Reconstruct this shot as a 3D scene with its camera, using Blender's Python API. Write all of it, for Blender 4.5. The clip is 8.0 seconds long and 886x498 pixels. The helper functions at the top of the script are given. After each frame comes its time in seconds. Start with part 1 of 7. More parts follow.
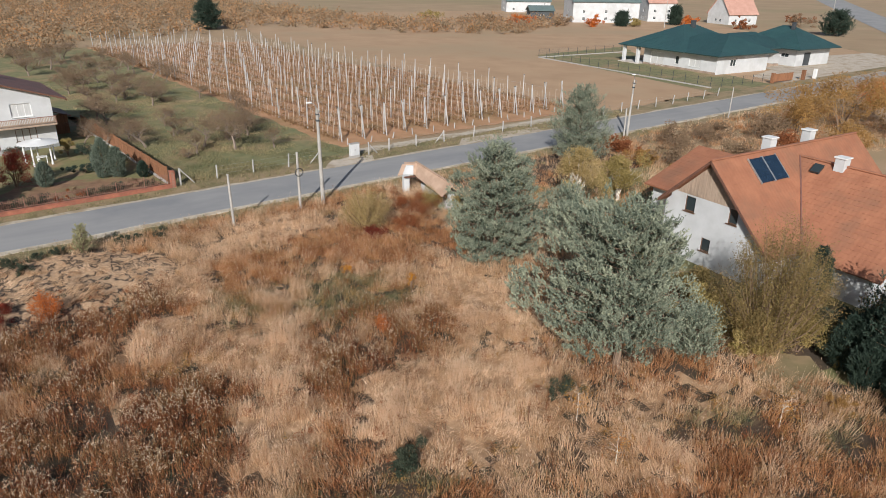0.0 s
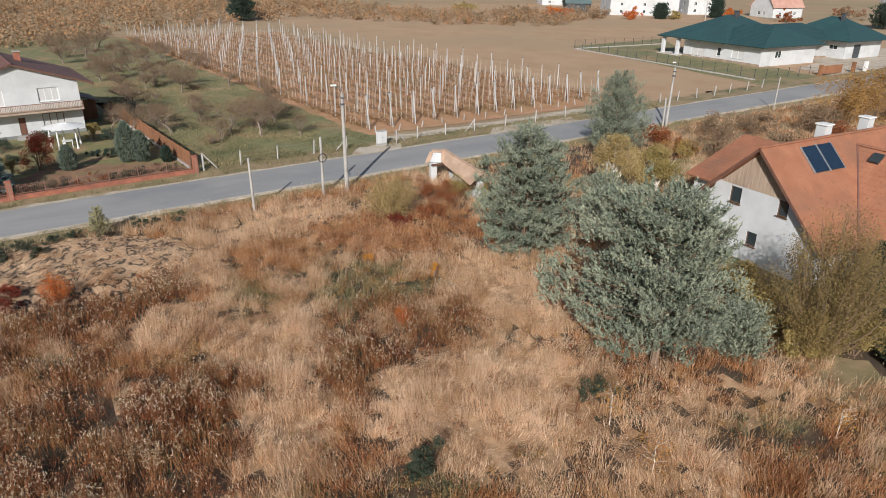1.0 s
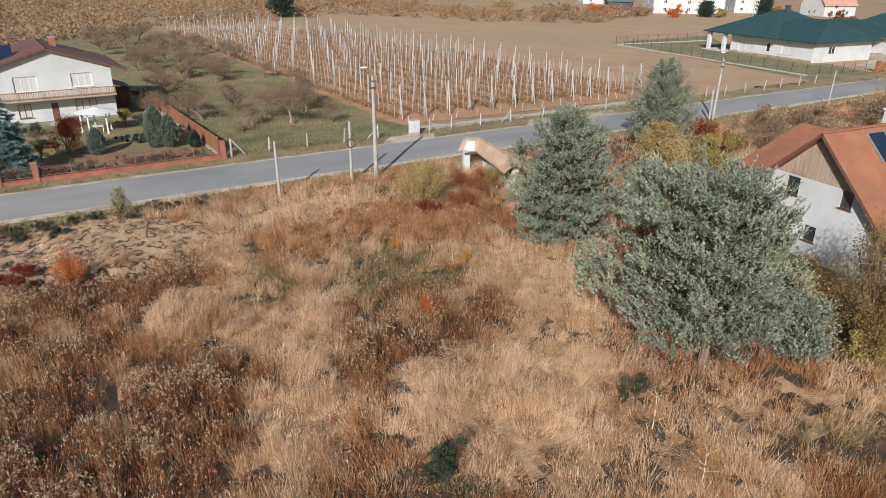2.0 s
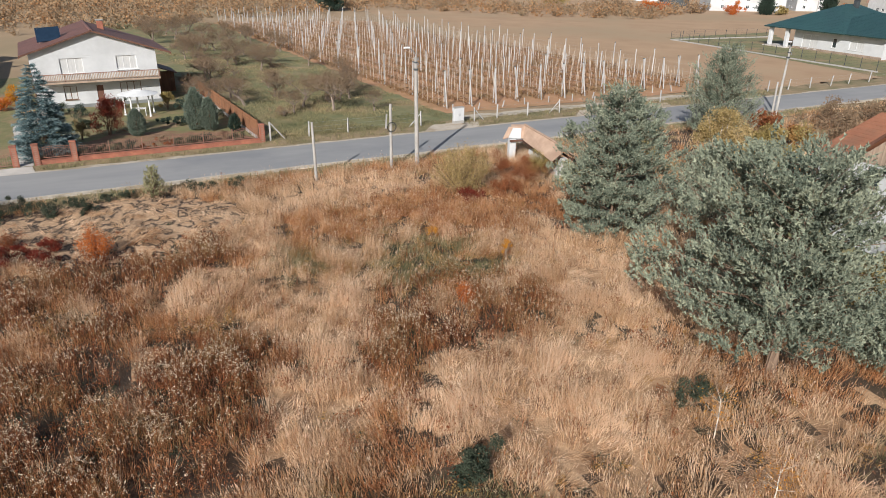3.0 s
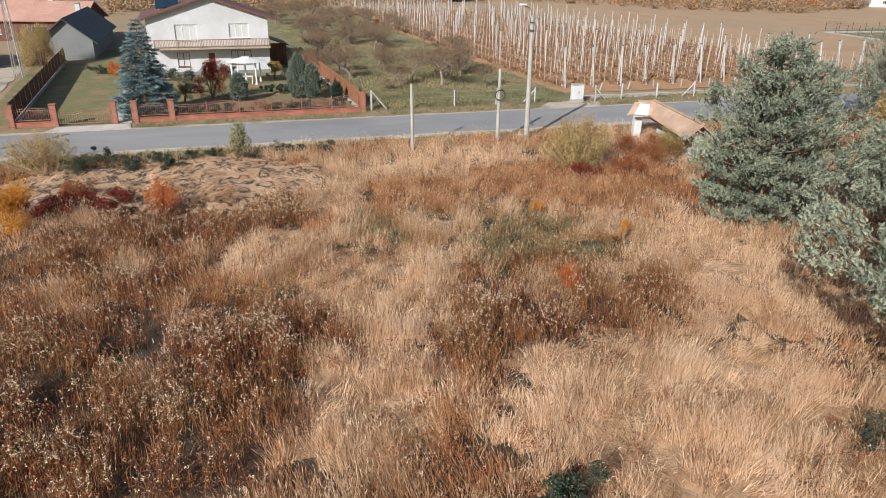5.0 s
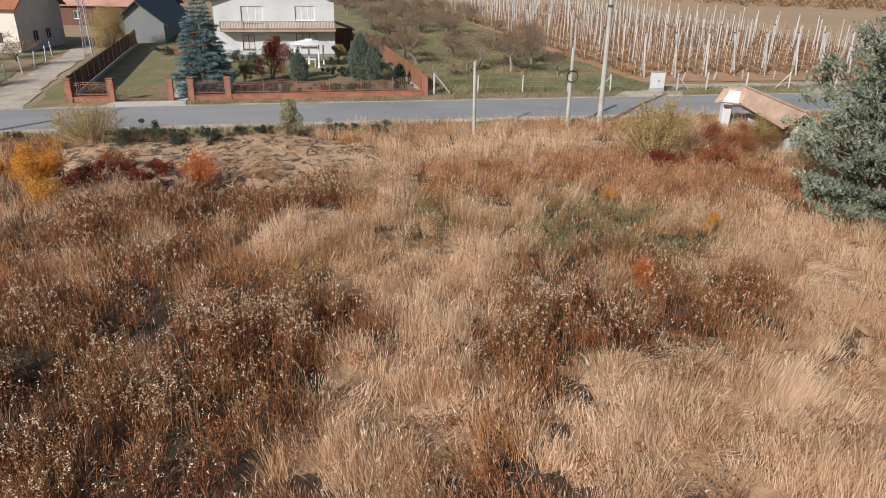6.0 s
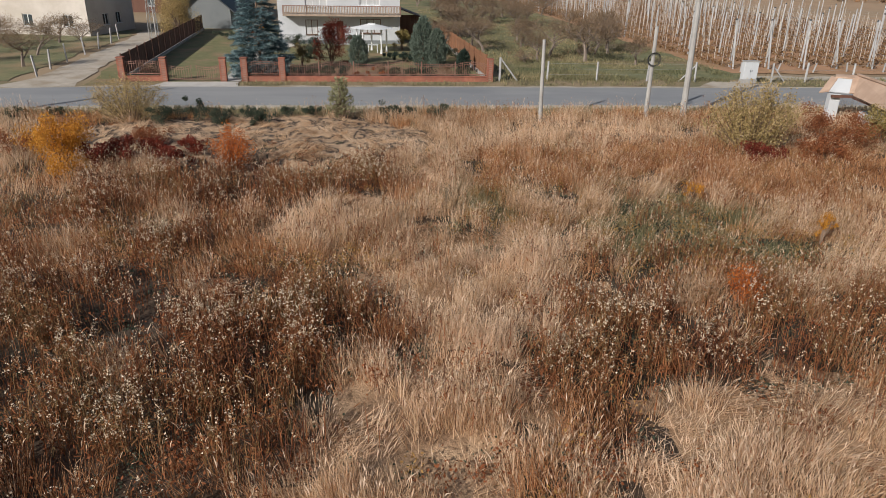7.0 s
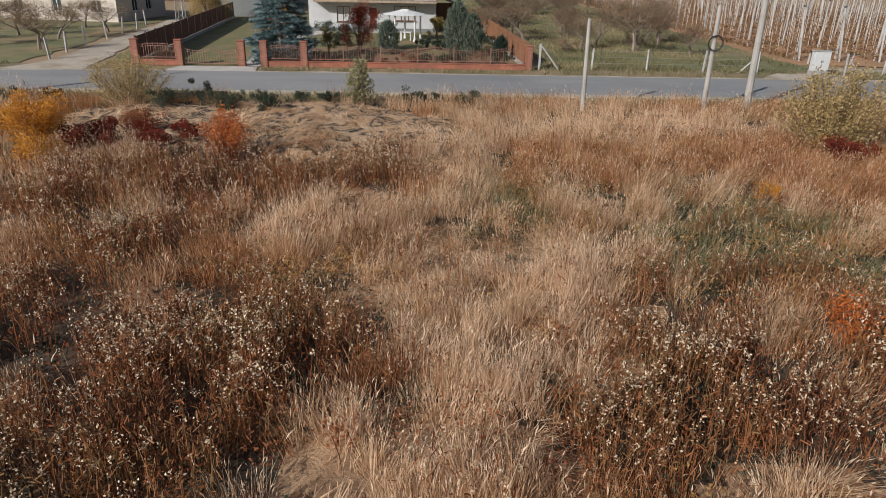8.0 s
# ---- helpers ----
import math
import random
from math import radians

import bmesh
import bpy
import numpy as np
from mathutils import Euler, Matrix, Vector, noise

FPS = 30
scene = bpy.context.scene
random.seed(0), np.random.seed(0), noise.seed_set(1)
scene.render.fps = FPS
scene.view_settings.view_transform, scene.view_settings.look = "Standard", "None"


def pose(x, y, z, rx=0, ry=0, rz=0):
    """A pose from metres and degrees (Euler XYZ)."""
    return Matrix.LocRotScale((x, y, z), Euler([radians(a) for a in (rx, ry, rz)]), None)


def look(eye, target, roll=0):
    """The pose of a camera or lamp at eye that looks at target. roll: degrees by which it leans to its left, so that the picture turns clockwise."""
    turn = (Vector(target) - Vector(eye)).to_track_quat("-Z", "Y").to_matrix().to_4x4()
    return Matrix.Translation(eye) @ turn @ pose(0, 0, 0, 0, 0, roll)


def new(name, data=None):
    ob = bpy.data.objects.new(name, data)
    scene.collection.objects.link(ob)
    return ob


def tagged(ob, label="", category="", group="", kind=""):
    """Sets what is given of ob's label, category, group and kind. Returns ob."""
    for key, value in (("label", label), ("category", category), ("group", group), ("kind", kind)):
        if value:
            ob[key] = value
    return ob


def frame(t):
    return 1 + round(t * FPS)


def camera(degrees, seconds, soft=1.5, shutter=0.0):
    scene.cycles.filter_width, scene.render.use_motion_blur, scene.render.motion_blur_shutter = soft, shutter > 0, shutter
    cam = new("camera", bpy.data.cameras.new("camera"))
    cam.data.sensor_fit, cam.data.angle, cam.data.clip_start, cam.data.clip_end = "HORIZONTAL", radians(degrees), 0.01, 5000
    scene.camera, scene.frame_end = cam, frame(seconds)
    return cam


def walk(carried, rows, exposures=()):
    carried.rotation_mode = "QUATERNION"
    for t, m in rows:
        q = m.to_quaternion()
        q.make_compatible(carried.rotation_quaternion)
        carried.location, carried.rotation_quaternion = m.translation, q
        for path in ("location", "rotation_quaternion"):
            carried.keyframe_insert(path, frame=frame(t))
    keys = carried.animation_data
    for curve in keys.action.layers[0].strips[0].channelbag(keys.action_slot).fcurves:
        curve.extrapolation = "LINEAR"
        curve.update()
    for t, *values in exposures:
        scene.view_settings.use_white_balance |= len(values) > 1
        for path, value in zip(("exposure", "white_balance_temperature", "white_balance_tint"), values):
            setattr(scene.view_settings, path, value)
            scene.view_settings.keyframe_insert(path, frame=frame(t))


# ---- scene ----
cam = camera(66.4, 8.0, soft=0.9)
PATH = [
    (0, (0.623, 0.887, 19.768), (1.654, 2.419, 19.0), 1.0),
    (0.5, (1.395, 1.679, 19.138), (2.386, 3.234, 18.362), 1.0),
    (1, (2.082, 2.435, 18.406), (3.033, 4.012, 17.626), 0.9),
    (2.5, (3.926, 4.87, 15.77), (4.736, 6.526, 14.994), 0.9),
    (3, (4.439, 5.759, 14.99), (5.188, 7.442, 14.211), 1.0),
    (3.5, (4.97, 6.709, 14.164), (5.649, 8.421, 13.385), 1.1),
    (4, (5.471, 7.742, 13.337), (6.08, 9.481, 12.558), 1.2),
    (4.5, (6.066, 8.782, 12.53), (6.598, 10.545, 11.749), 1.1),
    (6, (7.827, 12.735, 9.803), (8.083, 14.557, 9.02), 1.2),
    (6.5, (8.305, 14.328, 9.009), (8.465, 16.159, 8.221), 1.2),
    (7, (8.73, 16.021, 8.233), (8.795, 17.858, 7.445), 1.2),
    (7.5, (9.166, 17.864, 7.473), (9.14, 19.701, 6.682), 1.2),
    (8, (9.476, 19.693, 6.931), (9.427, 21.528, 6.137), 1.3),
]
walk(cam, [(t, look(eye, target, roll)) for t, eye, target, roll in PATH],
     [(0.0, 0.40), (2.5, 0.49), (4.5, 0.63), (6.0, 0.42), (7.0, 0.14), (8.0, 0.08)])

# ---- daylight: low autumn sun behind the camera ----
SUN_EL, SUN_AZ = 28.5, 221.0
world = bpy.data.worlds.new("sky")
scene.world = world
world.use_nodes = True
wn, wl = world.node_tree.nodes, world.node_tree.links
sky = wn.new("ShaderNodeTexSky")
sky.sky_type, sky.sun_disc = "NISHITA", False
sky.sun_elevation, sky.sun_rotation = radians(SUN_EL), radians(SUN_AZ)
sky.dust_density = 2.0
wn["Background"].inputs["Strength"].default_value = 0.06
wl.new(sky.outputs["Color"], wn["Background"].inputs["Color"])
sun = new("sun", bpy.data.lights.new("sun", "SUN"))
sun.data.energy, sun.data.angle, sun.data.color = 4.3, radians(0.5), (1.0, 0.965, 0.91)
to_sun = Vector((math.sin(radians(SUN_AZ)) * math.cos(radians(SUN_EL)), math.cos(radians(SUN_AZ)) * math.cos(radians(SUN_EL)), math.sin(radians(SUN_EL))))
sun.matrix_world = look(to_sun * 60, (0, 0, 0))

# ---- materials ----
def base_mat(name, rough=0.8, metal=0.0):
    m = bpy.data.materials.new(name)
    m.use_nodes = True
    b = m.node_tree.nodes["Principled BSDF"]
    b.inputs["Roughness"].default_value, b.inputs["Metallic"].default_value = rough, metal
    return m, m.node_tree.nodes, m.node_tree.links, b


def ramp(nodes, links, source, stops):
    r = nodes.new("ShaderNodeValToRGB")
    el = r.color_ramp.elements
    while len(el) < len(stops):
        el.new(0.5)
    for e, (p, c) in zip(el, stops):
        e.position, e.color = p, (*c, 1)
    links.new(source, r.inputs["Fac"])
    return r.outputs["Color"]


def noise_tex(nodes, links, scale, detail=4.0, stretch=(1, 1, 1), world_space=True, rough=0.6):
    geo = nodes.new("ShaderNodeNewGeometry")
    mp = nodes.new("ShaderNodeMapping")
    mp.inputs["Scale"].default_value = stretch
    links.new(geo.outputs["Position"], mp.inputs["Vector"])
    n = nodes.new("ShaderNodeTexNoise")
    n.inputs["Scale"].default_value, n.inputs["Detail"].default_value, n.inputs["Roughness"].default_value = scale, detail, rough
    links.new(mp.outputs["Vector"], n.inputs["Vector"])
    return n.outputs["Fac"]


def mixc(nodes, links, a, b, fac, mode="MIX"):
    x = nodes.new("ShaderNodeMix")
    x.data_type, x.blend_type = "RGBA", mode
    for s, v in ((6, a), (7, b)):
        if isinstance(v, tuple):
            x.inputs[s].default_value = (*v, 1)
        else:
            links.new(v, x.inputs[s])
    if isinstance(fac, float):
        x.inputs[0].default_value = fac
    else:
        links.new(fac, x.inputs[0])
    return x.outputs[2]


def surface(name, c1, c2, scale, c3=None, scale2=None, rough=0.85, bump=0.3, dist=0.02, metal=0.0, stretch=(1, 1, 1), piece=0.0):
    """Two scales of colour and a fine relief; piece: spread of brightness from object to object."""
    m, n, l, b = base_mat(name, rough, metal)
    f = noise_tex(n, l, scale, 5.0, stretch)
    col = ramp(n, l, f, [(0.32, c1), (0.68, c2)])
    if c3:
        f2 = noise_tex(n, l, scale2, 5.0)
        k = ramp(n, l, f2, [(0.48, (0, 0, 0)), (0.66, (1, 1, 1))])
        col = mixc(n, l, col, c3, k)
    if piece:
        oi = n.new("ShaderNodeObjectInfo")
        k = ramp(n, l, oi.outputs["Random"], [(0.0, (1 - piece,) * 3), (1.0, (1 + piece,) * 3)])
        col = mixc(n, l, col, k, 1.0, "MULTIPLY")
    l.new(col, b.inputs["Base Color"])
    if bump:
        bp = n.new("ShaderNodeBump")
        bp.inputs["Strength"].default_value, bp.inputs["Distance"].default_value = bump, dist
        l.new(noise_tex(n, l, scale * 4, 6.0, stretch), bp.inputs["Height"])
        l.new(bp.outputs["Normal"], b.inputs["Normal"])
    return m


def leafy(name, cols, glow=0.35, rough=0.7, patch=None, patch_scale=0.5):
    """Thin plant parts: colour by the tuft's own tint and by each blade, light passing through."""
    m, n, l, b = base_mat(name, rough)
    b.inputs["Specular IOR Level"].default_value = 0.2
    at = n.new("ShaderNodeAttribute")
    at.attribute_name = "tint"
    geo = n.new("ShaderNodeNewGeometry")
    mth = n.new("ShaderNodeMath")
    mth.operation = "MULTIPLY_ADD"
    l.new(geo.outputs["Random Per Island"], mth.inputs[0])
    mth.inputs[1].default_value = 0.45
    ml = n.new("ShaderNodeMath")
    ml.operation = "MULTIPLY"
    ml.inputs[1].default_value = 0.55
    l.new(at.outputs["Fac"], ml.inputs[0])
    l.new(ml.outputs[0], mth.inputs[2])
    k = len(cols) - 1
    col = ramp(n, l, mth.outputs[0], [(i / k, c) for i, c in enumerate(cols)])
    if patch:
        f = ramp(n, l, noise_tex(n, l, patch_scale, 3.0), [(0.45, (0, 0, 0)), (0.62, (1, 1, 1))])
        col = mixc(n, l, col, patch, f)
    l.new(col, b.inputs["Base Color"])
    tr = n.new("ShaderNodeBsdfTranslucent")
    l.new(col, tr.inputs["Color"])
    mx = n.new("ShaderNodeMixShader")
    mx.inputs[0].default_value = glow
    l.new(b.outputs[0], mx.inputs[1])
    l.new(tr.outputs[0], mx.inputs[2])
    l.new(mx.outputs[0], n["Material Output"].inputs["Surface"])
    return m


def glass_mat():
    m, n, l, b = base_mat("window_glass", 0.05)
    b.inputs["Base Color"].default_value = (0.03, 0.04, 0.045, 1)
    b.inputs["Specular IOR Level"].default_value = 0.8
    return m


def lodged_mat():
    """Trampled dry grass in swirls; bare soil and crease shade are painted dark."""
    m, n, l, b = base_mat("lodged_dry_grass", 0.9)
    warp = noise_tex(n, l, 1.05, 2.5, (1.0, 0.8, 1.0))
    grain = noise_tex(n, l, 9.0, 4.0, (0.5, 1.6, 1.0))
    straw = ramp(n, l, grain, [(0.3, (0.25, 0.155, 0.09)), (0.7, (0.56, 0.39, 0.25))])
    # narrow dark bands: soil between clumps, with their shade put into the colour
    dark_crease = ramp(n, l, warp, [(0.40, (0, 0, 0)), (0.465, (1, 1, 1)), (0.485, (1, 1, 1)), (0.55, (0, 0, 0))])
    l.new(mixc(n, l, straw, (0.045, 0.030, 0.022), dark_crease), b.inputs["Base Color"])
    bp = n.new("ShaderNodeBump")
    bp.inputs["Strength"].default_value, bp.inputs["Distance"].default_value = 0.9, 0.12
    l.new(warp, bp.inputs["Height"])
    l.new(bp.outputs["Normal"], b.inputs["Normal"])
    return m


M = {}
M["soil"] = surface("field_soil", (0.045, 0.030, 0.021), (0.095, 0.060, 0.036), 0.9, (0.042, 0.037, 0.024), 0.16, bump=0.8, dist=0.08)
M["thatch"] = surface("matted_thatch", (0.30, 0.185, 0.105), (0.50, 0.335, 0.205), 2.2, (0.20, 0.115, 0.065), 0.7, bump=0.9, dist=0.06)
M["far_field"] = surface("far_field", (0.27, 0.19, 0.115), (0.35, 0.25, 0.155), 0.05, (0.25, 0.205, 0.115), 0.012, bump=0.4, dist=0.1)
M["plough"] = surface("stubble_field", (0.33, 0.215, 0.13), (0.41, 0.275, 0.17), 0.12, (0.33, 0.24, 0.15), 0.03, bump=0.5, dist=0.06)
M["lawn"] = surface("garden_lawn", (0.125, 0.13, 0.052), (0.20, 0.18, 0.082), 0.9, (0.26, 0.175, 0.10), 0.35, bump=0.6, dist=0.04)
M["meadow"] = surface("orchard_meadow", (0.115, 0.13, 0.058), (0.205, 0.185, 0.09), 0.7, (0.28, 0.195, 0.11), 0.16, bump=0.6, dist=0.05)
M["bed"] = surface("flower_bed_soil", (0.15, 0.085, 0.05), (0.27, 0.16, 0.095), 0.9, (0.17, 0.14, 0.065), 0.45, bump=0.8, dist=0.05)
M["lodged"] = lodged_mat()
M["verge"] = surface("road_verge", (0.21, 0.16, 0.09), (0.30, 0.22, 0.13), 0.6, (0.14, 0.13, 0.06), 0.25, bump=0.7, dist=0.04)
M["vine_soil"] = surface("vineyard_soil", (0.34, 0.185, 0.10), (0.44, 0.25, 0.14), 0.35, (0.26, 0.17, 0.08), 0.12, bump=0.7, dist=0.06)
M["asphalt"] = surface("worn_asphalt", (0.225, 0.228, 0.236), (0.285, 0.283, 0.285), 0.35, (0.205, 0.21, 0.222), 0.09, rough=0.9, bump=0.25, dist=0.01, stretch=(0.25, 1, 1))
M["shoulder"] = surface("gravel_shoulder", (0.36, 0.31, 0.25), (0.50, 0.44, 0.36), 1.5, (0.30, 0.24, 0.16), 0.5, bump=0.6, dist=0.03)
M["gravel"] = surface("pale_gravel", (0.38, 0.325, 0.265), (0.50, 0.44, 0.37), 1.2, (0.32, 0.255, 0.185), 0.4, bump=0.6, dist=0.03)
M["paving"] = surface("concrete_paving", (0.44, 0.41, 0.385), (0.54, 0.51, 0.475), 1.0, (0.37, 0.335, 0.30), 0.35, bump=0.3, dist=0.01)
M["render"] = surface("white_render", (0.45, 0.465, 0.485), (0.51, 0.525, 0.545), 0.8, (0.41, 0.42, 0.435), 0.3, rough=0.9, bump=0.12, dist=0.01)
# darker than plain grey render: the barn walls' shade is put into it
M["render_grey"] = surface("grey_render", (0.156, 0.168, 0.172), (0.195, 0.203, 0.203), 0.6, (0.17, 0.18, 0.185), 0.25, rough=0.9, bump=0.12, dist=0.01)
M["cream"] = surface("cream_render", (0.50, 0.45, 0.41), (0.57, 0.52, 0.47), 0.6, (0.44, 0.39, 0.34), 0.25, rough=0.9, bump=0.12, dist=0.01)
M["terracotta"] = surface("terracotta_tile", (0.27, 0.11, 0.062), (0.35, 0.15, 0.085), 0.9, (0.24, 0.115, 0.07), 0.35, rough=0.75, bump=0.2, dist=0.01, piece=0.10)
M["pale_tile"] = surface("pale_clay_tile", (0.36, 0.245, 0.18), (0.45, 0.32, 0.24), 1.2, (0.32, 0.215, 0.155), 0.5, rough=0.8, bump=0.2, dist=0.01, piece=0.10)
M["brown_tile"] = surface("brown_tile", (0.13, 0.062, 0.052), (0.175, 0.085, 0.07), 0.9, (0.115, 0.06, 0.052), 0.4, rough=0.6, bump=0.2, dist=0.01, piece=0.12)
M["green_tile"] = surface("dark_green_tile", (0.018, 0.052, 0.056), (0.028, 0.072, 0.075), 0.6, (0.022, 0.055, 0.06), 0.2, rough=0.5, bump=0.2, dist=0.01, piece=0.12)
M["teal_tile"] = surface("pale_teal_roofing", (0.085, 0.125, 0.13), (0.12, 0.165, 0.165), 0.5, rough=0.6, bump=0.2)
M["slate"] = surface("dark_slate_roof", (0.035, 0.042, 0.048), (0.055, 0.062, 0.07), 0.6, rough=0.6, bump=0.2)
M["pink_tile"] = surface("faded_pink_tile", (0.36, 0.20, 0.16), (0.45, 0.27, 0.22), 0.5, rough=0.8, bump=0.2)
M["boards"] = surface("weathered_boards", (0.26, 0.195, 0.15), (0.38, 0.295, 0.23), 1.4, (0.22, 0.165, 0.125), 0.6, bump=0.3, stretch=(4, 4, 0.4), piece=0.15)
M["brown_wood"] = surface("brown_stained_wood", (0.16, 0.07, 0.035), (0.24, 0.11, 0.055), 1.2, bump=0.3, stretch=(4, 4, 0.5), piece=0.15)
M["dark_wood"] = surface("dark_brown_wood", (0.085, 0.038, 0.026), (0.13, 0.06, 0.04), 1.2, bump=0.3, stretch=(4, 4, 0.5), piece=0.15)
M["brick"] = surface("red_brown_brick", (0.24, 0.085, 0.055), (0.33, 0.125, 0.08), 2.5, (0.20, 0.08, 0.055), 0.8, bump=0.3, piece=0.14)
M["mortar"] = surface("mortar", (0.22, 0.14, 0.11), (0.28, 0.18, 0.145), 3.0, bump=0.3)
M["iron"] = surface("painted_iron", (0.20, 0.10, 0.075), (0.28, 0.15, 0.115), 4.0, rough=0.55, metal=0.2, bump=0.1)
M["grey_iron"] = surface("galvanised_iron", (0.35, 0.36, 0.37), (0.5, 0.5, 0.5), 4.0, rough=0.45, metal=0.7, bump=0.1)
M["concrete"] = surface("pale_concrete", (0.295, 0.285, 0.275), (0.375, 0.365, 0.35), 1.6, (0.25, 0.24, 0.228), 0.8, bump=0.25, dist=0.01, piece=0.08)
M["white_post"] = surface("whitewashed_concrete", (0.335, 0.33, 0.335), (0.42, 0.415, 0.415), 1.6, (0.27, 0.265, 0.26), 0.9, bump=0.2, dist=0.01, piece=0.08)
M["white_paint"] = surface("white_paint", (0.62, 0.63, 0.64), (0.68, 0.69, 0.70), 1.5, rough=0.5, bump=0.05)
M["frame_white"] = surface("white_window_profile", (0.60, 0.61, 0.62), (0.68, 0.69, 0.70), 3.0, rough=0.4, bump=0.0)
M["frame_brown"] = surface("brown_window_profile", (0.10, 0.055, 0.035), (0.14, 0.08, 0.05), 3.0, rough=0.5, bump=0.0)
M["curtain"] = surface("pale_curtain", (0.40, 0.41, 0.42), (0.52, 0.52, 0.52), 2.0, stretch=(5, 5, 0.4), bump=0.3)
M["black"] = surface("black_rubber", (0.02, 0.02, 0.022), (0.035, 0.035, 0.035), 3.0, rough=0.6, bump=0.1)
M["dark_in"] = surface("dark_interior", (0.05, 0.045, 0.04), (0.08, 0.07, 0.06), 1.0, bump=0.0)
M["solar"] = surface("solar_panel", (0.010, 0.022, 0.042), (0.015, 0.03, 0.055), 2.0, rough=0.12, bump=0.0)
M["bark"] = surface("brown_bark", (0.13, 0.085, 0.06), (0.22, 0.15, 0.105), 3.0, bump=0.8, dist=0.03, stretch=(2, 2, 0.5))
M["pine_bark"] = surface("pine_bark", (0.13, 0.09, 0.065), (0.22, 0.15, 0.105), 3.0, bump=0.8, dist=0.03, stretch=(2, 2, 0.5))
M["grey_bark"] = surface("grey_bark", (0.15, 0.115, 0.095), (0.25, 0.20, 0.165), 3.0, bump=0.8, dist=0.03, stretch=(2, 2, 0.5))
M["birch_bark"] = surface("white_birch_bark", (0.55, 0.50, 0.44), (0.70, 0.65, 0.58), 2.0, (0.12, 0.10, 0.09), 5.0, bump=0.3)
M["glass"] = glass_mat()
# plants
M["straw"] = leafy("dry_straw", [(0.27, 0.147, 0.08), (0.52, 0.335, 0.19), (0.74, 0.53, 0.36), (0.86, 0.68, 0.505)], 0.42)
M["plume"] = leafy("grass_plume", [(0.36, 0.19, 0.105), (0.60, 0.405, 0.26), (0.78, 0.59, 0.43), (0.87, 0.71, 0.57)], 0.4)
M["golden"] = leafy("golden_brown_leaves", [(0.20, 0.11, 0.04), (0.36, 0.21, 0.075), (0.50, 0.31, 0.12)])
M["rust_grass"] = leafy("rusty_grass", [(0.13, 0.052, 0.026), (0.36, 0.155, 0.066), (0.58, 0.305, 0.15), (0.76, 0.495, 0.285)], 0.42)
M["green_grass"] = leafy("grey_green_grass", [(0.10, 0.11, 0.055), (0.19, 0.185, 0.10), (0.31, 0.265, 0.145), (0.46, 0.35, 0.21)])
M["weed"] = leafy("withered_weed", [(0.045, 0.020, 0.017), (0.14, 0.056, 0.030), (0.32, 0.125, 0.052), (0.18, 0.125, 0.058), (0.37, 0.205, 0.105)], glow=0.3)
M["fluff"] = leafy("seed_fluff", [(0.42, 0.31, 0.20), (0.66, 0.53, 0.38), (0.86, 0.75, 0.60)], glow=0.3)
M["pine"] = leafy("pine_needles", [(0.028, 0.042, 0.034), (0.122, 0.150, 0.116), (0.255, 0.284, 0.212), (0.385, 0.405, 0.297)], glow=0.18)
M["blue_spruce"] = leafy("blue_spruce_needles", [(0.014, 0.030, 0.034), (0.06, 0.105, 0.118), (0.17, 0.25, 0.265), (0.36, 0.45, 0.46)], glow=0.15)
# near black: deep garden shade is put into this needle colour
M["dark_spruce"] = leafy("dark_conifer_needles", [(0.012, 0.024, 0.020), (0.03, 0.05, 0.038), (0.06, 0.085, 0.062)], glow=0.1)
M["juniper"] = leafy("grey_juniper", [(0.075, 0.105, 0.08), (0.13, 0.165, 0.13), (0.19, 0.22, 0.18)], glow=0.15)
M["sapling"] = leafy("sapling_needles", [(0.17, 0.175, 0.095), (0.30, 0.29, 0.165), (0.44, 0.41, 0.25)], glow=0.3)
M["olive"] = leafy("olive_yellow_leaves", [(0.15, 0.12, 0.042), (0.27, 0.21, 0.075), (0.40, 0.31, 0.13), (0.50, 0.39, 0.20)])
M["pale_olive"] = leafy("pale_olive_leaves", [(0.17, 0.125, 0.05), (0.33, 0.245, 0.10), (0.50, 0.375, 0.185), (0.60, 0.465, 0.27)])
M["willow"] = leafy("willow_leaves", [(0.085, 0.07, 0.03), (0.18, 0.14, 0.058), (0.29, 0.21, 0.09), (0.38, 0.265, 0.12)])
M["yellow"] = leafy("yellow_leaves", [(0.40, 0.17, 0.02), (0.52, 0.25, 0.03), (0.62, 0.33, 0.05)])
M["amber"] = leafy("amber_leaves", [(0.38, 0.15, 0.022), (0.58, 0.265, 0.04), (0.70, 0.37, 0.07)])
M["orange"] = leafy("orange_leaves", [(0.32, 0.08, 0.02), (0.52, 0.145, 0.033), (0.64, 0.22, 0.055)])
M["red"] = leafy("dark_red_leaves", [(0.10, 0.02, 0.014), (0.19, 0.035, 0.022), (0.27, 0.06, 0.03)])
M["russet"] = leafy("russet_leaves", [(0.17, 0.055, 0.025), (0.27, 0.095, 0.04), (0.36, 0.15, 0.065)])
M["brown_leaf"] = leafy("brown_leaves", [(0.16, 0.11, 0.075), (0.25, 0.175, 0.115), (0.35, 0.235, 0.145)])
M["far_scrub"] = leafy("far_scrub_leaves", [(0.24, 0.195, 0.135), (0.34, 0.26, 0.175), (0.43, 0.28, 0.165), (0.54, 0.28, 0.125)], 0.5)
M["bush_green"] = leafy("green_leaves", [(0.028, 0.042, 0.03), (0.06, 0.078, 0.052), (0.115, 0.125, 0.085)])

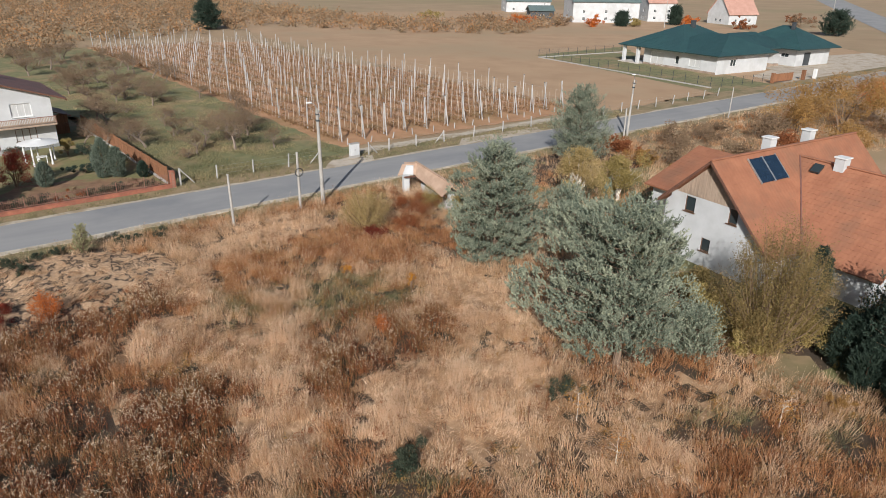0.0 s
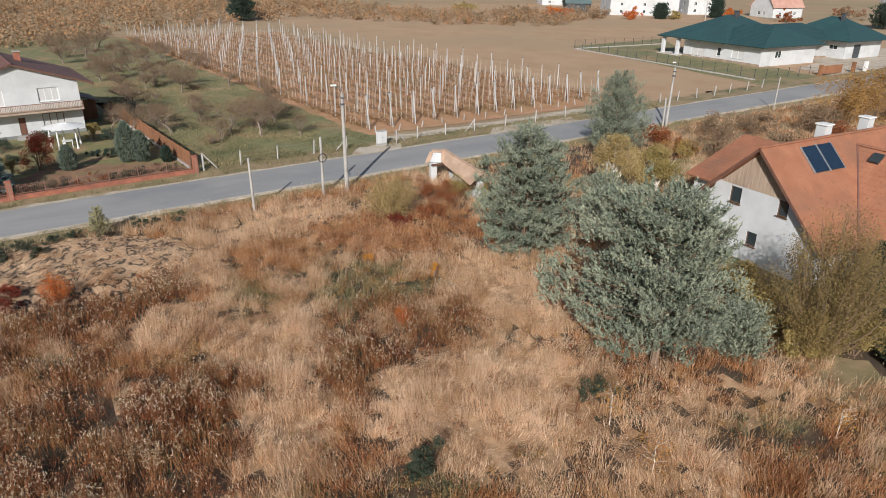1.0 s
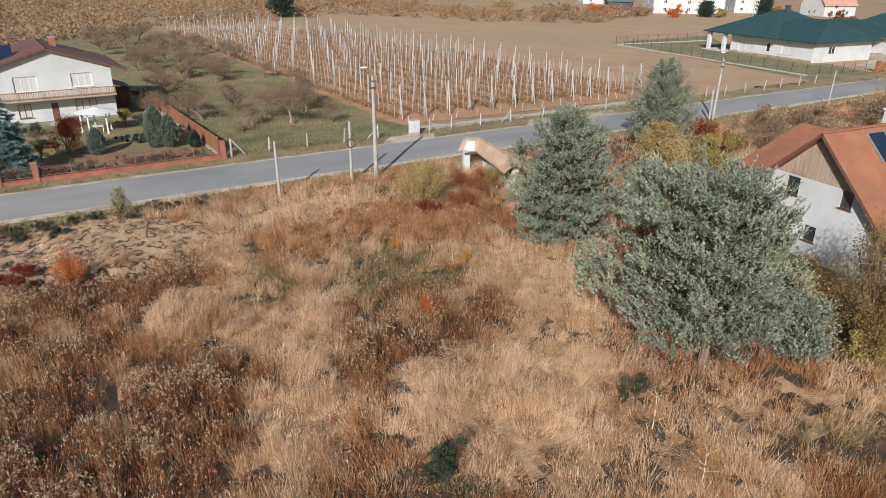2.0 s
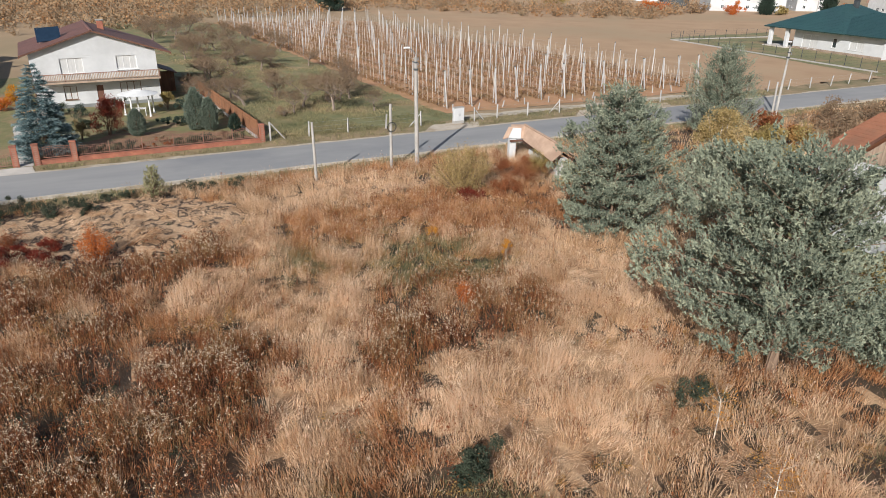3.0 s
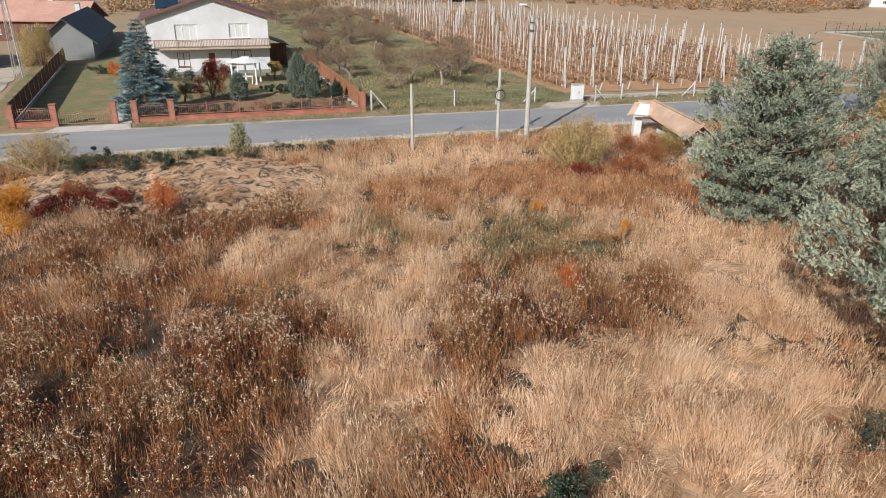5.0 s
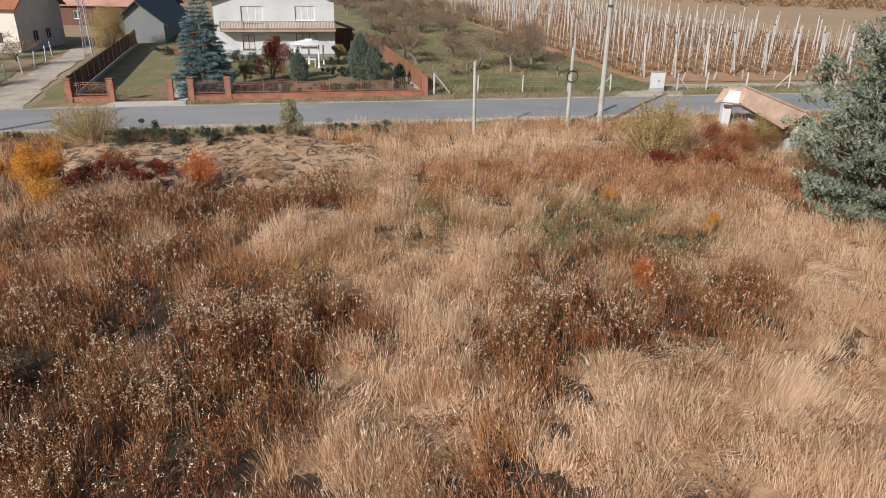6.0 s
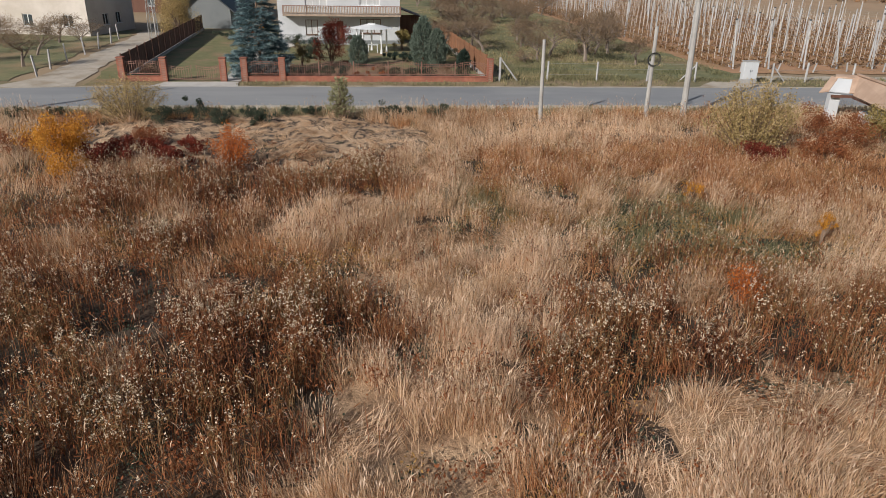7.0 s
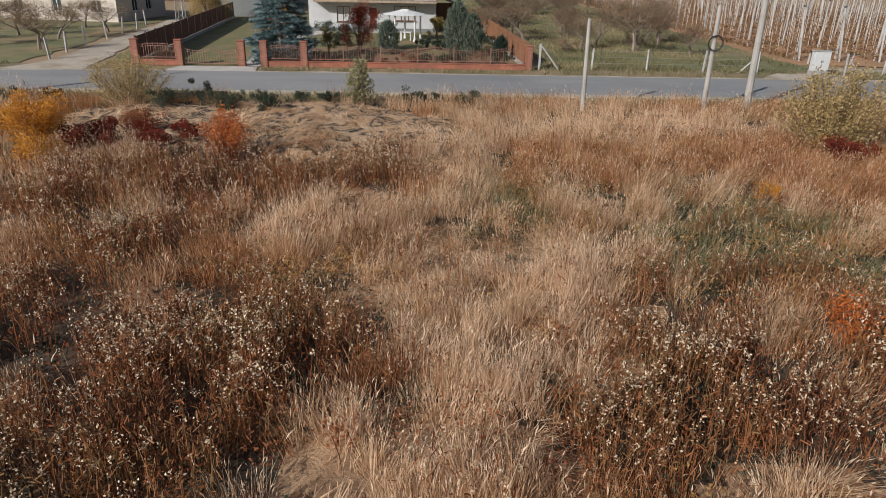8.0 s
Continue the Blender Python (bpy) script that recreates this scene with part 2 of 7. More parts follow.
# ---- building helpers ----
def link_mesh(name, bm, material, smooth=False):
    me = bpy.data.meshes.new(name)
    bm.to_mesh(me)
    bm.free()
    me.materials.append(material)
    if smooth:
        me.polygons.foreach_set("use_smooth", [True] * len(me.polygons))
    return me


def part(name, bm, material, parent, label="", smooth=False):
    ob = new(name, link_mesh(name, bm, material, smooth))
    ob.parent = parent
    if label:
        tagged(ob, label)
    return ob


def piece(name, me, parent, m):
    ob = new(name, me)
    ob.parent = parent
    ob.matrix_basis = m
    return ob


def empty_at(name, x, y, z=0.0, rz=0.0):
    e = new(name)
    e.empty_display_size = 0.3
    e.matrix_basis = pose(x, y, z, 0, 0, rz)
    return e


def box(bm, x0, x1, y0, y1, z0, z1, bevel=0.0):
    r = bmesh.ops.create_cube(bm, size=1.0)
    bmesh.ops.scale(bm, vec=(x1 - x0, y1 - y0, z1 - z0), verts=r["verts"])
    bmesh.ops.translate(bm, vec=((x0 + x1) / 2, (y0 + y1) / 2, (z0 + z1) / 2), verts=r["verts"])
    if bevel:
        es = list({e for v in r["verts"] for e in v.link_edges})
        bmesh.ops.bevel(bm, geom=es, offset=bevel, segments=1, affect="EDGES")


def boxes(*lists, bevel=0.0):
    bm = bmesh.new()
    for b in lists:
        box(bm, *b, bevel=bevel)
    return bm


def tube(bm, pts, radii, sides=8):
    """A tapering tube along points."""
    rings = []
    for i, (p, r) in enumerate(zip(pts, radii)):
        p = Vector(p)
        a = Vector(pts[max(i - 1, 0)])
        b = Vector(pts[min(i + 1, len(pts) - 1)])
        q = (b - a).to_track_quat("Z", "Y")
        rings.append([bm.verts.new(p + q @ Vector((r * math.cos(k * math.tau / sides), r * math.sin(k * math.tau / sides), 0))) for k in range(sides)])
    for r0, r1 in zip(rings, rings[1:]):
        for k in range(sides):
            bm.faces.new((r0[k], r0[(k + 1) % sides], r1[(k + 1) % sides], r1[k]))
    bm.faces.new(rings[-1])
    bm.faces.new(rings[0][::-1])


def prism(bm, poly, axis, a0, a1):
    """A polygon of (u, z) pushed along x or y from a0 to a1."""
    def at(u, z, a):
        return (a, u, z) if axis == "x" else (u, a, z)
    v0 = [bm.verts.new(at(u, z, a0)) for u, z in poly]
    v1 = [bm.verts.new(at(u, z, a1)) for u, z in poly]
    n = len(poly)
    bm.faces.new(v0)
    bm.faces.new(v1[::-1])
    for i in range(n):
        bm.faces.new((v0[i], v1[i], v1[(i + 1) % n], v0[(i + 1) % n]))
    bmesh.ops.recalc_face_normals(bm, faces=bm.faces[:])


def slab(bm, corners, thick):
    """A thick sheet under four or three corners."""
    a = [Vector(c) for c in corners]
    n = (a[1] - a[0]).cross(a[-1] - a[0]).normalized()
    if n.z < 0:
        n = -n
    top = [bm.verts.new(c) for c in a]
    low = [bm.verts.new(c - n * thick) for c in a]
    k = len(a)
    bm.faces.new(top)
    bm.faces.new(low[::-1])
    for i in range(k):
        bm.faces.new((top[i], low[i], low[(i + 1) % k], top[(i + 1) % k]))
    bmesh.ops.recalc_face_normals(bm, faces=bm.faces[:])


def wall_mesh(axis, at, thick, u0, u1, z0, z1, holes=()):
    """An upright wall along x or y whose openings (u0, u1, z0, z1) go right through: one connected skin."""
    us = sorted({u0, u1, *[h[0] for h in holes], *[h[1] for h in holes]})
    zs = sorted({z0, z1, *[h[2] for h in holes], *[h[3] for h in holes]})
    lo, hi = min(at, at + thick), max(at, at + thick)
    nu, nz = len(us) - 1, len(zs) - 1
    solid = {(i, j) for i in range(nu) for j in range(nz) if not any(h[0] <= us[i] and us[i + 1] <= h[1] and h[2] <= zs[j] and zs[j + 1] <= h[3] for h in holes)}
    bm, seen = bmesh.new(), {}

    def v(i, j, k):
        if (i, j, k) not in seen:
            d = (lo, hi)[k]
            seen[i, j, k] = bm.verts.new((us[i], d, zs[j]) if axis == "x" else (d, us[i], zs[j]))
        return seen[i, j, k]
    for i, j in solid:
        for k in (0, 1):
            bm.faces.new((v(i, j, k), v(i + 1, j, k), v(i + 1, j + 1, k), v(i, j + 1, k)))
        for (di, dj), (a, b) in (((-1, 0), ((i, j), (i, j + 1))), ((1, 0), ((i + 1, j), (i + 1, j + 1))), ((0, -1), ((i, j), (i + 1, j))), ((0, 1), ((i, j + 1), (i + 1, j + 1)))):
            if (i + di, j + dj) not in solid:
                bm.faces.new((v(*a, 0), v(*b, 0), v(*b, 1), v(*a, 1)))
    bmesh.ops.recalc_face_normals(bm, faces=bm.faces[:])
    return bm


def window(parent, axis, at, out, u0, u1, z0, z1, prof="frame_white", panes=2, curtain=True, sill=True, name="window"):
    """A window in a wall face at `at`; out: +1 or -1, the side that faces outdoors."""
    w = empty_at(name, 0, 0)
    w.parent = parent

    def bx(a, b, c, d, p, q):
        lo, hi = min(at + out * p, at + out * q), max(at + out * p, at + out * q)
        return (a, b, lo, hi, c, d) if axis == "x" else (lo, hi, a, b, c, d)
    f = 0.07
    step = (u1 - u0) / panes
    bars = [bx(u0, u1, z0, z0 + f, -0.14, -0.08), bx(u0, u1, z1 - f, z1, -0.14, -0.08)]
    bars += [bx(u0 + i * step - (0 if i == 0 else f / 2), u0 + i * step + (f if i == 0 else f / 2), z0 + f, z1 - f, -0.14, -0.08) for i in range(panes)]
    bars.append(bx(u1 - f, u1, z0 + f, z1 - f, -0.14, -0.08))
    part("window_frame", boxes(*bars), M[prof], w)
    for i in range(panes):
        part("pane", boxes(bx(u0 + i * step + f / 2, u0 + (i + 1) * step - f / 2, z0 + f, z1 - f, -0.115, -0.105)), M["curtain"] if curtain else M["glass"], w)
    if sill:
        part("window_sill", boxes(bx(u0 - 0.08, u1 + 0.08, z0 - 0.05, z0, -0.08, 0.09)), M[prof], w)
    return w


def np_mesh(name, verts, faces, material, tint=None, smooth=False):
    """A mesh from arrays; faces of one size. tint: a value per face."""
    verts = np.ascontiguousarray(verts, np.float32)
    faces = np.ascontiguousarray(faces, np.int32)
    me = bpy.data.meshes.new(name)
    k = faces.shape[1]
    me.vertices.add(len(verts))
    me.vertices.foreach_set("co", verts.ravel())
    me.loops.add(faces.size)
    me.loops.foreach_set("vertex_index", faces.ravel())
    me.polygons.add(len(faces))
    me.polygons.foreach_set("loop_start", np.arange(0, faces.size, k, dtype=np.int32))
    if tint is not None:
        at = me.attributes.new("tint", "FLOAT", "FACE")
        at.data.foreach_set("value", np.ascontiguousarray(tint, np.float32))
    me.update(calc_edges=True)
    me.materials.append(material)
    return me


def tile_roof(name, parent, corners, material, tile_w=0.34, tile_h=0.42, thick=0.12, label=""):
    """A roof slope: corners eave-left, eave-right, ridge-right, ridge-left; courses of lapped tiles, one mesh per course."""
    a, b, c, d = [Vector(p) for p in corners]
    up = ((d - a) + (c - b)) / 2
    n = max(2, round(up.length / tile_h))
    bm = bmesh.new()
    slab(bm, corners, thick)
    deck = part(name, bm, material, parent, label)
    nrm = (b - a).cross(d - a).normalized()
    if nrm.z < 0:
        nrm = -nrm
    vs, fs = [], []
    for i in range(n):
        l0, l1 = a.lerp(d, i / n), a.lerp(d, min(1.0, (i + 1.1) / n))
        r0, r1 = b.lerp(c, i / n), b.lerp(c, min(1.0, (i + 1.1) / n))
        k = max(1, round((r0 - l0).length / tile_w)) * 2
        o = len(vs)
        for j in range(k + 1):
            s, wave = j / k, 0.008 * (j % 2)
            vs += [l0.lerp(r0, s) + nrm * 0.002, l0.lerp(r0, s) + nrm * (0.022 + wave), l1.lerp(r1, s) + nrm * (0.008 + wave)]
        for j in range(k):
            q = o + 3 * j
            fs += [(q, q + 3, q + 4, q + 1), (q + 1, q + 4, q + 5, q + 2)]
    me = bpy.data.meshes.new("tiles")
    me.from_pydata([tuple(v) for v in vs], [], fs)
    me.materials.append(material)
    piece("tiles", me, deck, Matrix())
    return deck


# value noise for scattering, on arrays
def vnoise(x, y, seed=0):
    xi, yi = np.floor(x).astype(np.int64), np.floor(y).astype(np.int64)
    fx, fy = x - xi, y - yi
    fx, fy = fx * fx * (3 - 2 * fx), fy * fy * (3 - 2 * fy)

    def h(a, b):
        v = np.sin(a * 127.1 + b * 311.7 + seed * 74.7) * 43758.5453
        return v - np.floor(v)
    return (h(xi, yi) * (1 - fx) + h(xi + 1, yi) * fx) * (1 - fy) + (h(xi, yi + 1) * (1 - fx) + h(xi + 1, yi + 1) * fx) * fy


def fnoise(x, y, scale, seed=0, octaves=3):
    t, amp, tot = 0, 1.0, 0
    for o in range(octaves):
        t = t + amp * vnoise(x * scale * 2 ** o, y * scale * 2 ** o, seed + o)
        tot += amp
        amp *= 0.5
    return t / tot

# drifts as (x, y, half-width, half-depth, weight)
WEEDS = [(2.4, 25.8, 3.2, 2.2, 1.7), (3.6, 27.8, 2.6, 1.8, 1.5), (0.6, 28.6, 2.4, 2.0, 1.4), (4.7, 28.1, 2.5, 1.8, 1.2), (0.1, 35.0, 2.6, 2.3, 0.7), (3.9, 42.0, 3.3, 2.5, 1.1), (15.0, 32.0, 2.5, 2.2, 1.2), (12.1, 29.3, 1.3, 1.1, 1.0), (15.0, 29.0, 1.4, 0.8, 0.6), (-2.4, 38.8, 2.2, 2.1, 0.6), (1.6, 29.9, 3.6, 2.6, 1.1), (16.0, 30.5, 4.2, 2.4, 1.0), (5.5, 28.5, 1.2, 1.3, 0.9), (4.0, 41.6, 2.6, 2.0, 1.0), (-2.2, 37.0, 2.7, 3.5, 0.5), (15.1, 30.3, 3.7, 2.8, 1.0), (1.1, 28.8, 6.0, 3.7, 1.2), (3.0, 41.2, 5.5, 3.0, 0.7), (4.0, 30.8, 3.0, 1.9, 0.9), (1.1, 25.6, 2.9, 2.3, 1.2), (6.7, 29.3, 1.1, 1.1, 0.8), (18.8, 29.6, 1.6, 1.6, 0.8), (10.5, 23.9, 1.1, 1.3, 0.6)]
PALE = [(28.0, 17.0, 3.6, 1.8, 0.6), (25.0, 19.0, 2.4, 1.6, 0.6), (5.7, 36.3, 1.5, 2.3, 1.1), (10.0, 33.8, 2.4, 2.1, 1.2), (10.3, 31.0, 1.7, 1.5, 1.1), (9.1, 27.3, 1.9, 0.8, 1.1), (9.1, 43.2, 1.6, 3.0, 0.9), (14.7, 27.5, 1.4, 0.8, 0.9), (2.7, 31.6, 1.1, 1.0, 0.9), (13.8, 40.2, 1.1, 1.6, 0.7), (17.8, 50.3, 5.2, 2.7, 0.7), (9.0, 26.3, 2.1, 2.4, 1.2), (9.2, 34.1, 2.3, 3.0, 1.0), (17.7, 23.0, 3.8, 3.6, 1.3), (24.5, 32.0, 2.8, 5.0, 1.3), (6.5, 37.4, 2.3, 2.3, 0.8), (9.1, 26.6, 2.2, 2.2, 1.1), (17.7, 23.8, 4.8, 4.0, 1.0), (11.0, 33.2, 2.5, 2.8, 1.0), (25.8, 32.5, 2.6, 5.2, 0.9), (22.0, 16.0, 2.8, 2.8, 0.7), (17.5, 25.2, 2.8, 2.9, 1.2), (9.2, 35.0, 1.7, 2.1, 0.8)]
RUST = [(5.4, 33.8, 1.9, 1.6, 0.8), (22.0, 43.9, 3.0, 3.0, 1.1), (18.5, 45.9, 3.2, 2.4, 0.7), (24.2, 43.8, 5.1, 4.0, 0.85), (10.8, 23.3, 1.6, 1.4, 0.7), (24.7, 43.4, 4.4, 4.4, 0.7), (27.5, 26.8, 2.4, 3.0, 0.7), (23.7, 23.2, 1.8, 2.3, 0.6), (28.4, 19.5, 4.0, 2.1, 0.6), (27.4, 14.0, 3.4, 1.8, 0.4), (13.1, 43.3, 3.1, 2.9, 0.6), (17.7, 33.8, 1.2, 1.0, 0.6), (27.0, 11.0, 2.2, 1.6, 0.7)]
GREEN = [(19.1, 38.3, 2.3, 2.2, 0.9), (16.6, 39.9, 2.2, 1.6, 0.7), (19.0, 35.2, 1.4, 1.4, 0.8), (17.0, 36.1, 2.6, 1.3, 1.1), (10.9, 38.8, 1.3, 1.8, 0.8), (13.8, 42.3, 2.4, 1.8, 0.7), (16.5, 35.6, 2.4, 1.4, 1.0), (11.3, 40.2, 2.0, 2.0, 0.6), (16.4, 35.0, 3.5, 1.9, 0.8), (26.8, 15.3, 3.0, 1.7, 0.8), (14.4, 18.7, 3.1, 1.4, 0.7), (-0.6, 35.7, 0.9, 0.8, 0.5), (6.1, 34.1, 0.7, 0.8, 0.5), (17.4, 34.9, 1.7, 1.4, 0.9), (30.3, 12.1, 1.6, 1.4, 0.6)]
FLAT = [(2.0, 48.5, 5.4, 4.2, 1.3), (-4.4, 48.5, 3.6, 3.2, 1.1), (3.4, 47.4, 2.6, 2.2, 1.0), (2.9, 48.1, 4.0, 2.4, 1.0)]
HOLES = [(12.4, 21.0, 1.1, 0.6, 1), (0.1, 31.7, 0.4, 0.5, 1), (8.4, 26.4, 0.3, 0.3, 1), (8.5, 26.4, 0.2, 0.3, 1), (9.5, 25.1, 0.5, 0.3, 1), (-0.6, 43.5, 1.3, 1.2, 1), (-4.0, 46.5, 1.4, 1.2, 1), (8.3, 26.8, 0.3, 0.2, 1), (0.9, 31.9, 0.3, 0.3, 1), (-0.4, 42.9, 0.8, 0.8, 1), (1.2, 35.5, 0.6, 0.6, 1)]


def drift(x, y, blobs):
    wx = x + (fnoise(x, y, 0.5, 31) - 0.5) * 2.6
    wy = y + (fnoise(x, y, 0.5, 47) - 0.5) * 2.6
    t = np.zeros_like(x)
    for bx, by, rx, ry, w in blobs:
        t = np.maximum(t, w * np.clip(1.6 - np.hypot((wx - bx) / rx, (wy - by) / ry), 0, 1))
    return t


def cushion(x, y):
    """Rounded cushions parted by narrow creases, 0 to 1."""
    c = np.abs(2 * fnoise(x, y, 0.75, 141, 2) - 1)
    return 1 - np.exp(-(c / 0.16) ** 2)


def land(x, y):
    inside = np.clip((54.1 + 0.062 * x - y) / 2, 0, 1) * np.clip((y + 14) / 6, 0, 1) * np.clip((40 - x) / 4, 0, 1) * np.clip((x + 32) / 6, 0, 1)
    soft = np.clip(np.maximum(drift(x, y, FLAT) * 1.5, drift(x, y, PALE) * 0.7), 0, 1)
    return inside * ((fnoise(x, y, 0.35, 3) - 0.5) * 0.35 + 0.20 * soft * cushion(x, y)) - 0.05


# ---- the ground and the road ----
def sheet(name, poly, z, material, label, category, jitter=0.0, step=1.5):
    """A ground sheet with an uneven outline, laid just over the land."""
    rng = random.Random(len(name) + len(poly))
    pts = []
    for (x0, y0), (x1, y1) in zip(poly, poly[1:] + poly[:1]):
        n = max(1, int(math.hypot(x1 - x0, y1 - y0) / step))
        for i in range(n):
            s = i / n
            pts.append((x0 + (x1 - x0) * s + rng.uniform(-jitter, jitter), y0 + (y1 - y0) * s + rng.uniform(-jitter, jitter), z))
    bm = bmesh.new()
    bm.faces.new([bm.verts.new(p) for p in pts])
    bmesh.ops.triangulate(bm, faces=bm.faces[:])
    bmesh.ops.recalc_face_normals(bm, faces=bm.faces[:])
    if bm.faces and sum(f.normal.z for f in bm.faces) < 0:
        bmesh.ops.reverse_faces(bm, faces=bm.faces[:])
    ob = new(name, link_mesh(name, bm, material))
    return tagged(ob, label, category, kind="structure")


# one sheet to the horizon, finer and gently uneven near the walk
def ground():
    xs = np.concatenate([np.array([-2500, -1200, -600, -300, -150, -80, -50]), np.arange(-30, 61, 0.5), np.array([80, 110, 160, 240, 400, 700, 1300, 2500])])
    ys = np.concatenate([np.array([-2500, -1200, -600, -300, -120, -60, -30]), np.arange(-12, 56, 0.5), np.array([56.5, 63, 80, 110, 160, 240, 400, 700, 1300, 2500])])
    X, Y = np.meshgrid(xs, ys)
    Z = land(X, Y) + 0.02
    v = np.stack([X, Y, Z], -1).reshape(-1, 3)
    nx, ny = len(xs), len(ys)
    i = (np.arange(ny - 1)[:, None] * nx + np.arange(nx - 1)[None, :]).ravel()
    f = np.stack([i, i + 1, i + nx + 1, i + nx], -1)
    ob = new("ground", np_mesh("ground", v, f, M["soil"]))
    ob.data.materials.append(M["far_field"])
    cx, cy = v[f].mean(1)[:, 0], v[f].mean(1)[:, 1]
    ob.data.materials.append(M["thatch"])
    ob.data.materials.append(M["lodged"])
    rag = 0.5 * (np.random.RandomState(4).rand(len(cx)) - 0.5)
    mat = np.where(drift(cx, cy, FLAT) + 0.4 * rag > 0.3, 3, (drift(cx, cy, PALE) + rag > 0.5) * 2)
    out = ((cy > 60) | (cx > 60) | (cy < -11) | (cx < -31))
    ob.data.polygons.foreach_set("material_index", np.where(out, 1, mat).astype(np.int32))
    ob.data.update()
    return tagged(ob, "brown autumn soil and thatch under wild grass", "ground", kind="structure")


ground()
sheet("verge", [(-53.35, 47.05), (-18.55, 51.24), (0.34, 53.73), (63.74, 58.13), (190.91, 65.07), (195.52, 81.85), (65.10, 71.98), (13.81, 67.70), (-12.56, 65.07), (-54.37, 55.90)], 0.0, M["verge"], "dry grass verge along the country road", "verge", 0.25)


def road_run(x):
    """How far the road has drifted in y at x."""
    return 0.071 * (x - 15) - np.where(x < -8, (x + 8) ** 2 * 0.0076, 0)


def road_strip(name, v0, v1, z, material, label, wob, x0=-70, x1=300, skirt=0.06):
    """A strip along the road, given where it crosses x = 15; left of x = -8 it bends gently away."""
    xs = np.arange(x0, x1 + 1, 2.0)
    bend = road_run(xs)
    rng = np.random.RandomState(int(v0 * 10))
    e0 = v0 + bend + wob * (rng.rand(len(xs)) - 0.5)
    e1 = v1 + bend + wob * (rng.rand(len(xs)) - 0.5)
    mid = (e0 + e1) / 2
    zero = np.full_like(xs, z - skirt)
    cols = [np.stack([xs, e0, zero], -1), np.stack([xs, e0 + 0.05, zero + skirt], -1), np.stack([xs, mid, zero + skirt + 0.03], -1), np.stack([xs, e1 - 0.05, zero + skirt], -1), np.stack([xs, e1, zero], -1)]
    v = np.stack(cols, 1).reshape(-1, 3)
    i = (np.arange(len(xs) - 1)[:, None] * 5 + np.arange(4)[None, :]).ravel()
    f = np.stack([i, i + 5, i + 6, i + 1], -1)
    me = np_mesh(name, v, f, material)
    me.polygons.foreach_set("use_smooth", [False] * len(me.polygons))
    return tagged(new(name, me), label, "road", kind="structure")


road_strip("road_shoulder", 56.85, 64.4, 0.045, M["shoulder"], "pale gravel shoulders of the country road", 0.5)
road_strip("road", 57.5, 63.8, 0.075, M["asphalt"], "worn pale grey asphalt country road", 0.16)

SL = -0.095   # slant of the plot boundaries: x per metre of y
sheet("lawn", [(-11.95, 64.1), (13.5, 66.2), (8.0, 114.9), (-19.2, 110.9)], 0.02, M["lawn"], "short garden lawn with brown patches", "lawn", 0.1)
sheet("orchard_meadow", [(14.0, 67.3), (36.5, 69.9), (26.0, 194.0), (-3.5, 200.0), (-0.6, 113.6), (8.5, 114.9)], 0.012, M["meadow"], "mown green orchard meadow with fallen leaves", "meadow", 0.8)
sheet("vineyard_soil", [(34.0, 72.2), (76.0, 74.9), (74.0, 96.0), (73.2, 124.0), (65.0, 147.0), (64.2, 193.0), (23.4, 195.5)], 0.025, M["vine_soil"], "reddish sandy soil of the vineyard", "soil", 0.35)
sheet("stubble_field", [(75.47, 72.54), (195.71, 82.54), (308.51, 277.31), (83.85, 309.07), (72.06, 199.86)], 0.010, M["plough"], "bare tan stubble field", "field", 0.8)
sheet("house_plot_lawn", [(107.94, 74.93), (126.58, 76.38), (129.17, 83.70), (134.71, 115.02), (153.01, 137.55), (115.86, 133.15)], 0.03, M["meadow"], "fenced lawn of the green-roofed bungalow", "lawn", 0.3)
sheet("courtyard", [(131.0, 76.0), (196.0, 80.2), (204.0, 96.0), (176.0, 99.0), (150.0, 94.0), (146.0, 88.5), (133.0, 84.5)], 0.04, M["gravel"], "pale gravel courtyard of the bungalow", "paving", 0.15)
sheet("left_orchard_meadow", [(-54.37, 55.90), (-19.54, 63.41), (-23.46, 99.02), (-58.27, 89.83)], 0.012, M["meadow"], "rough grass under old fruit trees", "meadow", 0.4)
sheet("flower_bed", [(-3.4, 65.7), (5.0, 66.3), (12.9, 67.0), (12.4, 70.6), (7.0, 73.2), (1.5, 74.0), (-1.2, 71.0), (-3.2, 68.0)], 0.045, M["bed"], "bare brown flower bed behind the iron fence", "flower bed", 0.3)
sheet("track_verge", [(-13.9, 62.4), (-12.1, 63.9), (-15.6, 97.0), (-19.6, 97.0), (-17.4, 82.0), (-15.7, 71.5)], 0.008, M["lawn"], "strip of green grass between track and fence", "verge", 0.2)
sheet("driveway", [(-19.4, 61.3), (-14.2, 62.0), (-15.0, 65.0), (-16.3, 71.5), (-18.0, 82.0), (-20.6, 98.0), (-23.0, 98.0), (-20.6, 82.5), (-19.1, 71.5), (-18.4, 65.0)], 0.014, M["gravel"], "pale gravel farm track beside a fence", "driveway", 0.25)
sheet("gate_apron", [(-9.47, 62.16), (-3.74, 62.60), (-4.08, 64.55), (-9.05, 64.15)], 0.05, M["paving"], "concrete apron before the gate", "paving", 0.08)
sheet("garden_path", [(-5.16, 64.69), (-4.09, 64.77), (-5.75, 79.66), (-3.29, 87.71), (-5.54, 87.45), (-7.15, 79.52)], 0.045, M["paving"], "narrow concrete garden path", "path", 0.08)
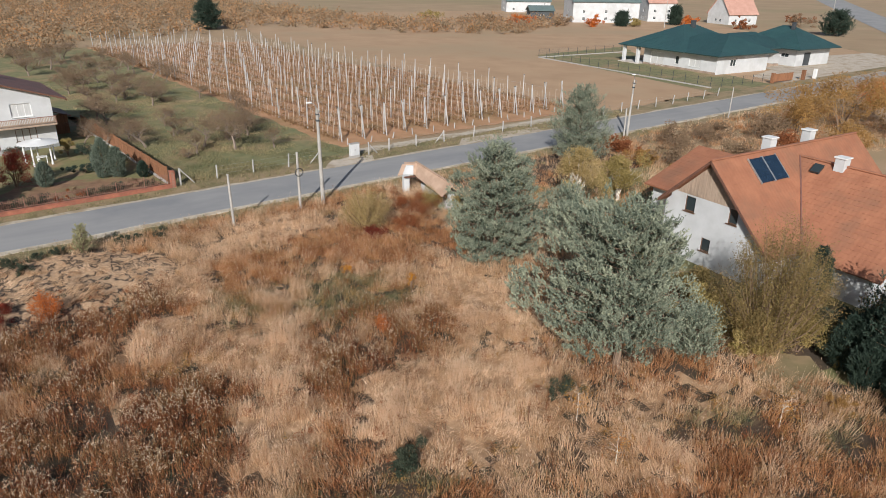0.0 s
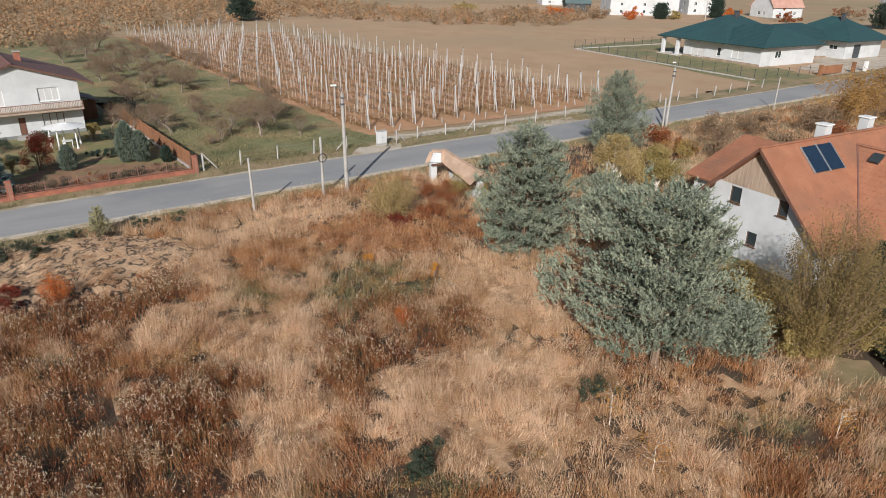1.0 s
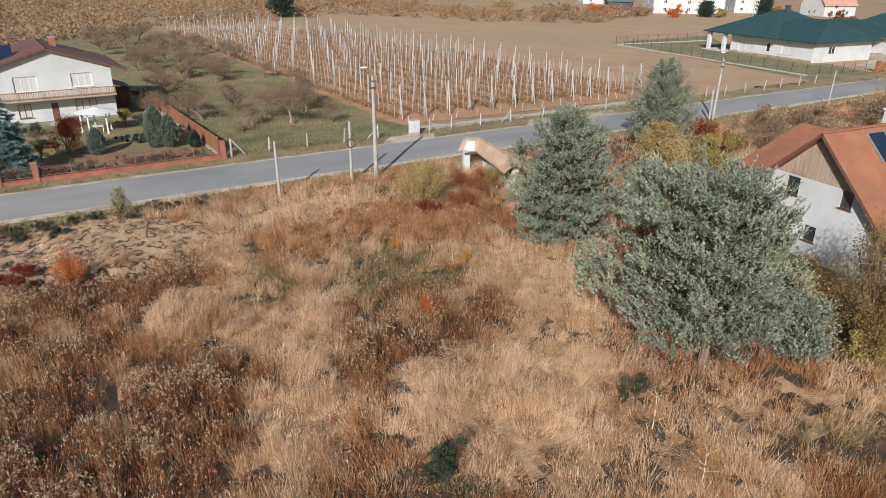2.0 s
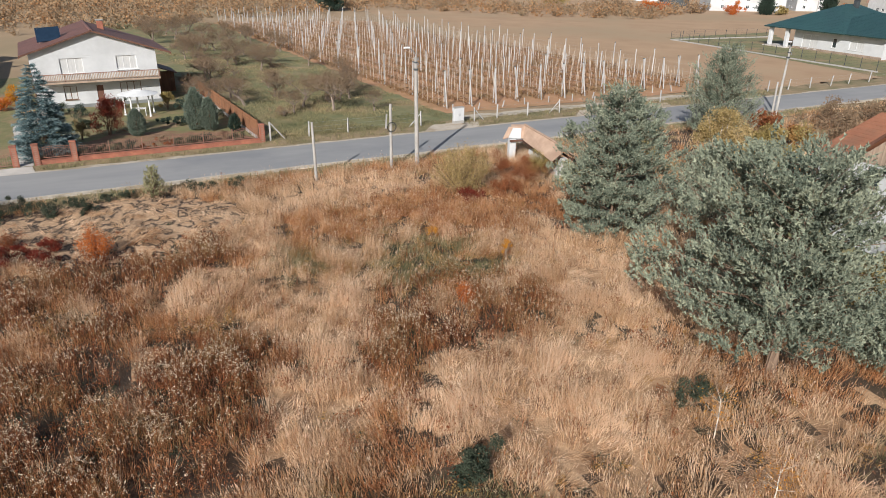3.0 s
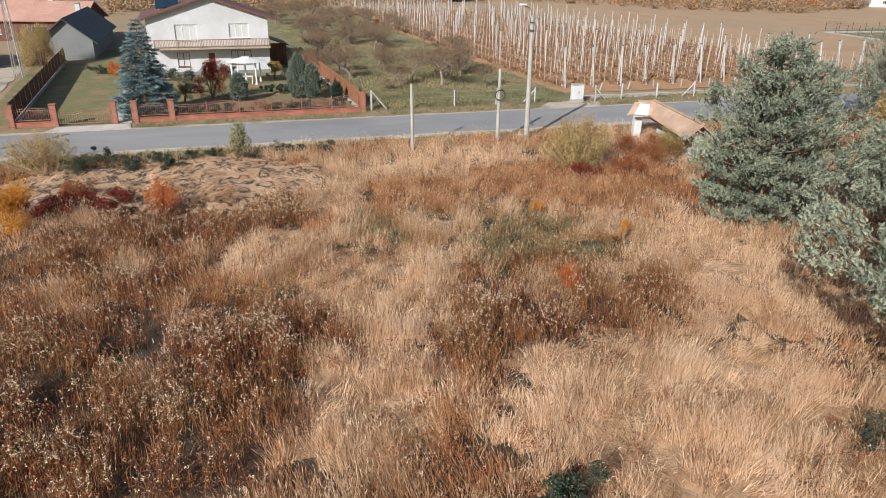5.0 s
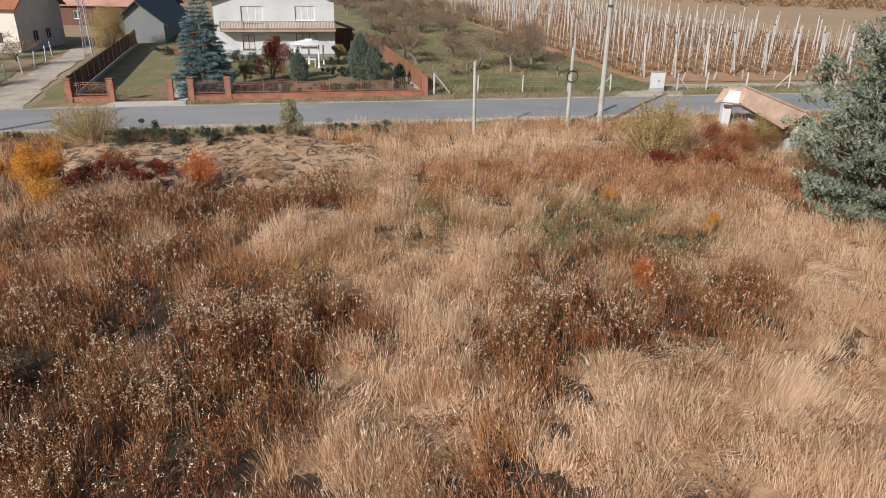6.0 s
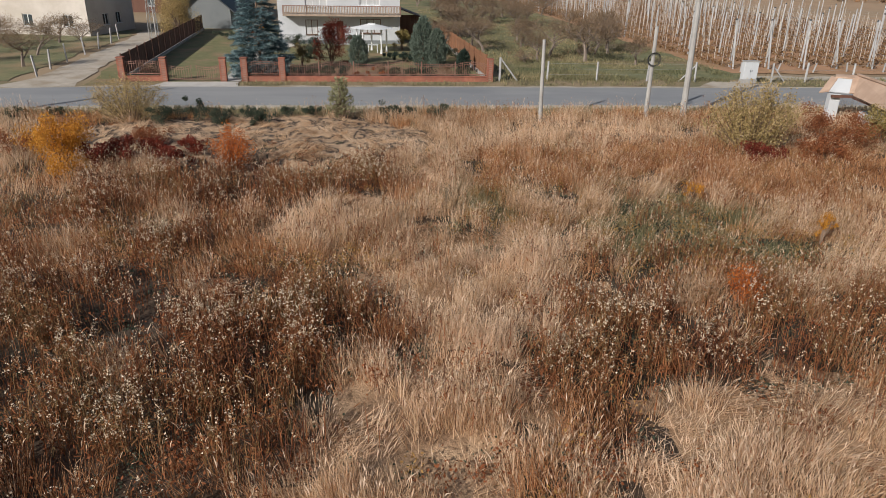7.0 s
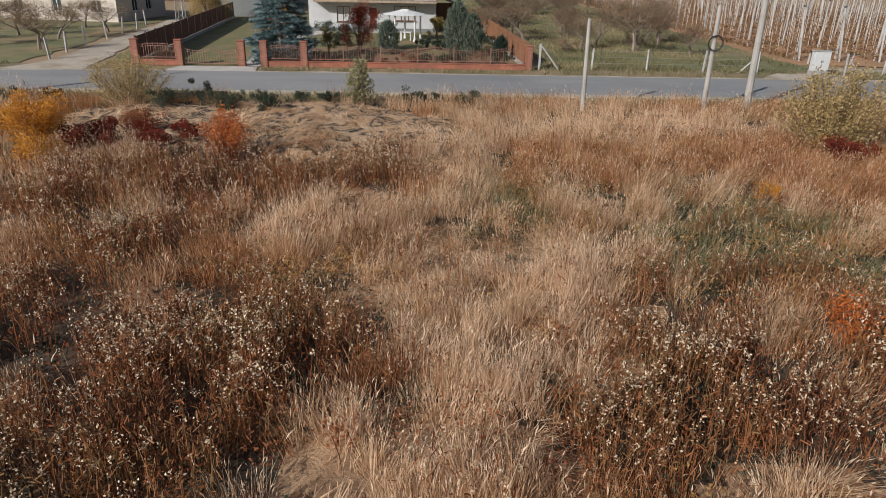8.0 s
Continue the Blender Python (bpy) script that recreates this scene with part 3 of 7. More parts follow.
sheet("cabinet_apron", [(28.73, 65.03), (34.97, 65.52), (35.50, 67.65), (30.97, 67.74)], 0.05, M["gravel"], "pale concrete pad by the roadside cabinet", "paving", 0.2)
sheet("vineyard_entry", [(34.47, 68.96), (73.30, 71.78), (73.46, 73.45), (34.56, 70.83)], 0.03, M["shoulder"], "worn sandy strip before the vineyard", "track", 0.4)
sheet("field_gateway", [(46.97, 66.46), (61.20, 67.57), (61.38, 69.50), (48.80, 68.72)], 0.05, M["gravel"], "pale gravel gateway to the field", "track", 0.3)
sheet("farm_yard", [(35.39, 12.57), (60.96, 9.01), (66.59, 48.51), (40.94, 48.43), (38.35, 30.37), (33.62, 18.80)], 0.02, M["lawn"], "worn garden ground round the brick-roofed house", "lawn", 0.4)
sheet("garden_track", [(30.8, 16.4), (31.9, 13.9), (34.6, 14.8), (36.0, 16.6), (34.2, 18.4), (32.6, 18.0)], 0.05, M["verge"], "short worn grass of the garden path", "path", 0.2)
sheet("far_road", [(206.72, 79.33), (222.31, 80.49), (381.33, 174.58), (765.52, 412.81), (752.86, 434.95), (373.02, 188.40)], 0.045, M["asphalt"], "distant side road", "road", 0.2)

# ---- buildings ----
def settle(ob, m):
    """Sets a thing, drawn on its own plan, down on its plot."""
    ob.matrix_basis = m @ ob.matrix_basis
    return ob


def plot(old, now, rz, s=1.0, sz=None):
    """The move that takes the plan's point `old` to `now`, turned by rz degrees and scaled."""
    return pose(*now, 0, 0, 0, rz) @ Matrix.Diagonal((s, s, sz or s, 1)) @ pose(-old[0], -old[1], 0)


def chimney(parent, x, y, z0, z1, w, material, cap="concrete"):
    c = part("chimney", boxes((x - w / 2, x + w / 2, y - w / 2, y + w / 2, z0, z1), bevel=0.015), M[material], parent)
    part("chimney_cap", boxes((x - w / 2 - 0.08, x + w / 2 + 0.08, y - w / 2 - 0.08, y + w / 2 + 0.08, z1 + 0.002, z1 + 0.1), bevel=0.015), M[cap], c)
    return c


def gable_wall(axis, at, thick, u0, u1, um, z0, z1, y_or_x=None):
    bm = bmesh.new()
    prism(bm, [(u0, z0), (u1, z0), (um, z1)], "y" if axis == "x" else "x", at, at + thick)
    return bm


# two-storey white house with a brown roof and a balcony
def white_house():
    h = tagged(empty_at("house", 0, 0), "white two-storey house with low brown gable roof and balcony", "house")
    x0, x1, y0, y1, ze, xm, zr = -5.35, 6.35, 84.8, 96.5, 5.15, 0.55, 7.05
    up = [(-2.75, -0.65, 3.42, 4.95), (2.45, 4.42, 3.6, 5.0)]
    low = [(-2.8, -1.62, 0.85, 2.25), (0.2, 0.85, 0.1, 2.15), (2.45, 4.48, 1.0, 2.35)]
    part("wall", wall_mesh("x", y0, 0.3, x0, x1, 0.0, ze, up + low), M["render"], h)
    for ya in (y0, y1 - 0.3):
        bm = bmesh.new()
        prism(bm, [(x0, ze + 0.003), (x1, ze + 0.003), (x1, 5.52), (xm, 7.44), (x0, 5.48)], "y", ya, ya + 0.3)
        part("gable", bm, M["render"], h)
    part("wall", wall_mesh("x", y1 - 0.3, 0.3, x0, x1, 0, ze), M["render"], h)
    part("wall", wall_mesh("y", x0, 0.3, y0 + 0.302, y1 - 0.302, 0, ze), M["render"], h)
    part("wall", wall_mesh("y", x1 - 0.3, 0.3, y0 + 0.302, y1 - 0.302, 0, ze, [(88, 89.2, 1, 2.3), (91.5, 92.7, 3.6, 4.9)]), M["render"], h)
    part("plinth", boxes((x0 - 0.04, x1 + 0.04, y0 - 0.04, y0 - 0.002, 0, 0.35)), M["render_grey"], h, "grey plinth")
    part("upper_floor", boxes((x0 + 0.3, x1 - 0.3, y0 + 0.3, y1 - 0.3, 2.6, 2.8)), M["concrete"], h)
    for a, b, c, d in up:
        window(h, "x", y0, -1, a, b, c, d, "frame_white", 3)
        part("blind", boxes((a + 0.1, b - 0.1, y0 + 0.13, y0 + 0.14, c + 0.1, d - 0.1)), M["curtain"], h, "pale curtain")
    window(h, "x", y0, -1, *low[0], "frame_brown", 2)
    window(h, "x", y0, -1, *low[2], "frame_brown", 3)
    door = part("front_door", boxes((0.22, 0.83, y0 + 0.06, y0 + 0.12, 0.1, 2.13)), M["dark_wood"], h, "dark brown entrance door")
    part("door_handle", boxes((0.73, 0.77, y0 + 0.02, y0 + 0.058, 1.05, 1.2)), M["grey_iron"], door)
    # roof: two slopes with wide eaves
    rz, fr = 7.6, y0 - 0.5
    slope = (rz - 5.2) / (x1 + 1.5 - xm)
    for sx, ex in ((-1, x0 - 0.8), (1, x1 + 1.5)):
        ez = rz - slope * abs(ex - xm)
        c = [(ex, fr, ez), (ex, y1 + 0.6, ez), (xm, y1 + 0.6, rz), (xm, fr, rz)]
        tile_roof("roof", h, c, M["brown_tile"], label="dark brown tiled roof")
        part("fascia", boxes(*[(min(ex, ex - sx * 0.03) - 0.02, max(ex, ex - sx * 0.03) + 0.02, fr, y1 + 0.6, ez - 0.24, ez - 0.12)]), M["brown_wood"], h)
        bm = bmesh.new()
        slab(bm, [(ex, fr - 0.04, ez + 0.02), (ex, fr - 0.002, ez + 0.02), (xm, fr - 0.002, rz + 0.02), (xm, fr - 0.04, rz + 0.02)], 0.16)
        part("bargeboard", bm, M["dark_wood"], h)
    part("ridge", boxes((xm - 0.13, xm + 0.13, fr, y1 + 0.6, rz + 0.0, rz + 0.12), bevel=0.03), M["brown_tile"], h)
    chimney(h, 2.0, 91.5, 6.6, 8.0, 0.6, "brick")
    # balcony
    part("balcony_slab", boxes((-4.8, x1, y0 - 1.3, y0 - 0.003, 2.66, 2.84)), M["boards"], h, "pale edged balcony slab")
    rail = part("balcony_rail", boxes((-4.8, x1, y0 - 1.29, y0 - 1.23, 3.55, 3.62), (-4.8, x1, y0 - 1.285, y0 - 1.235, 2.95, 3.0), *[(p - 0.035, p + 0.035, y0 - 1.29, y0 - 1.22, 2.842, 3.62) for p in np.linspace(-4.76, x1 - 0.04, 6)]), M["iron"], h, "wooden balcony railing")
    bal = link_mesh("baluster", boxes((-0.045, 0.045, -0.015, 0.015, 0, 0.62), bevel=0.01), M["boards"])
    for i in range(74):
        piece("baluster", bal, rail, pose(-4.68 + i * 0.149, y0 - 1.31, 2.93))
    # solar collector propped on the left slope
    col = tagged(empty_at("solar_collector", -3.2, 88.2, 6.6), "black solar water collector propped on the brown roof", "solar panel")
    bm = bmesh.new()
    slab(bm, [(-1.1, -0.75, -0.25), (1.1, -0.75, -0.1), (1.1, 0.35, 1.15), (-1.1, 0.35, 1.0)], 0.1)
    part("panel", bm, M["solar"], col)
    for bar in ((-0.9, -0.85, 0.25, 0.3, -0.75, 0.95), (0.85, 0.9, 0.25, 0.3, -0.4, 1.0)):
        part("prop", boxes(bar), M["grey_iron"], col)
    # steps and side annex
    lot = plot((0.5, 84.8), (0.35, 88.4), 6.4, 1.042)
    settle(h, lot)
    settle(col, lot)
    part("doorstep", boxes((-0.3, 1.4, y0 - 1.1, y0 - 0.045, 0, 0.14), (-0.15, 1.2, y0 - 0.8, y0 - 0.045, 0.141, 0.28)), M["concrete"], h)
    an = tagged(empty_at("shed", 0, 0), "low lean-to shed with orange boarded gable beside the white house", "shed")
    part("wall", boxes((6.75, 8.9, 91.0, 91.15, 0, 2.3), (8.75, 8.9, 91.16, 95, 0, 2.1)), M["brown_wood"], an)
    bm = bmesh.new()
    slab(bm, [(9.2, 90.6, 2.15), (9.2, 95.3, 2.15), (6.5, 95.3, 3.1), (6.5, 90.6, 3.1)], 0.1)
    part("roof", bm, M["brown_tile"], an)
    settle(an, lot)


white_house()


def gazebo():
    g = tagged(empty_at("garden_gazebo", 4.0, 82.1), "round white garden canopy on white turned legs", "gazebo")
    bm = bmesh.new()
    bmesh.ops.create_cone(bm, segments=20, radius1=1.95, radius2=0.5, depth=0.32, cap_ends=True)
    bmesh.ops.translate(bm, vec=(0, 0, 2.36), verts=bm.verts[:])
    box(bm, -0.35, 0.35, -0.35, 0.35, 2.52, 2.6)
    part("canopy", bm, M["white_paint"], g)
    for k in range(5):
        a = k * math.tau / 5 + 0.4
        bm = bmesh.new()
        tube(bm, [(1.45 * math.cos(a), 1.45 * math.sin(a), z) for z in (0, 0.3, 0.6, 1.2, 1.9, 2.2)], (0.13, 0.09, 0.06, 0.09, 0.06, 0.1), 8)
        part("leg", bm, M["white_paint"], g)
    t = tagged(empty_at("garden_table", 4.1, 81.9), "small white garden table under the canopy", "table")
    part("tabletop", boxes((-0.5, 0.5, -0.4, 0.4, 0.7, 0.75), bevel=0.01), M["white_paint"], t)
    for sx in (-0.42, 0.42):
        for sy in (-0.32, 0.32):
            part("leg", boxes((sx - 0.03, sx + 0.03, sy - 0.03, sy + 0.03, 0.02, 0.698)), M["white_paint"], t)


gazebo()


# farmhouse with the big terracotta roof
def farmhouse():
    h = tagged(empty_at("house", 0, 0), "white farmhouse with large terracotta tiled roof and board gable", "house")
    gx, ys, yn, yr, zr = 41.5, 22.7, 31.3, 27.6, 8.0
    # gable end towards the field
    holes = [(28.7, 29.6, 3.75, 4.9), (25.15, 25.9, 3.9, 5.0), (26.95, 27.75, 1.2, 2.2)]
    part("wall", wall_mesh("y", gx, 0.35, ys, yn, 0, 2.9, holes[2:]), M["render"], h)
    bm = bmesh.new()
    prism(bm, [(24.95, 5.024), (30.45, 5.024), (yr, zr - 0.22)], "x", gx, gx + 0.3)
    part("gable", bm, M["boards"], h, "weathered board gable")
    part("gable_wall", wall_mesh("y", gx, 0.35, 24.6, 30.9, 2.902, 5.02, holes[:2]), M["render"], h)
    for poly in ([(22.85, 2.902), (24.598, 2.902), (24.598, 4.75)], [(30.902, 2.902), (31.3, 2.902), (31.3, 4.15), (30.902, 4.5)]):
        bm = bmesh.new()
        prism(bm, poly, "x", gx, gx + 0.35)
        part("gable_wall", bm, M["render"], h)
    gb = link_mesh("board", boxes((-0.012, 0.012, -0.015, 0.015, 0, 1.0)), M["boards"])
    for i in range(21):
        y = 25.15 + i * 0.29
        top = 5.1 + (zr - 0.3 - 5.1) * (1 - abs(y - yr) / (2.65 if y < yr else 2.85))
        if top > 5.25:
            piece("board", gb, h, pose(gx - 0.013, y, 5.03) @ Matrix.Diagonal((1, 1, top - 5.05, 1)))
    for a, b, c, d in holes:
        window(h, "y", gx, -1, a, b, c, d, "frame_brown", 1, curtain=False)
    part("wall", wall_mesh("x", ys, 0.3, gx + 0.352, 58.6, 0, 2.9), M["render"], h)
    part("wall", wall_mesh("x", yn - 0.3, 0.3, gx + 0.352, 58.6, 0, 4.3), M["render"], h)
    part("wall", wall_mesh("y", 58.3, 0.3, ys + 0.302, yn - 0.302, 0, 5.0), M["render"], h)
    # main roof, steep, ridge along the house
    r0, r1 = gx - 0.55, 59.2
    tile_roof("roof", h, [(r0, 22.0, 2.52), (r1, 22.0, 2.52), (r1, yr, zr), (r0, yr, zr)], M["terracotta"], label="terracotta tiled roof slope")
    tile_roof("roof", h, [(r1, 31.85, 4.0), (r0, 31.85, 4.0), (r0, yr, zr), (r1, yr, zr)], M["terracotta"])
    part("ridge", boxes((r0, r1, yr - 0.13, yr + 0.13, zr + 0.0, zr + 0.12), bevel=0.03), M["terracotta"], h)
    for ye, ze in ((22.0, 2.52), (31.85, 4.0)):
        bm = bmesh.new()
        slab(bm, [(r0 - 0.05, ye, ze + 0.04), (r0 - 0.002, ye, ze + 0.04), (r0 - 0.002, yr, zr + 0.04), (r0 - 0.05, yr, zr + 0.04)], 0.17)
        part("bargeboard", bm, M["dark_wood"], h)
    # south wing, ridge across
    sw0, wx, wz = 16.6, 50.6, 7.3
    tile_roof("wing_roof", h, [(44.4, sw0, 2.3), (44.4, 26.9, 2.3), (wx, 26.9, wz), (wx, sw0, wz)], M["terracotta"], label="terracotta tiled wing roof")
    tile_roof("wing_roof", h, [(56.8, 26.9, 2.3), (56.8, sw0, 2.3), (wx, sw0, wz), (wx, 26.9, wz)], M["terracotta"])
    part("ridge", boxes((wx - 0.13, wx + 0.13, sw0, 27.2, wz, wz + 0.12), bevel=0.03), M["terracotta"], h)
    part("wall", wall_mesh("y", 45.0, 0.3, 17.3, 22.68, 0, 2.55, [(19.5, 21.5, 0.4, 2.3)]), M["render"], h)
    part("wall", wall_mesh("x", 17.3, 0.3, 45.302, 56.2, 0, 2.55, [(47, 48.6, 0.9, 2.2)]), M["render"], h)
    part("wall", wall_mesh("y", 55.9, 0.3, 17.602, 22.68, 0, 2.55), M["render"], h)
    bm = bmesh.new()
    prism(bm, [(45.2, 2.554), (56.0, 2.554), (wx, wz - 0.35)], "y", 17.3, 17.6)
    part("gable", bm, M["render"], h)
    window(h, "x", 17.3, -1, 47, 48.6, 0.9, 2.2, "frame_white", 2)
    window(h, "y", 45.0, -1, 19.5, 21.5, 0.4, 2.3, "frame_white", 3)
    # north wing
    nx, nz, ny = 50.6, 6.15, 36.0
    tile_roof("wing_roof", h, [(44.3, 30.6, 3.7), (44.3, ny, 3.7), (nx, ny, nz), (nx, 30.6, nz)], M["terracotta"])
    tile_roof("wing_roof", h, [(59.7, ny, 3.05), (59.7, 30.6, 3.05), (nx, 30.6, nz), (nx, ny, nz)], M["terracotta"])
    part("wall", wall_mesh("x", ny - 0.7, 0.3, 45.0, 58.6, 0, 3.7), M["render"], h)
    part("wall", wall_mesh("y", 45.0, 0.3, yn + 0.003, ny - 0.702, 0, 3.7), M["render"], h)
    # chimneys
    chimney(h, 48.3, 28.2, 7.0, 8.7, 0.74, "render", "white_paint")
    chimney(h, 53.3, 28.2, 7.0, 8.75, 0.72, "render", "white_paint")
    chimney(h, 50.5, 23.7, 6.2, 7.9, 0.74, "render", "white_paint")
    # solar panels on the south slope
    sl = (zr - 2.52) / (yr - 22.0)
    for i in range(2):
        xa = 44.5 + i * 1.62
        bm = bmesh.new()
        slab(bm, [(xa, 25.75, 2.52 + sl * 3.75 + 0.2), (xa + 1.55, 25.75, 2.52 + sl * 3.75 + 0.2), (xa + 1.55, 27.15, 2.52 + sl * 5.15 + 0.2), (xa, 27.15, 2.52 + sl * 5.15 + 0.2)], 0.07)
        sp = part("solar_panel", bm, M["solar"], h, "dark blue solar panel with pale rim")
        for e in ((xa - 0.03, xa + 0.04), (xa + 1.51, xa + 1.58)):
            bm = bmesh.new()
            slab(bm, [(e[0], 25.7, 2.52 + sl * 3.7 + 0.22), (e[1], 25.7, 2.52 + sl * 3.7 + 0.22), (e[1], 27.2, 2.52 + sl * 5.2 + 0.22), (e[0], 27.2, 2.52 + sl * 5.2 + 0.22)], 0.1)
            part("rim", bm, M["grey_iron"], sp)
    bm = bmesh.new()
    slab(bm, [(49.55, 24.75, 6.65), (49.55, 25.35, 6.65), (50.15, 25.35, 7.1), (50.15, 24.75, 7.1)], 0.25)
    sk = part("skylight", bm, M["black"], h, "dark roof window")
    bm = bmesh.new()
    slab(bm, [(49.5, 24.7, 6.72), (49.5, 25.4, 6.72), (50.1, 25.4, 7.2), (50.1, 24.7, 7.2)], 0.05)
    part("pane", bm, M["glass"], sk)
    bm = bmesh.new()
    tube(bm, [(45.1, 22.4, 3.0), (47.9, 24.7, 5.2), (50.5, 26.9, 7.36)], (0.07, 0.07, 0.07), 6)
    part("valley_gutter", bm, M["brown_tile"], h, "dark valley gutter between two roof slopes")
    # ladder hook on the ridge and a thin gutter
    bm = bmesh.new()
    tube(bm, [(gx - 0.4, 21.92, 2.45), (44.3, 21.92, 2.42)], (0.06, 0.06), 6)
    part("gutter", bm, M["brown_tile"], h)
    settle(h, plot((41.5, 27.6), (41.35, 28.05), -1.6, 0.985))


farmhouse()


# tile-capped entrance wall near the road
def gate_shelter():
    g = tagged(empty_at("tiled_gate_canopy", 32.9, 50.5, 0, -8), "white gate wall capped with pale orange clay tiles", "gate canopy")
    for x0, x1, y0, y1 in ((-1.75, -1.2, 2.85, 3.35), (-0.15, 0.35, -3.6, -3.1), (-0.4, 0.4, -0.5, 0.3)):
        part("pillar", boxes((x0, x1, y0, y1, 0, 1.72), bevel=0.02), M["render"], g, "white rendered pillar")
    part("low_wall", boxes((-0.15, 0.15, -2.89, -0.51, 0, 0.9), (-0.15, 0.15, 0.31, 2.6, 0, 0.9)), M["render"], g)
    part("beam", boxes((-0.78, -0.66, -3.8, 2.4, 1.56, 1.7), (0.66, 0.78, -3.8, 3.4, 1.56, 1.7)), M["dark_wood"], g)
    part("beam", boxes((-1.8, 0.9, 2.62, 2.74, 1.56, 1.7)), M["dark_wood"], g)
    tile_roof("roof", g, [(-1.2, -4.1, 1.74), (-0.8, 2.35, 1.74), (-0.1, 3.9, 2.62), (-0.1, -4.1, 2.62)], M["pale_tile"], 0.3, 0.36, 0.08, label="pale orange clay tiles")
    tile_roof("roof", g, [(1.1, 4.0, 1.74), (1.1, -4.1, 1.74), (-0.1, -4.1, 2.62), (-0.1, 3.9, 2.62)], M["pale_tile"], 0.3, 0.36, 0.08)
    part("ridge", boxes((-0.2, 0.0, -4.1, 3.9, 2.62, 2.74), bevel=0.03), M["pale_tile"], g)
    # hipped end: a white face between tiled verges
    bm = bmesh.new()
    slab(bm, [(-1.85, 3.1, 1.82), (-0.9, 2.62, 1.82), (-0.55, 3.45, 2.45), (-1.2, 3.8, 2.45)], 0.06)
    part("gable", bm, M["render"], g, "white sloping gable face")
    for c in ([(-2.25, 3.25, 1.72), (-1.83, 3.06, 1.86), (-1.18, 3.78, 2.49), (-1.4, 4.15, 2.5)], [(-1.3, 3.85, 2.53), (-0.4, 3.48, 2.53), (-0.05, 3.9, 2.66), (-1.1, 4.4, 2.6)], [(-0.93, 2.6, 1.86), (-0.6, 2.36, 1.86), (-0.08, 3.75, 2.66), (-0.56, 3.43, 2.5)]):
        bm = bmesh.new()
        slab(bm, c, 0.07)
        part("verge_tiles", bm, M["pale_tile"], g)


gate_shelter()


def hip_roof(parent, x0, x1, y0, y1, ze, zr, material, ridge=None, axis="x", label=""):
    """Four slopes over a rectangle; ridge: how long the top line is."""
    cx, cy = (x0 + x1) / 2, (y0 + y1) / 2
    half = (ridge if ridge is not None else abs((x1 - x0) - (y1 - y0))) / 2
    a, b = ((cx - half, cy, zr), (cx + half, cy, zr)) if axis == "x" else ((cx, cy - half, zr), (cx, cy + half, zr))
    if axis == "x":
        fs = [[(x0, y0, ze), (x1, y0, ze), b, a], [(x1, y1, ze), (x0, y1, ze), a, b], [(x0, y1, ze), (x0, y0, ze), a, a], [(x1, y0, ze), (x1, y1, ze), b, b]]
    else:
        fs = [[(x0, y1, ze), (x0, y0, ze), a, b], [(x1, y0, ze), (x1, y1, ze), b, a], [(x0, y0, ze), (x1, y0, ze), a, a], [(x1, y1, ze), (x0, y1, ze), b, b]]
    for i, c in enumerate(fs):
        if (Vector(c[2]) - Vector(c[3])).length < 1e-6:
            c = c[:2] + [Vector(c[2]) + Vector((1e-3, 0, 0)), c[3]]
        tile_roof("roof", parent, c, material, 0.5, 0.5, 0.15, label=label if i == 0 else "")


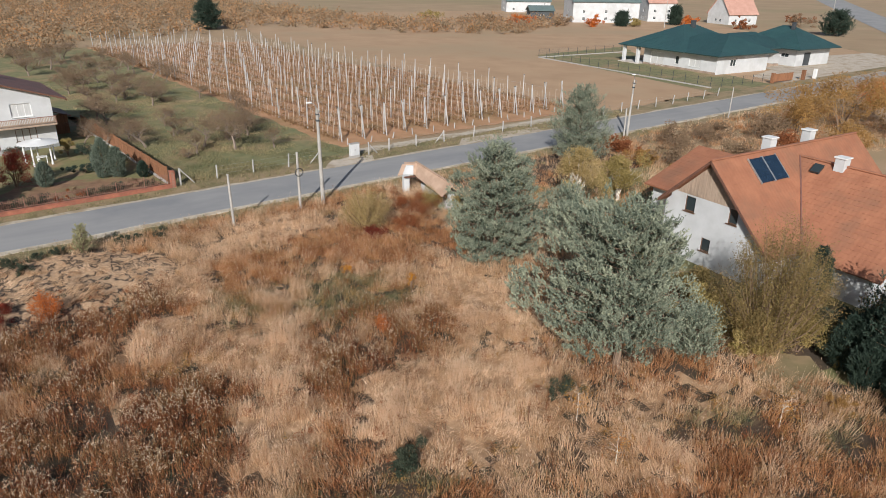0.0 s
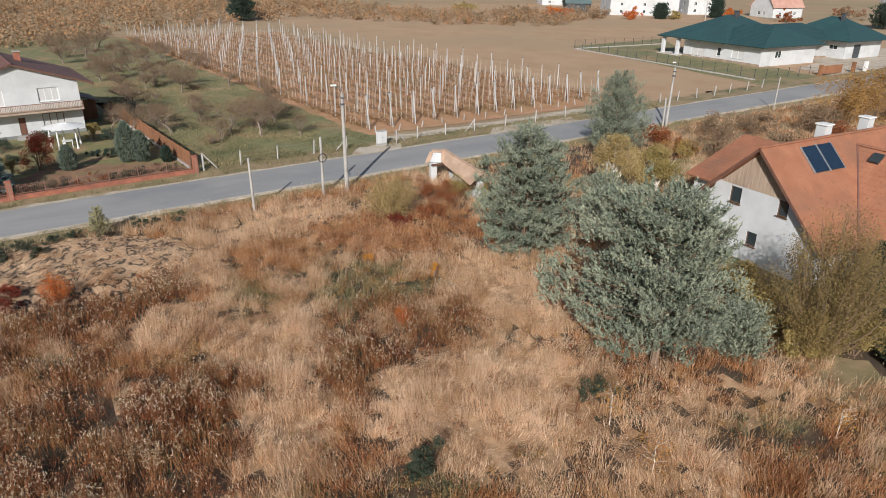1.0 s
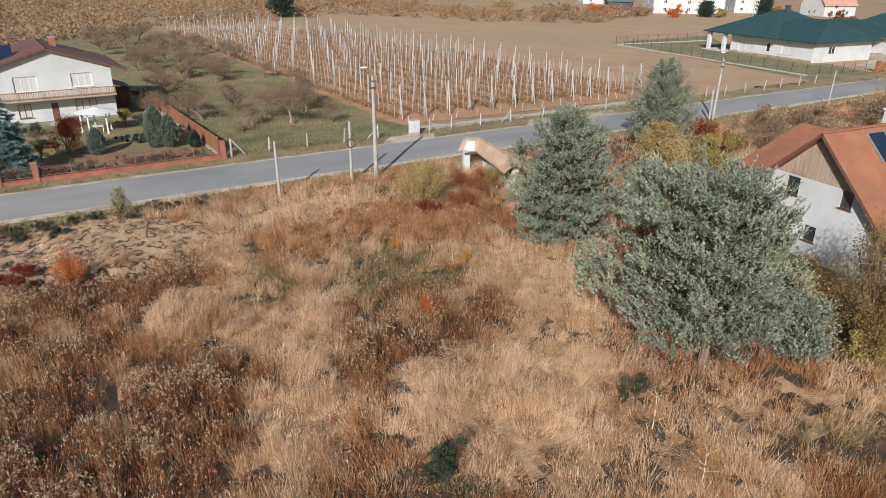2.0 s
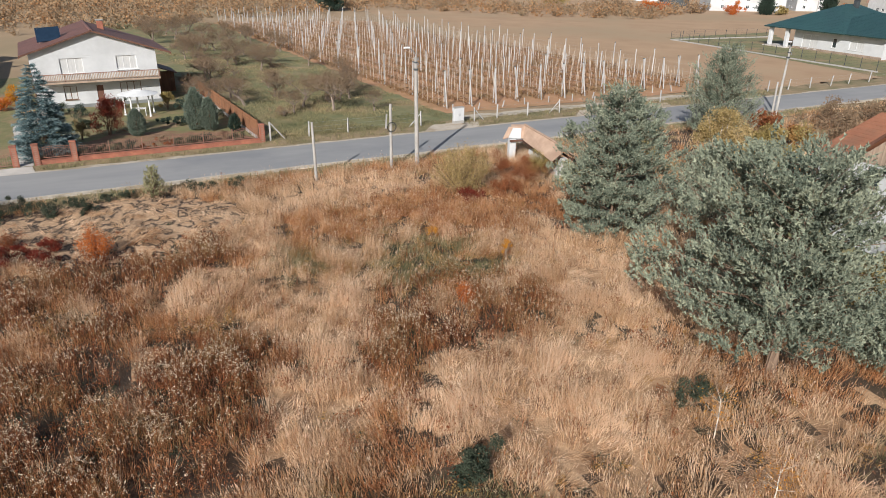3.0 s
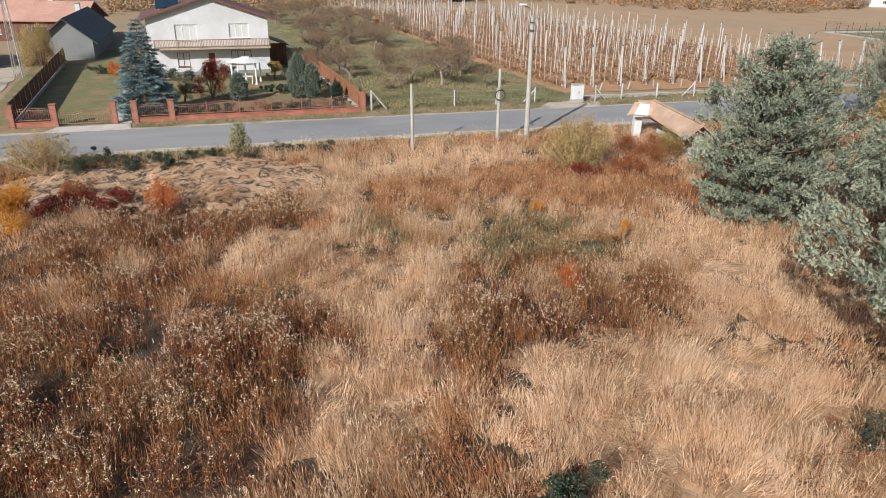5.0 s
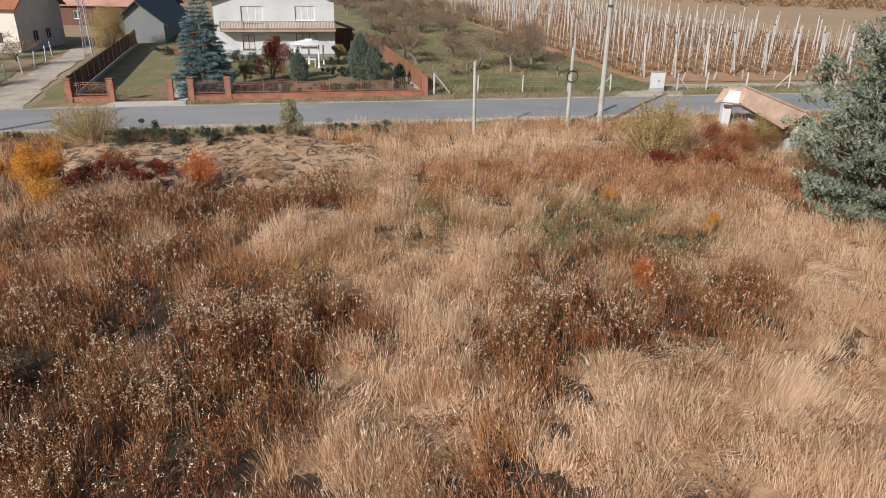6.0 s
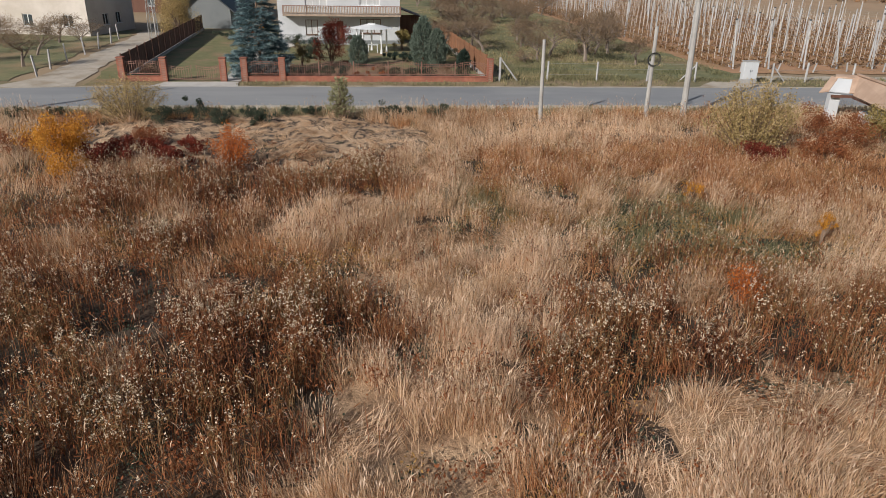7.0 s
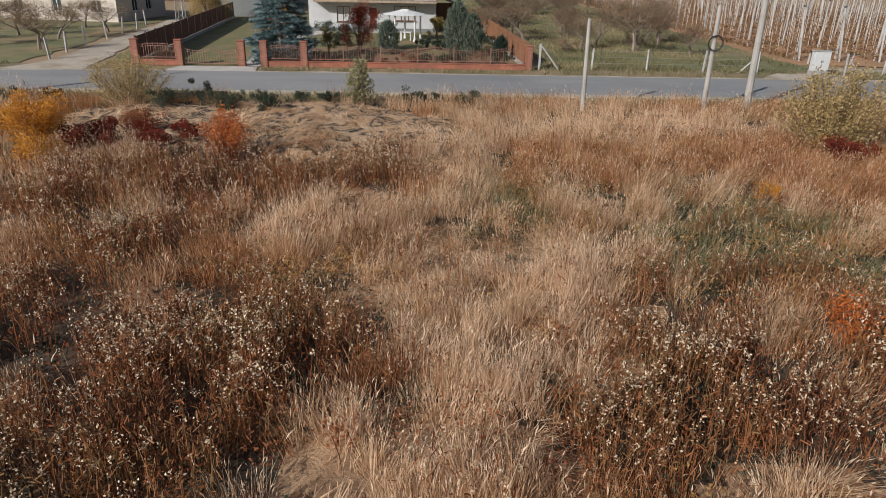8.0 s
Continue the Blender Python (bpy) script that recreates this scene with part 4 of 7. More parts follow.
# bungalow with the dark green hipped roof
def bungalow():
    h = tagged(empty_at("bungalow", 0, 0), "white bungalow with dark green hipped roofs", "house")
    big = [(88.2, 91.4, 0.3, 2.6), (84.6, 85.4, 0.9, 2.4), (79.6, 82.2, 0.9, 2.4)]
    zt = 3.45
    part("wall", wall_mesh("y", 109.2, 0.3, 76.2, 93.2, 0, zt, big), M["render"], h)
    for b in big:
        window(h, "y", 109.2, -1, *b, "frame_white", 2 if b[1] - b[0] > 1 else 1, curtain=b[1] - b[0] > 1)
    part("wall", wall_mesh("x", 76.2, 0.3, 109.502, 123.8, 0, zt, [(113.0, 114.6, 1.3, 2.5)]), M["render"], h)
    window(h, "x", 76.2, -1, 113.0, 114.6, 1.3, 2.5, "frame_white", 2, curtain=False)
    part("wall", wall_mesh("x", 92.9, 0.3, 109.502, 127, 0, zt), M["render"], h)
    part("wall", wall_mesh("y", 123.5, 0.3, 76.502, 83.0, 0, zt), M["render"], h)
    part("wall", wall_mesh("x", 83.0, 0.3, 123.5, 133.8, 0, zt), M["render"], h)
    part("wall", wall_mesh("y", 133.8, 0.3, 76.9, 90, 0, zt, [(78.5, 80.2, 1.6, 2.4)]), M["render"], h)
    window(h, "y", 133.8, -1, 78.5, 80.2, 1.6, 2.4, "frame_white", 2, curtain=False)
    part("wall", wall_mesh("x", 76.9, 0.3, 134.102, 145.0, 0, zt, [(136.4, 138.6, 0.05, 2.6)]), M["render"], h)
    part("garage_door", boxes((136.45, 138.55, 76.97, 77.03, 0.06, 2.58)), M["slate"], h, "dark garage door")
    part("wall", wall_mesh("y", 144.7, 0.3, 77.202, 90, 0, zt), M["render"], h)
    part("wall", wall_mesh("x", 89.7, 0.3, 127.3, 144.7, 0, zt), M["render"], h)
    for x, y in ((108.4, 94.0), (108.4, 97.6)):
        part("porch_column", boxes((x - 0.3, x + 0.3, y - 0.3, y + 0.3, 0, 3.4), bevel=0.03), M["render"], h)
    part("porch_floor", boxes((107.6, 112, 93.3, 98.4, 0.03, 0.18)), M["paving"], h)
    part("plinth", boxes((109.15, 109.198, 76.2, 93.2, 0, 0.4)), M["boards"], h, "low brown plinth")
    hip_roof(h, 107.5, 128.5, 82.4, 98.7, 3.4, 7.5, M["green_tile"], 3.0, "x", "dark green tiled hip roof")
    hip_roof(h, 108.0, 125.0, 75.0, 90.0, 3.38, 6.5, M["green_tile"], 5.0, "y")
    hip_roof(h, 120.0, 137.0, 79.5, 92.5, 3.36, 6.0, M["green_tile"], 8.0, "x")
    hip_roof(h, 132.4, 146.4, 75.4, 91.4, 3.4, 7.2, M["green_tile"], 2.5, "y")
    chimney(h, 118.0, 89.6, 6.6, 8.2, 0.7, "slate", "slate")
    chimney(h, 138.4, 81.5, 6.2, 7.9, 0.6, "slate", "slate")
    lot = plot((109.2, 76.2), (127.6, 89.4), -2.0, 1.17, 1.15)
    settle(h, lot)
    # low plinth wall with mesh fence
    f = tagged(empty_at("garden_fence", 0, 0), "low white plinth with dark wire mesh fence", "fence")
    part("plinth", boxes((95.92, 96.08, 66.6, 109.3, 0, 0.22), (96.082, 121, 109.14, 109.3, 0, 0.22)), M["concrete"], f)
    pm = link_mesh("fence_post", boxes((-0.03, 0.03, -0.03, 0.03, 0, 1.5)), M["slate"])
    for i in range(18):
        piece("fence_post", pm, f, pose(95.99, 66.8 + i * 2.5, 0.222))
    for i in range(1, 10):
        piece("fence_post", pm, f, pose(96 + i * 2.6, 109.2, 0.222))
    for i in range(1, 6):
        piece("fence_post", pm, f, pose(96 + i * 2.6, 66.7, 0.02))
    bm = bmesh.new()
    for z in (0.7, 1.1, 1.5, 1.8):
        box(bm, 95.985, 95.997, 66.6, 109.2, z, z + 0.012)
        box(bm, 96, 120, 109.19, 109.2, z, z + 0.012)
        box(bm, 96, 109, 66.7, 66.71, z - 0.3, z - 0.288)
    part("wire", bm, M["slate"], f)
    settle(f, lot)
    # gate pieces
    g = tagged(empty_at("driveway_gate", 0, 0), "brown boarded sliding gate between white posts", "gate")
    for x in (110.0, 118.6, 122.0):
        part("gate_post", boxes((x - 0.25, x + 0.25, 65.3, 65.8, 0.02, 1.7), bevel=0.02), M["white_paint"] if x > 121 else M["brown_wood"], g)
    part("gate_panel", boxes((110.6, 115.5, 65.5, 65.6, 0.2, 1.5), bevel=0.01), M["brown_wood"], g)
    settle(g, lot)
    w = tagged(empty_at("stacked_timber", 0, 0), "stack of grey timber beside the bungalow wall", "timber stack")
    bd = link_mesh("plank", boxes((-4.5, 4.5, -0.12, 0.12, 0, 0.2), bevel=0.02), M["boards"])
    for k in range(4):
        settle(w, lot if k == 0 else Matrix())
        piece("plank", bd, w, pose(127.5, 79.2 + 0.26 * (k % 2), 0.04 + 0.21 * (k // 2 * 2 + 0) * 0.5, 0, 0, k * 0.4))


bungalow()


def plain_house(name, label, x, y, rz, w, d, ze, zr, wall, roof, wins=3, storeys=2, blank=False):
    """A distant gabled house with windows on its long and gable sides."""
    h = tagged(empty_at(name, x, y, 0, rz), label, "house")
    holes = []
    for s in range(storeys):
        for i in range(wins):
            u = -w / 2 + (i + 0.5) * w / wins
            holes.append((u - 0.55, u + 0.55, 0.9 + s * 2.7, 2.1 + s * 2.7))
    part("wall", wall_mesh("x", -d / 2, 0.3, -w / 2, w / 2, 0, ze, holes), M[wall], h)
    for b in holes:
        window(h, "x", -d / 2, -1, *b, "frame_white", 2, curtain=False)
    part("wall", wall_mesh("x", d / 2 - 0.3, 0.3, -w / 2, w / 2, 0, ze), M[wall], h)
    gh = [] if blank else [(-1.8, -0.7, 0.9, 2.1), (0.8, 1.9, 0.9, 2.1)] + ([(-0.6, 0.6, 3.5, 4.8)] if ze > 5 else [])
    for sx in (-1, 1):
        at = sx * w / 2 - (0.3 if sx > 0 else 0)
        part("wall", wall_mesh("y", at, 0.3, -d / 2 + 0.302, d / 2 - 0.302, 0, ze, gh), M[wall], h)
        for b in gh:
            window(h, "y", sx * w / 2, sx, *b, "frame_white", 2, curtain=False)
        bm = bmesh.new()
        prism(bm, [(-d / 2, ze + 0.003), (d / 2, ze + 0.003), (0, zr - 0.2)], "x", at, at + 0.3)
        part("gable", bm, M[wall], h)
    k = (zr - ze) / (d / 2)
    for s in (-1, 1):
        e = s * (d / 2 + 0.6)
        tile_roof("roof", h, [(-w / 2 - 0.5, e, ze - 0.6 * k + 0.1), (w / 2 + 0.5, e, ze - 0.6 * k + 0.1), (w / 2 + 0.5, 0, zr + 0.1), (-w / 2 - 0.5, 0, zr + 0.1)], M[roof], 0.5, 0.5)
    chimney(h, w * 0.2, 0.3, zr - 0.4, zr + 0.9, 0.6, "render")
    return h


plain_house("house", "distant white house with teal gable roof", 220.12, 212.71, -28, 27.60, 14.53, 8.14, 12.49, "render", "teal_tile")
plain_house("house", "distant white house with teal roof and dormer", 234.34, 277.97, -28, 21.92, 14.09, 5.32, 10.33, "render", "teal_tile", 3, 1)
plain_house("house", "distant small house with steep faded pink roof", 265.98, 182.31, -12, 14.59, 12.40, 4.38, 11.67, "render", "pink_tile", 2, 1)
plain_house("barn", "low teal farm shed in the distance", 206.69, 235.14, -28, 10.30, 7.36, 3.53, 5.30, "slate", "teal_tile", 1, 1)
plain_house("house", "distant white house wing with brick posts", 247.32, 206.07, -28, 11.78, 10.31, 7.66, 11.20, "render", "pink_tile", 2, 2)
plain_house("house", "cream farmhouse with red tile roof behind bare fruit trees", -32.19, 96.67, -7, 13.32, 9.22, 4.71, 7.79, "cream", "terracotta", 3, 1)
plain_house("barn", "long grey rendered barn with dark slate roof", -17.92, 112.32, 95, 21.36, 5.66, 2.35, 4.70, "render_grey", "slate", 1, 0, True)
plain_house("house", "long wooden farm building with faded pink roof", -28.73, 128.67, -7, 19.09, 9.55, 3.0, 5.2, "dark_wood", "pink_tile", 4, 1)

# ---- plants: leaves, blades, tufts as arrays ----
def scatter_leaves(P, size, rng, up=0.5, spread=0.35):
    """Two-triangle leaves at the points P, turned at random."""
    n = len(P)
    s = size * rng.uniform(1 - spread, 1 + spread, n)
    d = rng.normal(size=(n, 3))
    d[:, 2] += up
    d /= np.linalg.norm(d, axis=1)[:, None]
    e = np.cross(d, rng.normal(size=(n, 3)))
    e /= np.linalg.norm(e, axis=1)[:, None]
    f = np.cross(d, e)
    a, b = e * s[:, None] * 0.5, f * s[:, None] * 0.32
    fold = d * s[:, None] * 0.12
    v = np.stack([P - a, P + b + fold, P + a, P - b + fold], 1).reshape(-1, 3)
    i = np.arange(n)[:, None] * 4
    t = np.concatenate([i + [0, 1, 2], i + [0, 2, 3]], 1).reshape(-1, 3)
    return v, t


def blades(P, h, w, lean, rng):
    """Bent kite-shaped blades that rise from P."""
    n = len(P)
    a = rng.uniform(0, math.tau, n)
    side = np.stack([np.cos(a), np.sin(a), np.zeros(n)], -1) * (w / 2)[:, None]
    mid = P + np.concatenate([lean * 0.32, (h * 0.55)[:, None]], 1)
    tip = P + np.concatenate([lean, h[:, None]], 1)
    v = np.stack([P, mid - side, mid + side, tip], 1).reshape(-1, 3)
    i = np.arange(n)[:, None] * 4
    t = np.concatenate([i + [0, 2, 1], i + [1, 2, 3]], 1).reshape(-1, 3)
    return v, t


def spikes(P, h, w, lean, rng):
    """Straight one-faced blades that rise from P, widest a little above the foot."""
    n = len(P)
    a = rng.uniform(0, math.tau, n)
    side = np.stack([np.cos(a), np.sin(a), np.zeros(n)], -1) * (w / 2)[:, None]
    tip = P + np.concatenate([lean, h[:, None]], 1)
    v = np.stack([P - side, P + side, tip], 1).reshape(-1, 3)
    return v, np.arange(3 * n).reshape(-1, 3)


def brush_shoots(P, D, length, width, k, rng, splay=0.8):
    """At each P a shoot along D set all along with k short needle bundles."""
    m = len(P) * k
    P, D, L = np.repeat(P, k, 0), np.repeat(D, k, 0), np.repeat(length, k)
    base = P + D * (rng.rand(m) * L)[:, None]
    q = D * 0.8 + splay * rng.normal(size=(m, 3)) * 0.7
    q /= np.linalg.norm(q, axis=1)[:, None]
    side = np.cross(q, rng.normal(size=(m, 3)))
    side /= np.linalg.norm(side, axis=1)[:, None]
    side *= (np.repeat(width, k) * rng.uniform(0.7, 1.3, m) / 2)[:, None]
    tip = base + q * (0.13 * rng.uniform(0.7, 1.35, m))[:, None]
    v = np.stack([base - side, base + side, tip], 1).reshape(-1, 3)
    return v, np.arange(3 * m).reshape(-1, 3)


def needle_tufts(P, D, length, width, k, rng, splay=0.55):
    """At each P a shoot along D that bristles with k flat needle bundles."""
    n = len(P)
    P, D = np.repeat(P, k, 0), np.repeat(D, k, 0)
    m = n * k
    s = rng.rand(m)
    L = np.repeat(length, k)
    base = P + D * (s * L * 0.6)[:, None]
    q = D + splay * rng.normal(size=(m, 3))
    q /= np.linalg.norm(q, axis=1)[:, None]
    side = np.cross(q, rng.normal(size=(m, 3)))
    side /= np.linalg.norm(side, axis=1)[:, None]
    side *= (np.repeat(width, k) * rng.uniform(0.7, 1.3, m) / 2)[:, None]
    tip = base + q * (L * rng.uniform(0.45, 0.8, m))[:, None]
    v = np.stack([base - side * 0.6, base + side * 0.6, tip + side * 0.5, tip - side * 0.5], 1).reshape(-1, 3)
    i = np.arange(m)[:, None] * 4
    t = np.concatenate([i + [0, 1, 2], i + [0, 2, 3]], 1).reshape(-1, 3)
    return v, t


M["stake"] = surface("pale_stakes", (0.36, 0.31, 0.265), (0.53, 0.475, 0.42), 2.0, bump=0.2)
M["vine_leaf"] = leafy("withered_vine_leaves", [(0.12, 0.065, 0.035), (0.22, 0.125, 0.065), (0.32, 0.19, 0.10), (0.30, 0.21, 0.10)])

# ---- fences, poles, cabinet ----
def front_fence():
    f = tagged(empty_at("garden_fence", 0, 64.75), "red brick fence with brown iron railings and gate", "fence")
    posts = [-12.4, -9.6, -5.6, -4.15, -1.55, 13.3]
    bk = link_mesh("brick", boxes((-0.12, 0.12, -0.055, 0.055, -0.033, 0.033), bevel=0.006), M["brick"])
    for x in posts:
        p = part("brick_post", boxes((x - 0.2, x + 0.2, -0.2, 0.2, 0, 1.58)), M["mortar"], f)
        for c in range(20):
            for s in (-1, 1):
                if c % 2:
                    piece("brick", bk, p, pose(x + 0.09 * s + (0.02 * s), -0.165, 0.045 + c * 0.077))
                    piece("brick", bk, p, pose(x + 0.165 * s, 0.1, 0.045 + c * 0.077, 0, 0, 90))
                else:
                    piece("brick", bk, p, pose(x + 0.165 * s, -0.1, 0.045 + c * 0.077, 0, 0, 90))
        bm = boxes((x - 0.26, x + 0.26, -0.26, 0.26, 1.582, 1.66), bevel=0.03)
        part("post_cap", bm, M["brick"], p)
    for a, b in ((-12.2, -9.8), (-3.95, -1.75), (-1.35, 13.1)):
        part("brick_plinth", boxes((a, b, -0.15, 0.15, 0, 0.34), bevel=0.015), M["brick"], f, "red brick plinth")
        cop = part("coping", boxes((a, b, -0.19, 0.19, 0.342, 0.39), bevel=0.015), M["brick"], f)
    # iron panels with wavy tops
    pk = link_mesh("picket", boxes((-0.011, 0.011, -0.011, 0.011, 0, 1.0)), M["iron"])

    def panel(x0, x1, zb, zt, bow, nm="railing"):
        bm = bmesh.new()
        box(bm, x0, x1, -0.02, 0.02, zb, zb + 0.045)
        n = max(4, int((x1 - x0) / 0.3))
        pts = [(x0 + (x1 - x0) * i / n, 0, zt + bow * math.sin(math.pi * i / n)) for i in range(n + 1)]
        tube(bm, pts, [0.014] * (n + 1), 5)
        tube(bm, [(x, y, z - 0.14) for x, y, z in pts], [0.016] * (n + 1), 6)
        r = part(nm, bm, M["iron"], f)
        k = int((x1 - x0) / 0.155)
        for i in range(1, k):
            s = i / k
            piece("picket", pk, r, pose(x0 + (x1 - x0) * s, 0, zb) @ Matrix.Diagonal((1, 1, zt + 0.07 + bow * math.sin(math.pi * s) - zb, 1)))
    panel(-12.2, -9.8, 0.5, 1.28, 0.1)
    panel(-3.95, -1.75, 0.5, 1.28, 0.1)
    xs = [-1.35, 1.0, 3.45, 5.9, 8.3, 10.75, 13.1]
    for i, (a, b) in enumerate(zip(xs, xs[1:])):
        panel(a + 0.04, b - 0.04, 0.5, 1.22, 0.16 if i % 2 else -0.02)
        if i:
            part("iron_post", boxes((a - 0.035, a + 0.035, -0.035, 0.035, 0.392, 1.42)), M["iron"], f)
    lot = plot((0.0, 64.75), (0.4, 65.35), 4.66)
    settle(f, lot)
    # double gate
    panel(-9.38, -7.65, 0.14, 1.12, -0.18, "gate_leaf")
    panel(-7.55, -5.82, 0.14, 1.12, -0.18, "gate_leaf")
    # brace beside the last pillar
    b = tagged(empty_at("fence_brace", 14.1, 65.0), "white concrete fence post with slanting brace", "fence post")
    part("post", boxes((-0.07, 0.07, -0.07, 0.07, 0, 1.7), bevel=0.01), M["white_post"], b)
    bm = bmesh.new()
    tube(bm, [(0.1, 0, 1.55), (1.35, 0.05, 0.0)], (0.06, 0.06), 6)
    part("brace", bm, M["white_post"], b)
    settle(b, lot)


front_fence()


def board_fence(x0, y0, x1, y1, h, material, label, n):
    f = tagged(empty_at("board_fence", x0, y0), label, "fence")
    L = math.hypot(x1 - x0, y1 - y0)
    a = math.degrees(math.atan2(y1 - y0, x1 - x0))
    f.matrix_basis = pose(x0, y0, 0, 0, 0, a)
    step = L / n
    part("plinth", boxes((0, L, -0.1, 0.1, 0, 0.25)), M["concrete"], f, "pale concrete plinth")
    bd = link_mesh("board", boxes((0, 0.155, -0.012, 0.012, 0, h - 0.3), bevel=0.004), M[material])
    for i in range(n):
        bay = part("fence_panel", boxes((i * step + 0.05, (i + 1) * step - 0.05, 0.016, 0.05, 0.5, 0.58), (i * step + 0.05, (i + 1) * step - 0.05, 0.016, 0.05, h - 0.4, h - 0.32)), M[material], f)
        k = int((step - 0.1) / 0.165)
        for j in range(k):
            piece("board", bd, bay, pose(i * step + 0.06 + j * (step - 0.12) / k, 0, 0.27))
        part("fence_post", boxes((i * step - 0.05, i * step + 0.05, -0.05, 0.05, 0.0, h + 0.05)), M[material], f)


board_fence(13.50, 67.68, 9.95, 98.35, 1.75, "brown_wood", "long reddish brown board fence on pale plinth", 13)
board_fence(-12.12, 64.88, -16.96, 99.88, 1.75, "dark_wood", "long dark brown board fence on pale plinth", 15)


def concrete_pole(x, y, h, r0, r1, tilt, label, lamp=0.0, ring=0.0):
    p = tagged(empty_at("utility_pole", x, y), label, "utility pole")
    p.matrix_basis = pose(x, y, -0.1, tilt[0], tilt[1], 0)
    bm = bmesh.new()
    tube(bm, [(0, 0, 0), (0, 0, h * 0.5), (0, 0, h)], (r0, (r0 + r1) / 2, r1), 10)
    part("shaft", bm, M["concrete"], p)
    if lamp:
        bm = bmesh.new()
        tube(bm, [(0, 0, h - 0.5), (0, 0, h + 0.1), (lamp * 0.3, lamp * 0.2, h + 0.5), (lamp, lamp * 0.6, h + 0.75)], (0.04, 0.04, 0.035, 0.03), 6)
        arm = part("lamp_arm", bm, M["grey_iron"], p)
        bm = boxes((lamp - 0.25, lamp + 0.25, lamp * 0.6 - 0.12, lamp * 0.6 + 0.12, h + 0.68, h + 0.82), bevel=0.05)
        part("lamp_head", bm, M["white_paint"], arm)
        for lo, hi in ((1.0, 0.85), (0.45, 0.35)):
            part("bracket", boxes((-0.13, 0.13, -0.16, 0.16, h - lo, h - hi)), M["slate"], p)
        for z in (h - 0.2, h - 0.6):
            bm = bmesh.new()
            tube(bm, [(0.12, -0.18, z), (0.12, -0.18, z + 0.18)], (0.05, 0.035), 8)
            part("insulator", bm, M["render_grey"], p)
    if ring:
        bm = bmesh.new()
        n = 18
        for q in range(3):
            rr = 0.32 + 0.03 * q
            tube(bm, [(rr * math.cos(i * math.tau / n) + 0.02, -r0 - 0.03 - 0.02 * q, ring + rr * math.sin(i * math.tau / n)) for i in range(n + 1)], [0.014] * (n + 1), 5)
        part("cable_coil", bm, M["black"], p, "coiled black cable")
    return p


concrete_pole(-17.3, 50.4, 8.2, 0.19, 0.12, (0, 0.4), "concrete utility pole at the roadside")
concrete_pole(23.91, 54.95, 8.49, 0.19, 0.12, (-0.5, -0.6), "tall pale concrete utility pole with street lamp", lamp=-0.9)
concrete_pole(21.64, 54.69, 5.14, 0.135, 0.10, (0.5, -0.4), "short concrete pole with a black cable coil", ring=3.4)
concrete_pole(15.30, 53.30, 4.49, 0.12, 0.085, (0, -1.2), "thin weathered concrete pole at the field's edge")
concrete_pole(68.74, 59.84, 7.19, 0.16, 0.10, (0, 1.5), "concrete utility pole with lamp beside the road", lamp=-0.9)
concrete_pole(67.56, 59.31, 3.80, 0.12, 0.1, (0, -1.0), "short dark stub pole against the taller one")
concrete_pole(90.77, 60.32, 4.55, 0.1, 0.07, (0, 0.8), "thin concrete pole beside the road")
concrete_pole(166.10, 73.08, 8.31, 0.16, 0.1, (0, 0.4), "distant concrete pole by the bungalow")
concrete_pole(218.54, 177.90, 11.90, 0.16, 0.1, (0, 0.4), "distant concrete pole among the houses")
concrete_pole(310.56, 164.50, 12.60, 0.16, 0.1, (0, 0.4), "distant concrete pole along the side road")
concrete_pole(352.01, 156.09, 12.88, 0.16, 0.1, (0, 0.4), "distant concrete pole along the side road")


def lattice_mast():
    p = tagged(empty_at("lattice_mast", -18.7, 89.0), "slender grey steel lattice mast beside the track", "mast")
    H = 10.0
    for sx, sy in ((-1, -1), (1, -1), (1, 1), (-1, 1)):
        bm = bmesh.new()
        tube(bm, [(sx * 0.38, sy * 0.38, 0), (sx * 0.12, sy * 0.12, H)], (0.04, 0.03), 5)
        part("leg", bm, M["grey_iron"], p)
    bm = bmesh.new()
    for i in range(16):
        z0, z1 = i * H / 16, (i + 1) * H / 16
        a, b = 0.38 - 0.26 * z0 / H, 0.38 - 0.26 * z1 / H
        for q in range(4):
            c0, s0 = ((-1, -1), (1, -1), (1, 1), (-1, 1))[q]
            c1, s1 = ((1, -1), (1, 1), (-1, 1), (-1, -1))[q]
            tube(bm, [(c0 * a, s0 * a, z0), (c1 * b, s1 * b, z1)], (0.018, 0.018), 4)
    part("lattice", bm, M["grey_iron"], p)


lattice_mast()


def cabinet():
    c = tagged(empty_at("utility_cabinet", 33.4, 67.6, 0, 4), "white roadside utility cabinet on concrete base", "cabinet")
    part("base", boxes((-0.58, 0.58, -0.26, 0.26, 0.0, 0.3), bevel=0.01), M["concrete"], c)
    part("body", boxes((-0.55, 0.55, -0.23, 0.23, 0.302, 1.58), bevel=0.015), M["render"], c)
    part("roof", boxes((-0.6, 0.6, -0.28, 0.28, 1.582, 1.66), bevel=0.02), M["concrete"], c)
    for s in (-1, 1):
        d = part("door", boxes((min(s * 0.01, s * 0.52), max(s * 0.01, s * 0.52), -0.25, -0.232, 0.36, 1.52)), M["render"], c)
        part("handle", boxes((s * 0.06 - 0.015, s * 0.06 + 0.015, -0.27, -0.252, 0.85, 1.0)), M["slate"], d)


cabinet()


